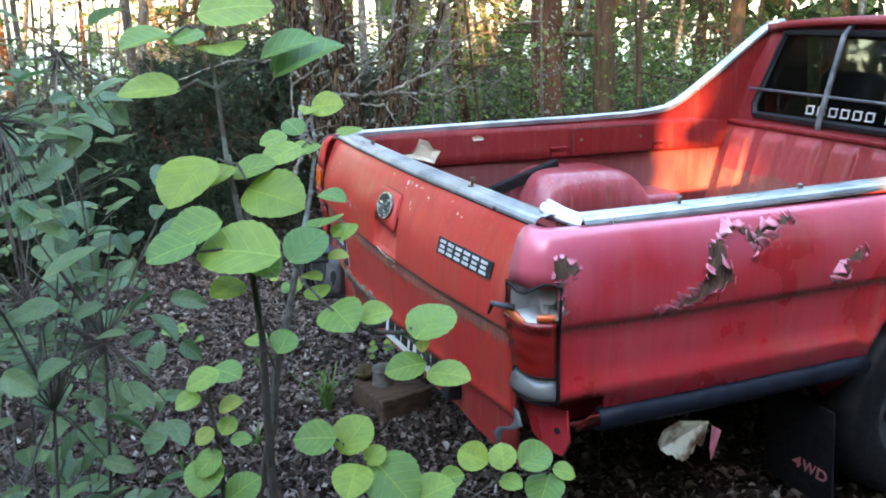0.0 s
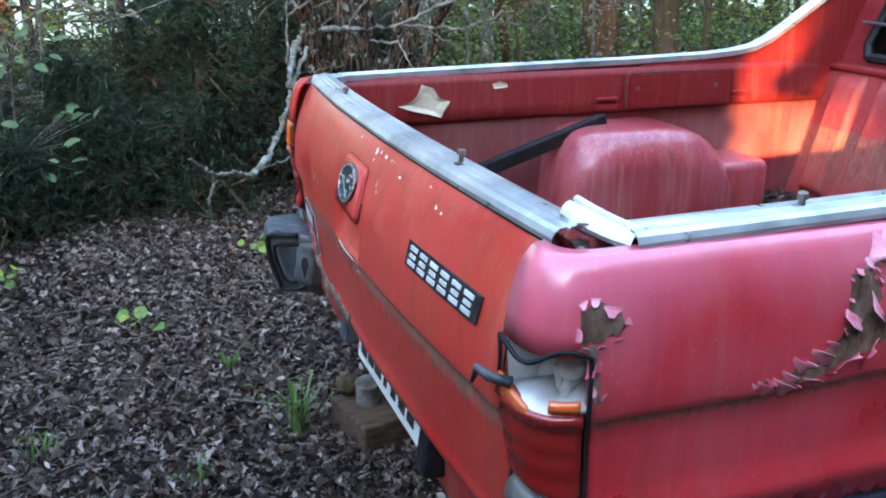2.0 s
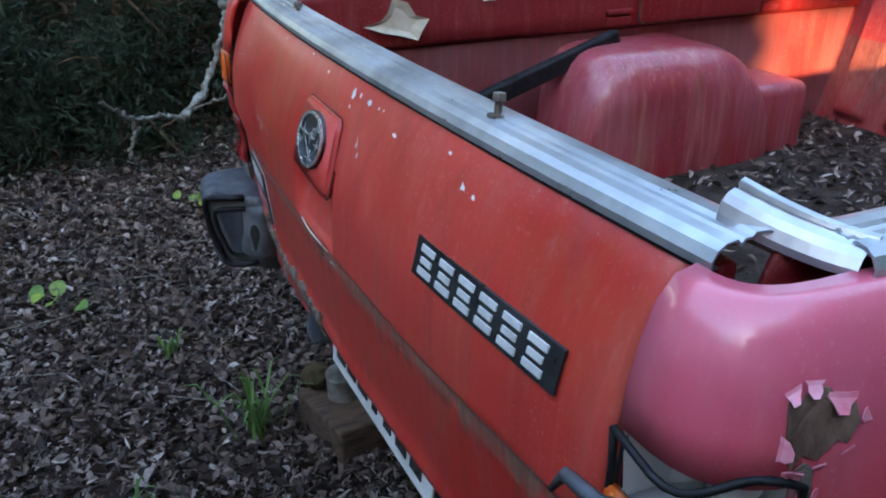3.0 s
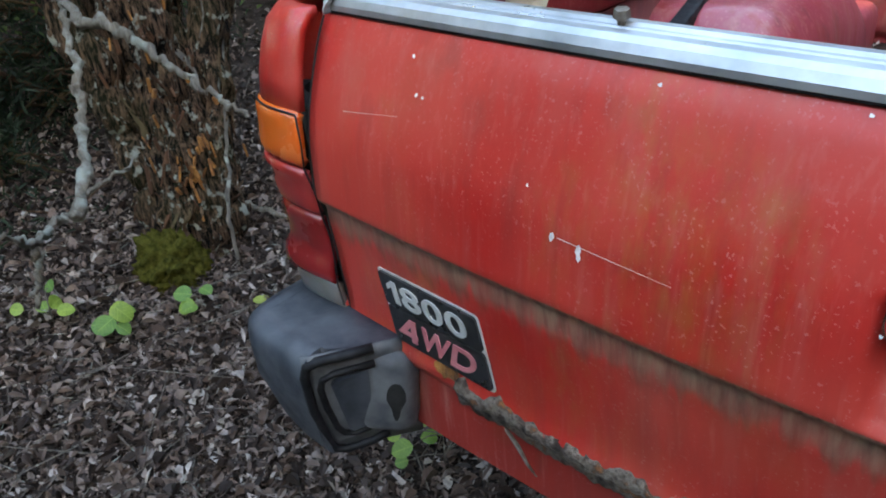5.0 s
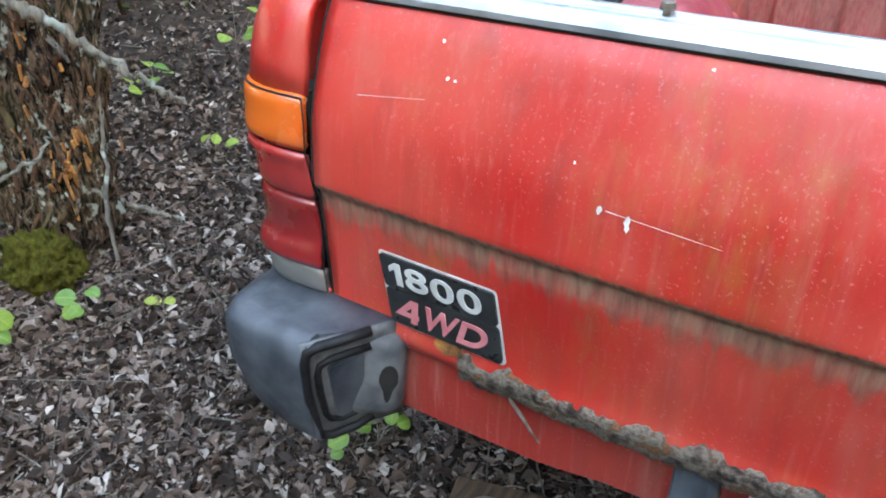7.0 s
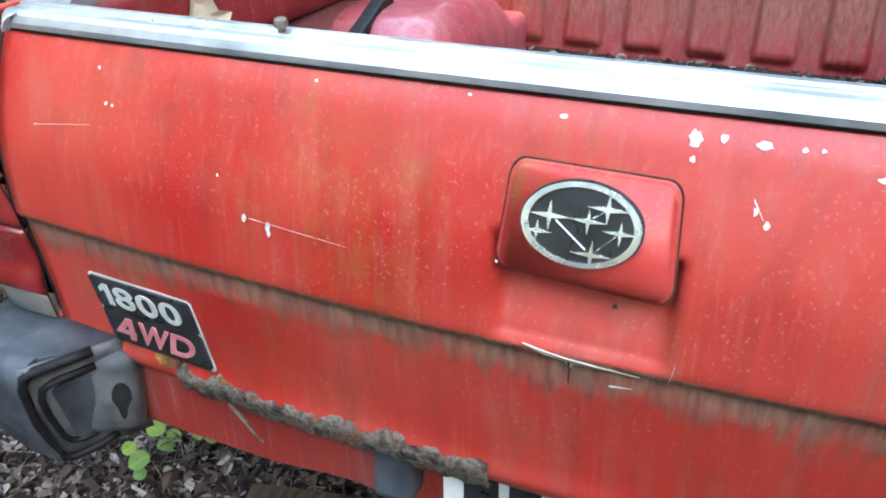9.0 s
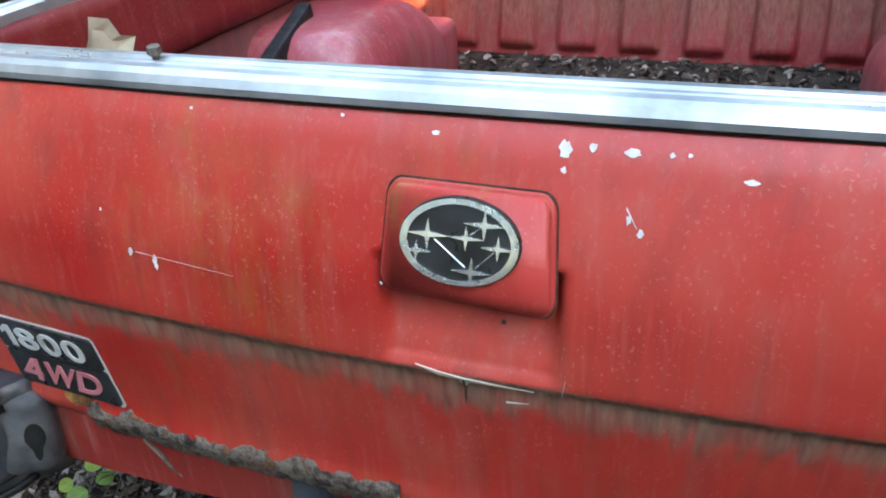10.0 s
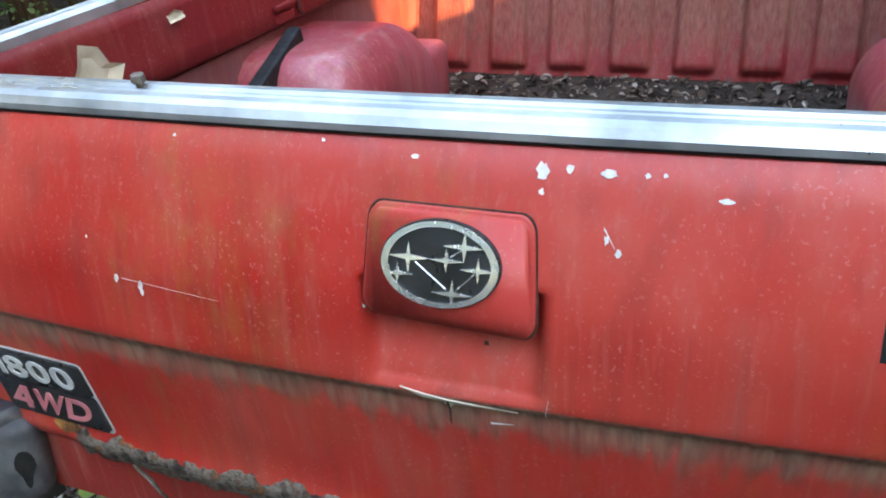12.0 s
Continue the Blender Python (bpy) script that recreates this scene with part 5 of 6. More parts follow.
def woods():
    rnd = random.Random(11)
    kinds = [(BARK, "brown-barked tree with dead lower twigs"), (BARK_PALE, "grey-barked tree with patches of lichen"), (BARK_PINE, "orange-brown pine among the other trees")]
    placed = [(-2.1, 0.4), (-4.1, 2.93)]
    tree(-4.15, 2.95, 0.15, 9, BARK_PINE, rnd, (0.0, 0.01), 10, "thick pine with orange sunlit bark", 3.0, NEEDLE, 0.12, 300, 0.5)
    tree(-3.95, 3.42, 0.10, 8, BARK, rnd, (0.01, 0.0), 12, "dark-barked tree beside the thick pine", 1.0, LEAF_FAR, 0.09, 260, 0.4)
    tree(-4.5, 2.1, 0.055, 7, BARK_PALE, rnd, (-0.01, 0.02), 14, "slim grey-barked tree with dead twigs", 0.8, LEAF_FAR, 0.09, 240, 0.4)
    for x, y, h in ((-3.05, -0.75, 0.80), (-2.95, -0.15, 1.15), (-2.6, -1.25, 0.70), (-2.5, -1.9, 1.0), (-3.2, 0.30, 1.2), (-3.6, -0.4, 1.05), (-3.7, -1.3, 0.75), (-3.3, 0.85, 1.0), (-2.55, -1.0, 0.48), (-2.80, -0.60, 0.60), (-2.75, -0.20, 0.55)):
        placed.append((x, y))
        tree(x, y, 0.05, h, BARK, rnd, (rnd.gauss(0, 0.02), rnd.gauss(0, 0.02)), 60, "dark young spruce with low drooping boughs", 0.10, NEEDLE, 0.055, 6500, 0.02, -0.2, 0.55)
    for _ in range(84):
        x, y = rnd.uniform(-9.0, -3.3), rnd.uniform(-3.2, 4.6)
        placed.append((x, y))
        mat, label = kinds[rnd.choice((0, 1, 1))]
        tree(x, y, rnd.choice((0.012, 0.018, 0.026, 0.036)), rnd.uniform(3.5, 7), mat, rnd, (rnd.gauss(0, 0.10), rnd.gauss(0, 0.10)), 26, label, 0.25, LEAF_BUSH, 0.045, 260, 0.08)
    tries = 0
    while len(placed) < 236 and tries < 9000:
        tries += 1
        if len(placed) < 168:
            x, y = rnd.uniform(-13, -2.6), rnd.uniform(-5.5, 11)
        else:
            ang = rnd.uniform(0, 2 * math.pi)
            r = rnd.uniform(4.5, 19)
            x, y = -0.5 + r * math.cos(ang), 1.0 + r * math.sin(ang)
        if (-1.6 < x < 3.4 and -2.5 < y < 6.5) or (x > 0 and abs(y - 1.0 + 0.33 * x) < 4.5) or (x > 0 and -2.6 < y < 2.2 and x < 4):
            continue
        if x > -3.3 and -3.5 < y < 1.9:
            continue
        if any((x - a) ** 2 + (y - b) ** 2 < 0.12 for a, b in placed):
            continue
        placed.append((x, y))
        mat, label = kinds[rnd.choice((0, 0, 0, 1, 1, 1, 1, 2))]
        tree(x, y, rnd.choice((0.025, 0.03, 0.04, 0.05, 0.06, 0.09)), rnd.uniform(6, 10), mat, rnd, (rnd.gauss(0, 0.06), rnd.gauss(0, 0.06)), 20, label, 0.4,
             LEAF_FAR if rnd.random() < 0.7 else NEEDLE, 0.09, 300, 0.16)


woods()


def understory():
    rnd = random.Random(21)
    verts, faces = [], []
    dark_v, dark_f = [], []
    for k in range(760):
        ang = rnd.uniform(radians(95), radians(265)) if rnd.random() < 0.8 else rnd.uniform(0, 6.28)
        r = rnd.uniform(3.4, 14)
        x, y = -0.5 + r * math.cos(ang), 1.0 + r * math.sin(ang)
        if (-2.9 < x < 3.4 and -3.0 < y < 5.5) or (x > 0 and abs(y) < 3):
            continue
        h = rnd.uniform(0.2, 1.3) if r < 7 else rnd.uniform(0.4, 2.6)
        dark = rnd.random() < (0.5 if r < 5 else 0.2)
        if 2.8 < ang < 3.7 and r > 4.8:
            h *= 0.5
            if rnd.random() < 0.5:
                continue
        for _ in range(70):
            p = Vector((x + rnd.gauss(0, 0.3), y + rnd.gauss(0, 0.3), ground_height(x, y) + abs(rnd.gauss(0.45, 0.3)) * h))
            leaf_cluster(dark_v if dark else verts, dark_f if dark else faces, p, rnd.uniform(0.04, 0.08) if dark else rnd.uniform(0.025, 0.06), rnd, None, 0.2 if dark else 1.0)
    bush_v, bush_f = [], []
    for k in range(150):
        x, y = rnd.uniform(-8.0, -2.7), rnd.uniform(0.9, 9.5)
        if x > -3.2 and y < 1.6:
            continue
        h = rnd.uniform(0.4, 1.7)
        for _ in range(110):
            p = Vector((x + rnd.gauss(0, 0.28), y + rnd.gauss(0, 0.28), ground_height(x, y) + rnd.uniform(0.15, 1.0) * h))
            leaf_cluster(bush_v, bush_f, p, rnd.uniform(0.018, 0.055), rnd, (rnd.gauss(0, 0.8), rnd.gauss(0, 0.8), 1), rnd.uniform(0.5, 1.0))
    stuff("bushes", bush_v, bush_f, LEAF_BUSH, "light green leafy bushes under the trees", "bushes")
    stuff("undergrowth", verts, faces, LEAF_FAR, "green leafy undergrowth between the trunks", "undergrowth")
    stuff("spruce_undergrowth", dark_v, dark_f, NEEDLE, "dark green young spruce between the trunks", "undergrowth")
    verts, faces = [], []
    # far wall of the woods, its unseen sides added to block low light
    for k in range(110000):
        ang = rnd.uniform(0, 2 * math.pi)
        r = rnd.uniform(13, 17) if 2.6 < ang < 3.6 else rnd.uniform(14, 26)
        z = rnd.uniform(-0.5, 20.0)
        if 3.85 < ang < 5.9 and (z > 11.0 or rnd.random() < 0.2):
            continue
        if 1.2 < ang < 3.85 and z > 14.0:
            continue
        x, y = r * math.cos(ang), r * math.sin(ang)
        if x > 0 and abs(y - 1.0 + 0.33 * x) < 7.0 and 3.0 < z < 8.5 and rnd.random() < 0.85:
            continue
        z += min(0.0, ground_height(x, y))
        if 2.8 < ang < 3.45 and z < 4.0 and rnd.random() < 0.90:
            continue
        if 2.75 < ang < 3.75 and z < 3.0 and rnd.random() < 0.66:
            continue
        if 2.3 < ang < 2.75 and z < 3.0 and rnd.random() < 0.6:
            continue
        leaf_cluster(verts, faces, (x, y, z), rnd.uniform(0.35, 0.75), rnd)
    stuff("far_woods", verts, faces, LEAF_FAR, "distant green woods", "woods")
    # unseen thicket added on the sunny side; its gap shapes one sun patch
    verts, faces = [], []
    gap = Vector((0.81, 1.14, 1.17)) + SUN_TO * (4.3 / SUN_TO.x)
    for _ in range(28000):
        y = rnd.uniform(-7.0, 4.0)
        x = rnd.uniform(4.6, 6.6) + 0.5 * noise.noise(Vector((y * 0.7, 0.0, 2.0)))
        z = rnd.uniform(0.0, 4.2 + 0.6 * math.sin(y * 2.1))
        on = Vector((x, y, z)) - SUN_TO * ((x - gap.x) / SUN_TO.x)
        if on.z - gap.z > -0.34 and not (on.z - gap.z > 0.06 and rnd.random() < 0.12) and ((on.y - gap.y) / 0.23) ** 2 + ((on.z - gap.z) / 0.52) ** 2 < 1.0 + 0.45 * noise.noise(on * 5.0):
            continue
        close = abs(on.y - gap.y) < 0.8 and abs(on.z - gap.z) < 0.9
        leaf_cluster(verts, faces, (x, y, z), rnd.uniform(0.14, 0.22) if close else rnd.uniform(0.20, 0.36), rnd)
        if close:
            for _ in range(4):
                leaf_cluster(verts, faces, on + SUN_TO * rnd.uniform(-0.5, 2.0), rnd.uniform(0.12, 0.2), rnd)
    # second unseen lobe, added to darken the gate's lower right
    for _ in range(9000):
        a, r = rnd.uniform(0, 6.28), math.sqrt(rnd.random())
        lobe = 1 + 0.35 * math.sin(3 * a + 1) + 0.2 * math.sin(5 * a)
        x, y = 1.9 + 1.5 * r * lobe * math.cos(a), -2.35 + 0.60 * r * lobe * math.sin(a)
        z = rnd.uniform(0.0, 2.3 * (1 - 0.5 * r * r) + 0.4 * noise.noise(Vector((x * 2, y * 2, 0))))
        leaf_cluster(verts, faces, (x, y, z), rnd.uniform(0.07, 0.16), rnd)
    stuff("thicket", verts, faces, LEAF_FAR, "unseen green thicket added to block light", "thicket")


understory()


# ---- the old juniper by the truck ----
def juniper():
    rnd = random.Random(3)
    t = new("old_tree")
    tagged(t, "old shaggy-barked tree with several leaning stems and mossy foot", "tree")
    base = Vector((-2.05, 0.40, 0.05))
    stems = ((( -2.06, 0.36, 0.0), (-2.05, 0.40, 0.22), (-2.13, 0.44, 0.5), (-2.26, 0.46, 0.9), (-2.36, 0.40, 1.5), (-2.5, 0.3, 2.6)), (0.125, 0.11, 0.11, 0.085, 0.05, 0.035)), \
            (((-2.0, 0.44, 0.0), (-2.0, 0.47, 0.25), (-2.04, 0.55, 0.6), (-2.12, 0.66, 1.1), (-2.2, 0.80, 1.7), (-2.3, 1.0, 2.8)), (0.06, 0.05, 0.05, 0.04, 0.03, 0.02)), \
            (((-2.1, 0.34, 0.0), (-2.12, 0.33, 0.3), (-2.22, 0.28, 0.7), (-2.34, 0.20, 1.2), (-2.45, 0.1, 2.4)), (0.07, 0.06, 0.055, 0.045, 0.03)), \
            (((-2.0, 0.38, 0.05), (-2.04, 0.42, 0.35), (-2.08, 0.40, 0.8), (-2.10, 0.30, 1.3), (-2.2, 0.25, 2.6)), (0.05, 0.05, 0.045, 0.03, 0.02)), \
            (((-2.15, 0.45, 0.2), (-2.2, 0.55, 0.7), (-2.3, 0.75, 1.4), (-2.45, 1.05, 2.8)), (0.03, 0.028, 0.022, 0.015)), \
            (((-2.2, 0.40, 0.3), (-2.32, 0.36, 0.8), (-2.5, 0.28, 1.5), (-2.75, 0.15, 2.8)), (0.03, 0.026, 0.022, 0.015)), \
            (((-2.1, 0.52, 0.2), (-2.12, 0.68, 0.7), (-2.2, 0.95, 1.4), (-2.25, 1.35, 2.7)), (0.028, 0.024, 0.020, 0.014))
    def at(pts, k, n):
        f = k / n * (len(pts) - 1)
        i = min(int(f), len(pts) - 2)
        return Vector(pts[i]).lerp(Vector(pts[i + 1]), f - i)
    for pts, rad in stems:
        bm = bmesh.new()
        n = 80
        line = [at(pts, k, n) + Vector((0.012 * math.sin(k * 0.9), 0.09 + 0.012 * math.cos(k * 0.7), 0)) for k in range(n + 1)]
        radii = [at([(r, 0, 0) for r in rad], k, n).x for k in range(n + 1)]
        tube(bm, line, radii, 36, 0.0)
        for v in bm.verts:
            w = noise.noise(Vector((v.co.x * 34, v.co.y * 34, v.co.z * 5))) + 0.7 * noise.noise(Vector((v.co.x * 90, v.co.y * 90, v.co.z * 12)))
            c = min(line, key=lambda p: (p - v.co).length)
            v.co += (v.co - c) * (0.34 * w)
        part("stem", bm, BARK_OLD, t, "shaggy brown bark", True)
        # strips of bark that stand off
        for _ in range(95 if rad[0] > 0.1 else 50 if rad[0] > 0.04 else 0):
            k = rnd.randint(0, 44)
            a = rnd.uniform(0, 6.28)
            wd = rnd.uniform(0.025, 0.10)
            drift = rnd.uniform(-0.05, 0.05)
            lift = rnd.uniform(0.06, 0.34)
            m = rnd.randint(5, 11)
            bm = bmesh.new()
            strip = []
            for q in range(m):
                c = line[min(n, k + q)]
                o = radii[min(n, k + q)] * (1.05 + lift * abs(2.0 * q / (m - 1) - 1) ** 2) + 0.003
                e = wd * (1 - 0.7 * abs(2.0 * q / (m - 1) - 1) ** 3)
                strip.append([c + Vector((math.cos(a + d + drift * q), math.sin(a + d + drift * q), 0)) * o for d in (-e, e)])
            grid_mesh(bm, strip)
            thicken(bm, 0.003)
            part("bark_strip", bm, rnd.choice((BARK_OLD, BARK_OLD, BARK_OLD, BARK, BARK, BARK_PINE if line[k].z < 0.5 else BARK_PALE)), t)
    bm = bmesh.new()
    bmesh.ops.create_icosphere(bm, subdivisions=5, radius=1.0)
    for v in bm.verts:
        k = 1 + 0.35 * noise.noise(v.co * 3) + 0.22 * noise.noise(v.co * 11) + 0.16 * noise.noise(v.co * 31)
        v.co = Vector((-1.95 + 0.10 * v.co.x * k, 0.325 + 0.09 * v.co.y * k, 0.085 + 0.10 * v.co.z * k))
    part("moss_cushion", bm, MOSS, t, "green moss cushion", True)

    for q in range(80):
        if q < 26:
            c = Vector((-1.950 + rnd.gauss(0, 0.008), 0.470 + rnd.gauss(0, 0.035), 0.330 + rnd.gauss(0, 0.045)))
        else:
            c = Vector((-1.965 + rnd.gauss(0, 0.012), 0.44 + rnd.gauss(0, 0.06), rnd.uniform(0.25, 0.80)))
            c.x -= 0.16 * max(0.0, c.z - 0.4)
        bm = bmesh.new()
        box(bm, (rnd.uniform(0.004, 0.010), rnd.uniform(0.006, 0.014), rnd.uniform(0.02, 0.055)), c, pose(0, 0, 0, rnd.uniform(-25, 25), rnd.uniform(-25, 25), rnd.uniform(0, 90)), 0.002, 1)
        part("torn_wood", bm, ORANGE_WOOD if q < 26 or q % 3 == 0 else BARK_PINE, t, "orange torn wood")

    def branch(pts, r0, r1, mat=LICHEN, lumps=0.0):
        bm = bmesh.new()
        n = 10 * (len(pts) - 1)
        line = [at(pts, k, n) + Vector((rnd.gauss(0, 0.003), rnd.gauss(0, 0.004), rnd.gauss(0, 0.004))) for k in range(n + 1)]
        tube(bm, line, [(r0 + (r1 - r0) * k / n) * rnd.uniform(0.8, 1.2) * (1 + lumps * max(0.0, math.sin(k * 0.83 + r0 * 900)) ** 3) for k in range(n + 1)], 9, 0.5 if lumps else 0.0)
        part("dead_branch", bm, mat, t, "pale lichen-covered dead branch", True)
    branch([(-1.84, 0.46, 0.02), (-1.90, 0.52, 0.25), (-2.02, 0.66, 0.55), (-2.20, 0.85, 0.9), (-2.35, 1.0, 1.7)], 0.006, 0.008, BARK_PALE)
    branch([(-1.99, 0.50, 0.02), (-2.02, 0.56, 0.25), (-2.12, 0.66, 0.55), (-2.25, 0.78, 0.9), (-2.4, 0.9, 1.7)], 0.010, 0.012, BARK_PALE)
    branch([(-2.087, 0.702, 0.05), (-1.85, 0.69, 0.045), (-1.638, 0.68, 0.035)], 0.008, 0.005, BARK_PALE)
    branch([(-2.10, 0.24, 1.0), (-1.85, 0.16, 0.95), (-1.60, 0.098, 0.885), (-1.47, 0.106, 0.878), (-1.394, 0.117, 0.856), (-1.33, 0.125, 0.826), (-1.25, 0.136, 0.787), (-1.151, 0.149, 0.757)], 0.011, 0.004, lumps=0.5)
    branch([(-1.92, 0.24, 0.98), (-1.75, 0.14, 0.86), (-1.65, 0.09, 0.768), (-1.60, 0.055, 0.705), (-1.50, -0.013, 0.627), (-1.40, -0.09, 0.590)], 0.006, 0.011, lumps=0.5)
    branch([(-1.40, -0.09, 0.590), (-1.33, -0.16, 0.625), (-1.24, -0.225, 0.642)], 0.008, 0.005, lumps=0.4)
    branch([(-1.24, -0.225, 0.642), (-1.24, -0.24, 0.595), (-1.238, -0.256, 0.544)], 0.006, 0.004, lumps=0.4)
    branch([(-1.24, -0.225, 0.642), (-1.17, -0.265, 0.685), (-1.10, -0.306, 0.737)], 0.005, 0.003, lumps=0.4)
    branch([(-1.45, -0.05, 0.605), (-1.42, 0.03, 0.63), (-1.44, 0.09, 0.66)], 0.005, 0.002)
    branch([(-2.09, 0.565, 0.16), (-2.016, 0.648, 0.13), (-1.93, 0.70, 0.10), (-1.844, 0.761, 0.06)], 0.010, 0.008)
    branch([(-2.07, 0.60, 0.16), (-2.10, 0.50, 0.06), (-2.09, 0.481, 0.04)], 0.007, 0.004)
    branch([(-2.19, 0.749, 0.95), (-2.183, 0.691, 0.525), (-2.174, 0.641, 0.408), (-2.139, 0.565, 0.216), (-2.066, 0.50, 0.02)], 0.010, 0.012, TWIG)
    # the tangle above
    rnd = random.Random(19)
    for _ in range(30):
        a = Vector((rnd.uniform(-2.5, -2.12), rnd.uniform(0.1, 0.9), rnd.uniform(0.75, 1.9)))
        d = Vector((rnd.gauss(0.1, 0.4), rnd.gauss(0.1, 0.7), rnd.gauss(0.15, 0.4))).normalized()
        ln = rnd.uniform(0.25, 0.7)
        branch([a, a + d * ln * 0.5 + Vector((0, 0, 0.05)), a + d * ln + Vector((rnd.gauss(0, 0.06), rnd.gauss(0, 0.06), -0.04))], 0.006, 0.002, rnd.choice((LICHEN, TWIG)))
    branch([(-1.95, 0.30, 1.05), (-1.72, 0.36, 1.07), (-1.66, 0.55, 1.08), (-1.6, 0.76, 1.18), (-1.53, 0.93, 1.36)], 0.012, 0.005)
    branch([(-1.66, 0.55, 1.08), (-1.58, 0.80, 1.07), (-1.51, 0.98, 1.15)], 0.007, 0.003)
    branch([(-1.72, 0.36, 1.07), (-1.66, 0.45, 1.22), (-1.60, 0.62, 1.40)], 0.006, 0.003, TWIG)


juniper()


# ---- saplings and plants ----
def leaf_mesh(name, steps=14, fold=0.22, notch=0.05):
    """A round aspen leaf with a toothed rim, folded along its midrib; its base at -x, its tip at +x."""
    bm = bmesh.new()
    rows = []
    for k in range(steps + 1):
        f = k / steps
        x = -1.0 + 2.05 * f
        w = 0.98 * math.sin(math.pi * min(1.0, f * 1.02)) ** 0.52 * (1.0 - 0.14 * f) * (1 + notch * (k % 2)) + 0.01
        sag = -0.10 * x * x
        rows.append([(x, -w, fold * w * 0.8 + sag), (x, -0.55 * w, fold * w * 0.62 + sag), (x, 0.0, sag), (x, 0.55 * w, fold * w * 0.62 + sag), (x, w, fold * w * 0.8 + sag)])
    grid_mesh(bm, rows)
    for f in bm.faces:
        f.smooth = True
    me = bpy.data.meshes.new(name)
    bm.to_mesh(me)
    bm.free()
    return me


LEAF_SHAPES = {}


def hang_leaf(parent, at, size, rnd, mat, tilt=None, wide=1.0, away=None):
    key = (mat.name, rnd.randint(0, 2))
    if key not in LEAF_SHAPES:
        me = leaf_mesh("leaf", (14, 16, 18)[key[1]], (0.12, 0.24, 0.36)[key[1]], 0.05)
        me.materials.append(mat)
        LEAF_SHAPES[key] = me
    ob = new("leaf", LEAF_SHAPES[key])
    ob.parent = parent
    n = Vector(tilt or (rnd.gauss(0.35, 0.4), rnd.gauss(-0.2, 0.4), 1.0)).normalized()
    q = n.to_track_quat("Z", "Y").to_matrix().to_4x4() @ pose(0, 0, 0, 0, 0, rnd.uniform(0, 360))
    if away is not None:
        tip = away - n * away.dot(n)
        if tip.length > 1e-5:
            tip.normalize()
            across = n.cross(tip)
            q = Matrix((tip, across, n)).transposed().to_4x4()
    ob.matrix_basis = Matrix.Translation(at) @ q @ Matrix.Diagonal((size, size * wide, size, 1))


def sapling(stem, radius, leaves, mat, label, seed, bark_mat=TWIG, yellow=(), name="sapling"):
    rnd = random.Random(seed)
    t = new(name)
    tagged(t, label, "sapling")
    bm = bmesh.new()
    tube(bm, stem, [radius * (1.0 - 0.7 * k / (len(stem) - 1)) for k in range(len(stem))], 7)
    part("stem", bm, bark_mat, t, smooth=True)
    for k, (x, y, z, r, *open_to) in enumerate(leaves):
        p = Vector((x, y, z))
        c = min((Vector(q) for q in stem), key=lambda q: (q - p).length + 0.6 * max(0.0, q.z - p.z))
        away = (p - c) + Vector((rnd.gauss(0, 0.3), rnd.gauss(0, 0.3), 0)) * (p - c).length
        tilt = (0.1 + 0.95 * open_to[0] + rnd.gauss(0, 0.16), -0.1 - 0.45 * open_to[0] + rnd.gauss(0, 0.16), 1.0) if open_to else None
        hang_leaf(t, p, r, rnd, LEAF_YELLOW if k in yellow else mat, tilt, 0.55 if name == "shrub" else 1.0, away)
        bm = bmesh.new()
        foot = p - away.normalized() * r * 0.9
        m = (c + foot) / 2 + Vector((0, 0, 0.008))
        tube(bm, [c, m, foot], [0.0016, 0.0013, 0.0010], 5)
        part("leaf_stalk", bm, bark_mat, t)
    return t


sapling([(0.95, -0.98, 0.05), (1.25, -0.76, 0.60), (1.360, -0.696, 1.003), (1.360, -0.688, 1.069), (1.344, -0.669, 1.125), (1.314, -0.646, 1.185), (1.235, -0.611, 1.230), (1.144, -0.577, 1.276), (1.063, -0.562, 1.318)], 0.006,
        [(1.070, -0.540, 1.320, 0.023, 0.80), (1.079, -0.569, 1.316, 0.013, 0.20), (1.122, -0.523, 1.291, 0.019, 0.30), (1.114, -0.598, 1.299, 0.017, 0.40),
         (1.168, -0.626, 1.274, 0.027, 0.40), (1.156, -0.591, 1.277, 0.018, 0.40), (1.139, -0.630, 1.288, 0.018, 0.10), (1.245, -0.587, 1.230, 0.018, 0.10),
         (1.281, -0.607, 1.212, 0.025, 0.15), (1.299, -0.588, 1.201, 0.017, 0.10), (1.320, -0.639, 1.195, 0.027, 0.80), (1.325, -0.605, 1.180, 0.012, 0.30),
         (1.333, -0.638, 1.163, 0.013, 0.20), (1.339, -0.634, 1.147, 0.016, 0.20), (1.370, -0.680, 1.107, 0.016, 0.50), (1.369, -0.709, 1.113, 0.013, 0.20)],
        LEAF_NEAR, "young aspen with round green leaves on a pale stem", 1, TWIG, (11, 12))
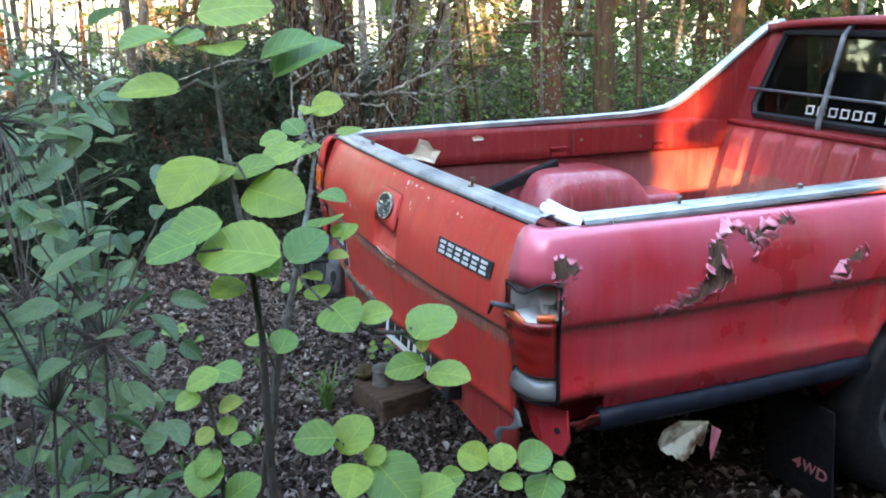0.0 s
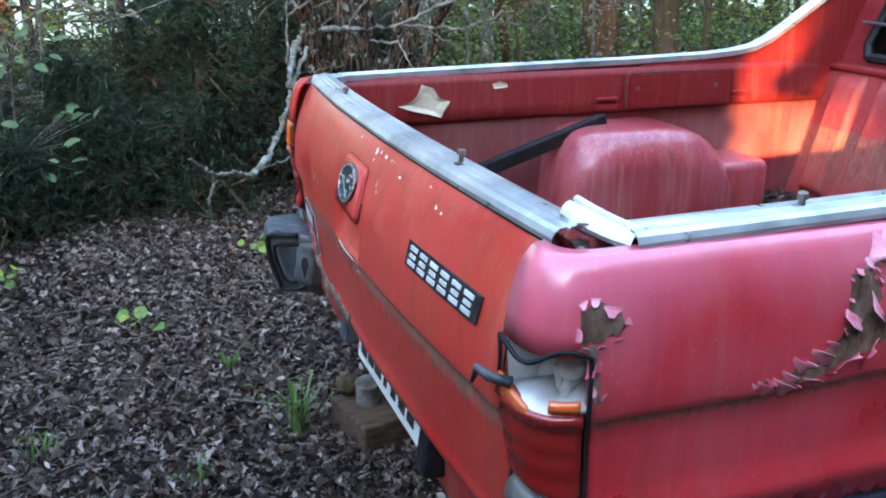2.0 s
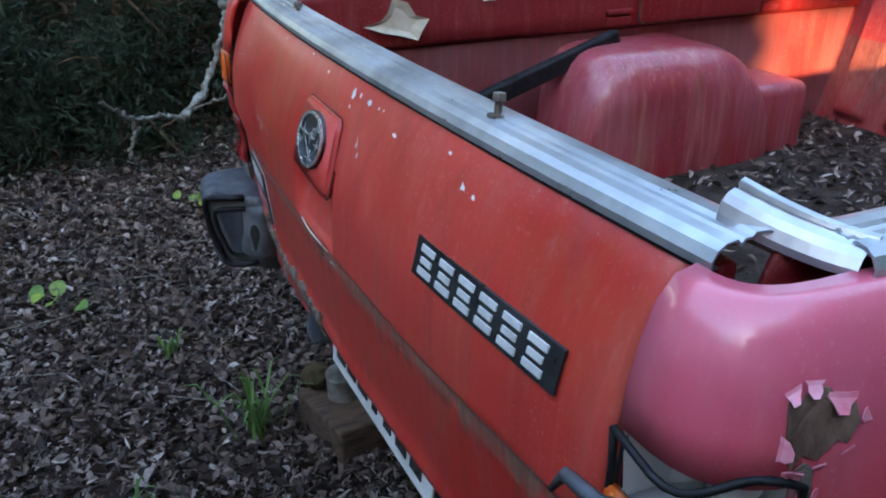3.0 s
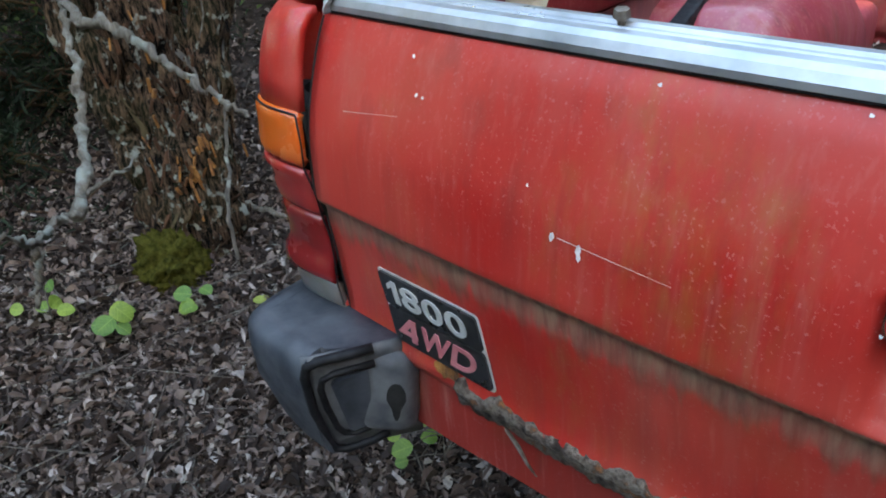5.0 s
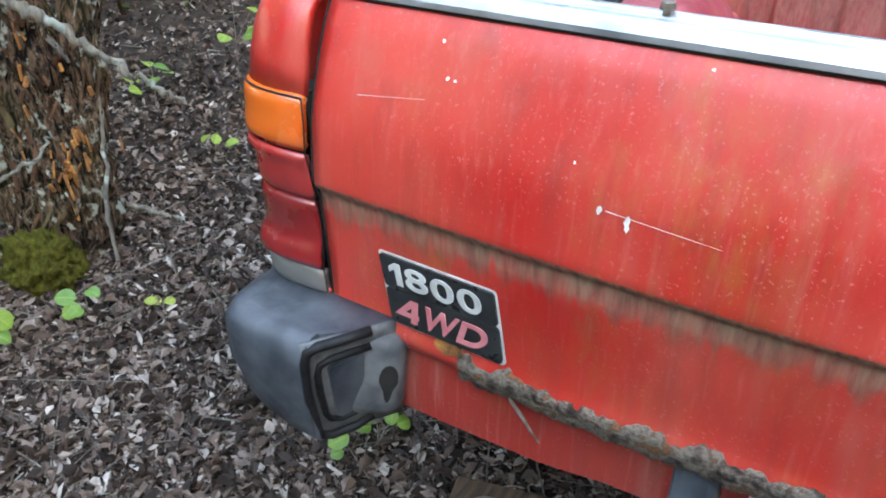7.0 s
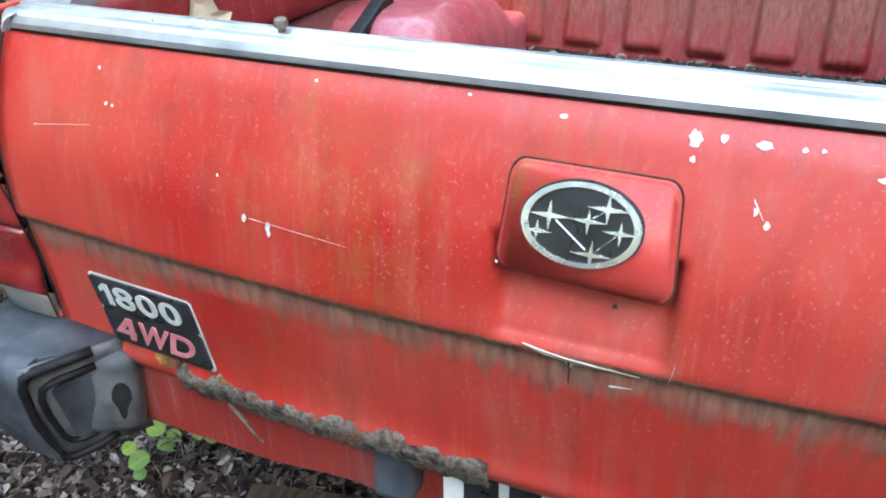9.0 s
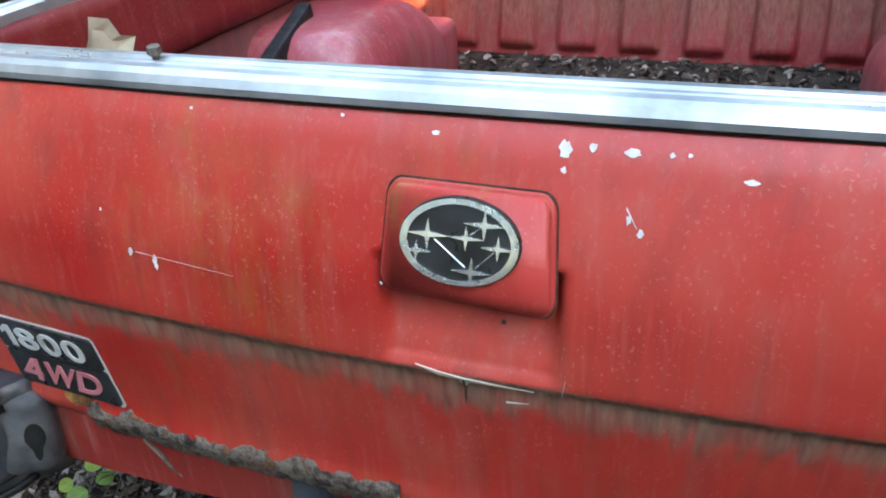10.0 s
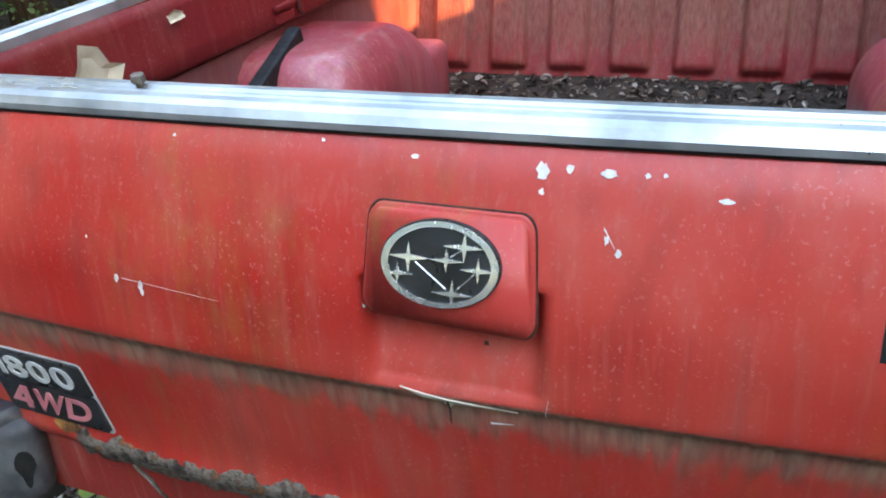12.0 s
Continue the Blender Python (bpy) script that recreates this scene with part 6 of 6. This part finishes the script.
sapling([(1.20, -0.98, 0.06), (1.42, -0.78, 0.70), (1.490, -0.724, 1.007), (1.499, -0.727, 1.088), (1.519, -0.731, 1.173), (1.537, -0.740, 1.245), (1.449, -0.739, 1.313), (1.443, -0.743, 1.377), (1.424, -0.746, 1.423)], 0.005,
        [(1.420, -0.720, 1.445, 0.033, 0.50), (1.450, -0.664, 1.402, 0.035, 0.35), (1.443, -0.680, 1.411, 0.026, 0.10), (1.436, -0.764, 1.421, 0.016, 0.40),
         (1.443, -0.736, 1.412, 0.022, 0.40), (1.438, -0.797, 1.418, 0.022, 0.30), (1.453, -0.799, 1.379, 0.025, 0.10), (1.472, -0.776, 1.305, 0.029, 0.50),
         (1.466, -0.751, 1.307, 0.017, 0.50), (1.460, -0.719, 1.309, 0.020, 0.15), (1.490, -0.709, 1.289, 0.029, 0.35), (1.526, -0.781, 1.274, 0.023, 0.30),
         (1.547, -0.801, 1.266, 0.019, 0.20), (1.548, -0.751, 1.260, 0.033, 0.60), (1.548, -0.733, 1.249, 0.017, 0.40), (1.541, -0.760, 1.229, 0.015, 0.15)],
        LEAF_NEAR, "young aspen with broad green leaves on a thin stem", 2, TWIG, (8,))
sapling([(1.558, -0.596, 1.149), (1.557, -0.601, 1.160), (1.556, -0.617, 1.174), (1.556, -0.645, 1.179), (1.555, -0.674, 1.197), (1.552, -0.699, 1.227)], 0.003,
        [(1.565, -0.645, 1.198, 0.014, 0.60), (1.565, -0.594, 1.185, 0.024, 0.45), (1.569, -0.620, 1.148, 0.018, 0.50), (1.569, -0.580, 1.134, 0.020, 0.15),
         (1.565, -0.675, 1.201, 0.021, 0.15), (1.567, -0.603, 1.165, 0.007, 0.60)],
        LEAF_NEAR, "drooping aspen twig with bright green leaves", 3, TWIG, (5,))
sapling([(1.22, -0.72, 0.06), (1.36, -0.62, 0.60), (1.350, -0.613, 0.959), (1.370, -0.599, 0.937), (1.390, -0.610, 0.900), (1.390, -0.608, 0.833)], 0.004,
        [(1.352, -0.647, 0.978, 0.024, 0.60), (1.350, -0.600, 0.971, 0.026, 0.60), (1.368, -0.581, 0.950, 0.014, 0.60), (1.390, -0.569, 0.926, 0.036, 0.60),
         (1.390, -0.616, 0.938, 0.025, 0.50), (1.400, -0.520, 0.905, 0.026, 0.30), (1.388, -0.493, 0.910, 0.015, 0.80)],
        LEAF_NEAR, "low aspen shoot with round bright green leaves", 4, TWIG, ())
sapling([(1.26, -0.60, 0.07), (1.33, -0.49, 0.55), (1.340, -0.329, 0.853), (1.341, -0.365, 0.858), (1.344, -0.408, 0.862), (1.350, -0.452, 0.847), (1.350, -0.475, 0.792)], 0.003,
        [(1.341, -0.442, 0.902, 0.021, 0.50), (1.341, -0.400, 0.893, 0.020, 0.40), (1.341, -0.351, 0.881, 0.025, 0.55), (1.350, -0.311, 0.854, 0.016, 0.30),
         (1.358, -0.345, 0.842, 0.028, 0.30), (1.355, -0.394, 0.862, 0.016, 0.10)],
        LEAF_NEAR, "low aspen shoot with a whorl of round leaves", 5, TWIG, ())
sapling([(1.30, -0.90, 0.07), (1.43, -0.78, 0.70), (1.450, -0.764, 0.976), (1.447, -0.764, 1.042), (1.443, -0.769, 1.083), (1.441, -0.771, 1.111)], 0.004,
        [(1.450, -0.754, 1.118, 0.017, 0.30), (1.451, -0.775, 1.115, 0.016, 0.30), (1.453, -0.790, 1.096, 0.012, 0.60), (1.453, -0.752, 1.085, 0.012, 0.20),
         (1.455, -0.756, 1.066, 0.010, 0.50), (1.456, -0.778, 1.060, 0.010, 0.70), (1.456, -0.745, 1.050, 0.010, 0.50), (1.458, -0.777, 1.033, 0.015, 0.40),
         (1.459, -0.781, 1.020, 0.020, 0.60), (1.460, -0.747, 0.999, 0.019, 0.60)],
        LEAF_NEAR, "small aspen shoot with yellowish leaves", 6, TWIG, (3, 5))


def shrub(x, y, height, count, spread, seed, size=0.045):
    rnd = random.Random(seed)
    z0 = ground_height(x, y)
    stem = [(x, y, z0), (x + 0.03, y + 0.02, z0 + 0.3 * height), (x + 0.02, y + 0.05, z0 + 0.65 * height), (x + 0.05, y + 0.03, z0 + height)]
    leaves = []
    for _ in range(count):
        f = rnd.uniform(0.2, 1.05)
        a = rnd.uniform(0, 6.28)
        d = spread * rnd.uniform(0.3, 1.0) * (1.2 - 0.7 * f)
        leaves.append((x + 0.03 + d * math.cos(a), y + 0.03 + d * math.sin(a), z0 + height * f, size * rnd.uniform(0.6, 1.2)))
    sapling(stem, 0.0045, leaves, LEAF_SHRUB, "shrub with dull blue-green leaves beside the track", seed, TWIG, (), "shrub")


shrub(0.80, -0.90, 1.30, 90, 0.26, 31, 0.032)
shrub(0.92, -0.98, 1.22, 80, 0.26, 38, 0.030)
shrub(0.45, -0.93, 1.15, 80, 0.30, 32, 0.034)
shrub(0.62, -1.02, 1.35, 80, 0.30, 33, 0.032)
shrub(0.10, -1.10, 0.95, 80, 0.34, 34, 0.036)
shrub(-0.9, -1.45, 1.0, 70, 0.38, 35, 0.036)
shrub(-1.7, -1.35, 1.1, 70, 0.42, 36, 0.038)
shrub(-2.6, -1.0, 1.2, 70, 0.44, 37, 0.038)


def seedling(x, y, count, spread, height, size, seed, mat=None):
    rnd = random.Random(seed)
    z0 = ground_height(x, y)
    leaves = [(x + rnd.uniform(-spread, spread), y + rnd.uniform(-spread, spread), z0 + height * rnd.uniform(0.5, 1.1), size * rnd.uniform(0.7, 1.2)) for _ in range(count)]
    sapling([(x, y, z0), (x + 0.005, y, z0 + 0.5 * height), (x, y + 0.005, z0 + height)], 0.003, leaves, mat or LEAF_NEAR, "small green seedling among dead leaves", seed, TWIG, (), "seedling")


seedling(-1.80, 0.072, 6, 0.06, 0.09, 0.026, 41)
seedling(-1.725, 0.266, 4, 0.04, 0.08, 0.026, 42)
seedling(-1.594, 0.386, 4, 0.035, 0.05, 0.014, 43, LEAF_YELLOW)
seedling(-0.86, 0.26, 9, 0.08, 0.10, 0.020, 44)
seedling(-1.98, -0.02, 5, 0.06, 0.10, 0.024, 45)
seedling(-1.42, -0.52, 5, 0.07, 0.09, 0.022, 46)
seedling(-1.86, -0.97, 7, 0.10, 0.12, 0.024, 47)
seedling(-2.10, 1.13, 3, 0.05, 0.10, 0.024, 48)
seedling(-2.62, 1.36, 8, 0.10, 0.16, 0.026, 49)
seedling(-2.35, 1.55, 9, 0.12, 0.50, 0.026, 50)


def grass_tuft(x, y, count, height, seed):
    rnd = random.Random(seed)
    z0 = ground_height(x, y)
    t = new("grass_tuft")
    tagged(t, "small tuft of green grass among dead leaves", "grass", "grass tufts")
    for _ in range(count):
        a = rnd.uniform(0, 6.28)
        ln = height * rnd.uniform(0.6, 1.2)
        d = Vector((math.cos(a), math.sin(a), 0)) * ln * rnd.uniform(0.2, 0.7)
        w = Vector((-math.sin(a), math.cos(a), 0)) * 0.004
        p = Vector((x + rnd.gauss(0, 0.015), y + rnd.gauss(0, 0.015), z0))
        pts = [p, p + d * 0.35 + Vector((0, 0, ln * 0.55)), p + d * 0.75 + Vector((0, 0, ln * 0.85)), p + d * 1.1 + Vector((0, 0, ln * 0.8))]
        bm = bmesh.new()
        grid_mesh(bm, [[q - w * s, q + w * s] for q, s in zip(pts, (0.8, 1.0, 0.7, 0.1))])
        part("blade", bm, GRASS, t)


grass_tuft(-0.58, -0.10, 26, 0.17, 51)
grass_tuft(-0.43, -0.40, 12, 0.10, 52)
grass_tuft(-0.30, -0.62, 10, 0.09, 53)
grass_tuft(-1.05, -0.25, 10, 0.09, 54)
grass_tuft(-0.70, -0.80, 12, 0.10, 55)


# ---- things on the ground under the gate ----
def junk():
    z0 = ground_height(-0.5, 0.15)
    bm = bmesh.new()
    box(bm, (0.22, 0.22, 0.10), (-0.515, 0.13, z0 + 0.05), pose(0, 0, 0, 0, 0, 12), 0.008)
    tagged(part("wooden_block", bm, WOOD), "weathered brown wooden block on the ground", "wooden block")
    bm = bmesh.new()
    n = 28
    prof = [(0.0, 0.0), (0.045, 0.0), (0.048, 0.004), (0.046, 0.012), (0.046, 0.10), (0.048, 0.108), (0.044, 0.112), (0.040, 0.108), (0.0, 0.107)]
    grid_mesh(bm, [[(r * math.cos(2 * math.pi * k / n), r * math.sin(2 * math.pi * k / n), h) for r, h in prof] for k in range(n + 1)])
    bmesh.ops.transform(bm, matrix=Matrix.Translation((-0.535, 0.10, z0 + 0.10)) @ pose(0, 0, 0, 4, 6, 0) @ Matrix.Diagonal((0.8, 0.8, 0.62, 1)), verts=bm.verts)
    tagged(part("tin_can", bm, CAN, smooth=True), "dented pale tin can on a wooden block", "tin can")
    bm = bmesh.new()
    bmesh.ops.create_icosphere(bm, subdivisions=3, radius=1.0)
    for v in bm.verts:
        k = 1 + 0.2 * noise.noise(v.co * 2)
        v.co = Vector((-0.595 + 0.036 * v.co.x * k, 0.055 + 0.036 * v.co.y * k, z0 + 0.132 + 0.034 * v.co.z * k))
    tagged(part("stone", bm, BARK, smooth=True), "dark round stone lying on the wooden block", "stone")


junk()


# ---- marks on the paint ----
def chips():
    rnd = random.Random(8)
    for x, z, w, h in ((-0.348, 0.859, 0.010, 0.009), (-0.3175, 0.853, 0.008, 0.014), (-0.560, 0.973, 0.006, 0.005), (-0.546, 0.940, 0.006, 0.005), (-0.536, 0.939, 0.005, 0.005),
                       (-0.382, 0.892, 0.004, 0.004), (-0.270, 0.987, 0.005, 0.004), (-0.106, 0.991, 0.005, 0.004), (-0.015, 0.984, 0.010, 0.006), (0.099, 0.980, 0.014, 0.016),
                       (0.121, 0.983, 0.009, 0.008), (0.154, 0.981, 0.019, 0.007), (0.184, 0.981, 0.006, 0.005), (0.198, 0.982, 0.005, 0.004), (0.156, 0.936, 0.006, 0.010), (0.166, 0.927, 0.008, 0.008),
                       (0.37, 0.981, 0.010, 0.006), (0.099, 0.966, 0.007, 0.006), (-0.060, 0.866, 0.004, 0.004), (0.41, 0.963, 0.022, 0.009), (0.436, 0.961, 0.010, 0.007), (0.246, 0.968, 0.014, 0.005)):
        flake_on_gate(ragged(x, z, w * 0.72, h * 0.72, rnd.randint(0, 999), 13, 0.38), WHITE_CHIP)
    # scratches
    for a, b, w in (((-0.342, 0.859), (-0.222, 0.853), 0.00032), ((-0.665, 0.905), (-0.57, 0.916), 0.00028), ((0.108, 0.788), (0.113, 0.815), 0.0022), ((0.054, 0.766), (0.076, 0.769), 0.0016), ((0.153, 0.944), (0.163, 0.930), 0.0011)):
        n = 8
        bm = bmesh.new()
        rows = []
        for k in range(n + 1):
            x, z = a[0] + (b[0] - a[0]) * k / n, a[1] + (b[1] - a[1]) * k / n
            s = w * (1 - 0.7 * k / n)
            rows.append([gate_place(x, z - s, 0.0009), gate_place(x, z + s, 0.0009)])
        grid_mesh(bm, rows, flip=True)
        part("scratch", bm, WHITE_CHIP, gate)
    # split in the filler at the crease below the handle
    bm = bmesh.new()
    outline_slab(bm, [(-0.030, 0.807), (-0.008, 0.803), (0.016, 0.799), (0.042, 0.796), (0.082, 0.789), (0.047, 0.789), (0.020, 0.788), (0.015, 0.781), (0.010, 0.791), (-0.008, 0.798)], 0.002, lambda x, z, o: gate_place(x, z, o + 0.001))
    part("filler_split", bm, CREAM, gate, "cream split in the filler")
    for pts in ([(0.013, 0.793), (0.0155, 0.793), (0.0155, 0.778), (0.015, 0.763), (0.014, 0.753), (0.013, 0.763), (0.013, 0.778)], ragged(0.050, 0.840, 0.006, 0.006, 3, 8, 0.4), ragged(0.041, 0.828, 0.006, 0.005, 5, 8, 0.4), ragged(0.046, 0.824, 0.004, 0.005, 6, 8, 0.4)):
        bm = bmesh.new()
        inset = 0.024 if pts[0][1] > 0.8 else 0.0
        outline_slab(bm, pts, 0.0012, lambda x, z, o: gate_place(x, z, o + 0.0008 - inset))
        part("dark_crack", bm, GRIME, gate)
    # rust and filler along the lower edge
    for x0, x1 in ((-0.520, -0.445), (-0.447, -0.36), (-0.362, -0.27), (-0.272, -0.18), (-0.182, -0.075)):
        bm = bmesh.new()
        rows = []
        n = 40
        for q in range(n + 1):
            x = x0 + (x1 - x0) * q / n
            lump = noise.noise(Vector((x * 28, 0.0, 4.0)))
            fine = noise.noise(Vector((x * 90, 2.0, 4.0)))
            top = 0.617 + 0.011 * lump + 0.006 * fine
            low = 0.575 + 0.006 * noise.noise(Vector((x * 40, 7.0, 1.0))) + 0.003 * fine
            row = []
            for f, o in ((0.0, -0.003), (0.05, 0.002), (0.3, 0.0035), (0.6, 0.005), (0.85, 0.004), (1.0, -0.010)):
                z = top + (low - top) * f
                o += 0.0035 * noise.noise(Vector((x * 75, z * 75, 3.0))) + 0.002 * noise.noise(Vector((x * 190, z * 190, 8.0)))
                row.append(gate_place(x, max(z, 0.592), o) + Vector((0, 0, min(0.0, z - 0.592))))
            rows.append(row)
        grid_mesh(bm, rows)
        thicken(bm, 0.003)
        bmesh.ops.recalc_face_normals(bm, faces=list(bm.faces))
        part("rust_edge", bm, RUST_MIX, gate, "rusted lower edge with grey filler", True)


def flake_on_gate(outline, mat):
    bm = bmesh.new()
    bm.faces.new([bm.verts.new(gate_place(x, z, 0.0012)) for x, z in outline])
    bmesh.ops.recalc_face_normals(bm, faces=list(bm.faces))
    part("paint_chip", bm, mat, gate)


chips()


def flank_peels():
    def skin(y, z, o):
        return side_place(1, 1.085 * y + 0.006, z, o)
    spots = ([(0.229, 0.829), (0.262, 0.834), (0.285, 0.846), (0.312, 0.850), (0.330, 0.872), (0.352, 0.886), (0.350, 0.925), (0.356, 0.958), (0.376, 0.966), (0.390, 0.955), (0.394, 0.912), (0.412, 0.892), (0.410, 0.868), (0.372, 0.850), (0.335, 0.838), (0.300, 0.824), (0.262, 0.819)],
             [(0.384, 0.972), (0.398, 0.994), (0.425, 0.996), (0.452, 0.984), (0.470, 0.960), (0.476, 0.930), (0.466, 0.934), (0.452, 0.962), (0.430, 0.982), (0.402, 0.982)],
             [(0.466, 0.945), (0.482, 0.978), (0.515, 0.990), (0.545, 0.998), (0.575, 0.999), (0.572, 0.988), (0.530, 0.976), (0.498, 0.955)],
             [(0.70, 0.838), (0.712, 0.872), (0.735, 0.870), (0.745, 0.848), (0.725, 0.828)],
             [(0.745, 0.875), (0.765, 0.905), (0.79, 0.898), (0.78, 0.872)])
    for k, pts in enumerate(spots):
        bm = bmesh.new()
        fine = []
        rnd = random.Random(60 + k)
        for (ay, az), (by, bz) in zip(pts, pts[1:] + pts[:1]):
            for f in (0.0, 0.33, 0.66):
                fine.append((ay + (by - ay) * f + rnd.gauss(0, 0.0025), az + (bz - az) * f + rnd.gauss(0, 0.0025)))
        outline_slab(bm, fine, 0.0012, lambda y, z, o: skin(y, z, o + 0.0006))
        part("bare_metal_patch", bm, RUST, truck, "rust-brown bare patch where paint has peeled")
        # curled flakes along the rim
        for q in range(0, len(fine), 2):
            y, z = fine[q]
            cy, cz = sum(p[0] for p in fine) / len(fine), sum(p[1] for p in fine) / len(fine)
            d = Vector((y - cy, z - cz))
            if d.length < 1e-4:
                continue
            d.normalize()
            s = rnd.choice((0.005, 0.008, 0.011, 0.015, 0.020))
            t = Vector((-d.y, d.x))
            bm = bmesh.new()
            rows = []
            for i in range(4):
                f = i / 3
                w = s * (1.0 - 0.72 * f ** 1.5) * (1 + 0.3 * math.sin(q * 3 + i * 2))
                c = Vector((y, z)) + d * (0.007 - s * 0.75 * f)
                rows.append([skin(c.x + t.x * e * w, c.y + t.y * e * w, 0.0015 + 0.010 * f * f * (s / 0.012) * (1 + 0.4 * e * math.sin(q))) for e in (-1, -0.5, 0, 0.5, 1)])
            grid_mesh(bm, rows)
            thicken(bm, 0.0008)
            part("paint_curl", bm, PEEL, truck, smooth=True)
    # corner patch above the lamp
    bm = bmesh.new()
    outline_slab(bm, [(u, z) for u, z in ((0.70, 0.962), (0.74, 0.957), (0.79, 0.968), (0.86, 0.966), (0.90, 0.955), (0.94, 0.958), (0.96, 0.938), (0.93, 0.924), (0.90, 0.930), (0.84, 0.918), (0.78, 0.924), (0.74, 0.913), (0.71, 0.930))], 0.0012, lambda u, z, o: corner_place(1, u, z, 0.0008 + o))
    part("bare_metal_patch", bm, RUST, truck, "rust-brown bare patch where paint has peeled")
    bm = bmesh.new()
    outline_slab(bm, [(u, z) for u, z in ((0.76, 0.914), (0.80, 0.918), (0.83, 0.912), (0.84, 0.885), (0.86, 0.850), (0.83, 0.838), (0.82, 0.862), (0.80, 0.888), (0.77, 0.902))], 0.0012, lambda u, z, o: corner_place(1, u, z, 0.0008 + o))
    part("bare_metal_patch", bm, RUST_GREY, truck, "grey-brown bare streak where paint has peeled")
    rnd = random.Random(77)
    for u, z, du, dz in ((0.70, 0.93, -1, 0.1), (0.72, 0.965, -0.4, 1), (0.80, 0.968, 0.1, 1), (0.90, 0.957, 0.3, 1), (0.96, 0.94, 1, 0.2), (0.93, 0.922, 0.5, -1), (0.85, 0.916, 0.1, -1), (0.75, 0.912, -0.3, -1), (0.84, 0.89, 1, 0), (0.87, 0.85, 1, -0.4), (0.79, 0.885, -1, 0.2), (0.81, 0.86, -1, 0.2)):
        d = Vector((du, dz)).normalized()
        t = Vector((-d.y, d.x))
        bm = bmesh.new()
        sz = rnd.uniform(0.004, 0.011)
        rows = []
        for i in range(4):
            f = i / 3
            w = sz * (1.0 - 0.65 * f ** 1.5) * rnd.uniform(0.8, 1.2)
            rows.append([corner_place(1, u + (d.x * (0.004 - sz * f) + t.x * e * w) / 0.2, z + d.y * (0.004 - sz * f) + t.y * e * w, 0.0018 + 0.8 * sz * f * f) for e in (-1, -0.3, 0.4, 1)])
        grid_mesh(bm, rows)
        thicken(bm, 0.0008)
        part("paint_curl", bm, PEEL, truck)
    # loose sheet hanging below the sill, rag of plastic at the corner
    bm = bmesh.new()
    outline_slab(bm, [(0.25, 0.55), (0.30, 0.565), (0.384, 0.545), (0.386, 0.473), (0.372, 0.466), (0.362, 0.474), (0.348, 0.458), (0.336, 0.452), (0.328, 0.440), (0.314, 0.436), (0.306, 0.447), (0.296, 0.449), (0.288, 0.463), (0.272, 0.466), (0.26, 0.478), (0.255, 0.5)], 0.002, lambda y, z, o: Vector((0.79 + o + 0.01 * math.sin(z * 60), y + 0.065, 0.515 + 0.85 * (z - 0.55))))
    part("hanging_sheet", bm, LINER, truck, "cream and rusty loose sheet below the sill")
    bm = bmesh.new()
    outline_slab(bm, [(0.40, 0.53), (0.431, 0.51), (0.42, 0.47), (0.408, 0.434), (0.40, 0.47)], 0.002, lambda y, z, o: Vector((0.795 + o, y + 0.065, z - 0.035)))
    part("hanging_sheet", bm, PEEL, truck, "torn strip hanging below the sill")
    bm = bmesh.new()
    rows = [[(0.72 + 0.03 * math.sin(k * 1.3) - 0.008 * k + e * (0.012 + 0.006 * math.sin(k * 2)), -0.03 - 0.004 * k, 0.60 - 0.022 * k) for e in (-1, 0, 1)] for k in range(6)]
    grid_mesh(bm, rows)
    thicken(bm, 0.002)
    part("torn_liner", bm, BUMPER_IN, truck, "torn grey strip at the open corner", True)
    # orange rust where the rusted edge begins
    bm = bmesh.new()
    outline_slab(bm, ragged(-0.535, 0.622, 0.046, 0.022, 9, 18, 0.3), 0.0012, lambda x, z, o: gate_place(x, z, o + 0.0006))
    part("rust_spot", bm, ORANGE_WOOD, truck, "orange rust spot")
    # strip of torn metal under the rusted gate edge
    bm = bmesh.new()
    tube(bm, [(-0.452, -0.030, 0.560), (-0.445, -0.036, 0.545), (-0.430, -0.034, 0.525), (-0.412, -0.038, 0.508), (-0.402, -0.034, 0.492)], [0.0035, 0.0025, 0.003, 0.002, 0.001], 6, 0.5)
    part("torn_strip", bm, STEEL, truck, "rusty strip of torn metal hanging under the gate")
    # lower corner bracket with a hole
    bm = bmesh.new()
    outline_slab(bm, [(0.66, 0.60), (0.79, 0.61), (0.80, 0.54), (0.785, 0.50), (0.76, 0.497), (0.70, 0.52)], 0.006, lambda x, z, o: Vector((x, 0.06 + 0.3 * (x - 0.79) - o, z)))
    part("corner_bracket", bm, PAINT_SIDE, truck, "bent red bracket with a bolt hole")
    bm = bmesh.new()
    outline_slab(bm, [(0.770 + 0.008 * math.cos(radians(36 * k)), 0.555 + 0.008 * math.sin(radians(36 * k))) for k in range(10)], 0.002, lambda x, z, o: Vector((x, 0.053 + 0.3 * (x - 0.79) - o, z)))
    part("bracket_hole", bm, DARK, truck)


flank_peels()
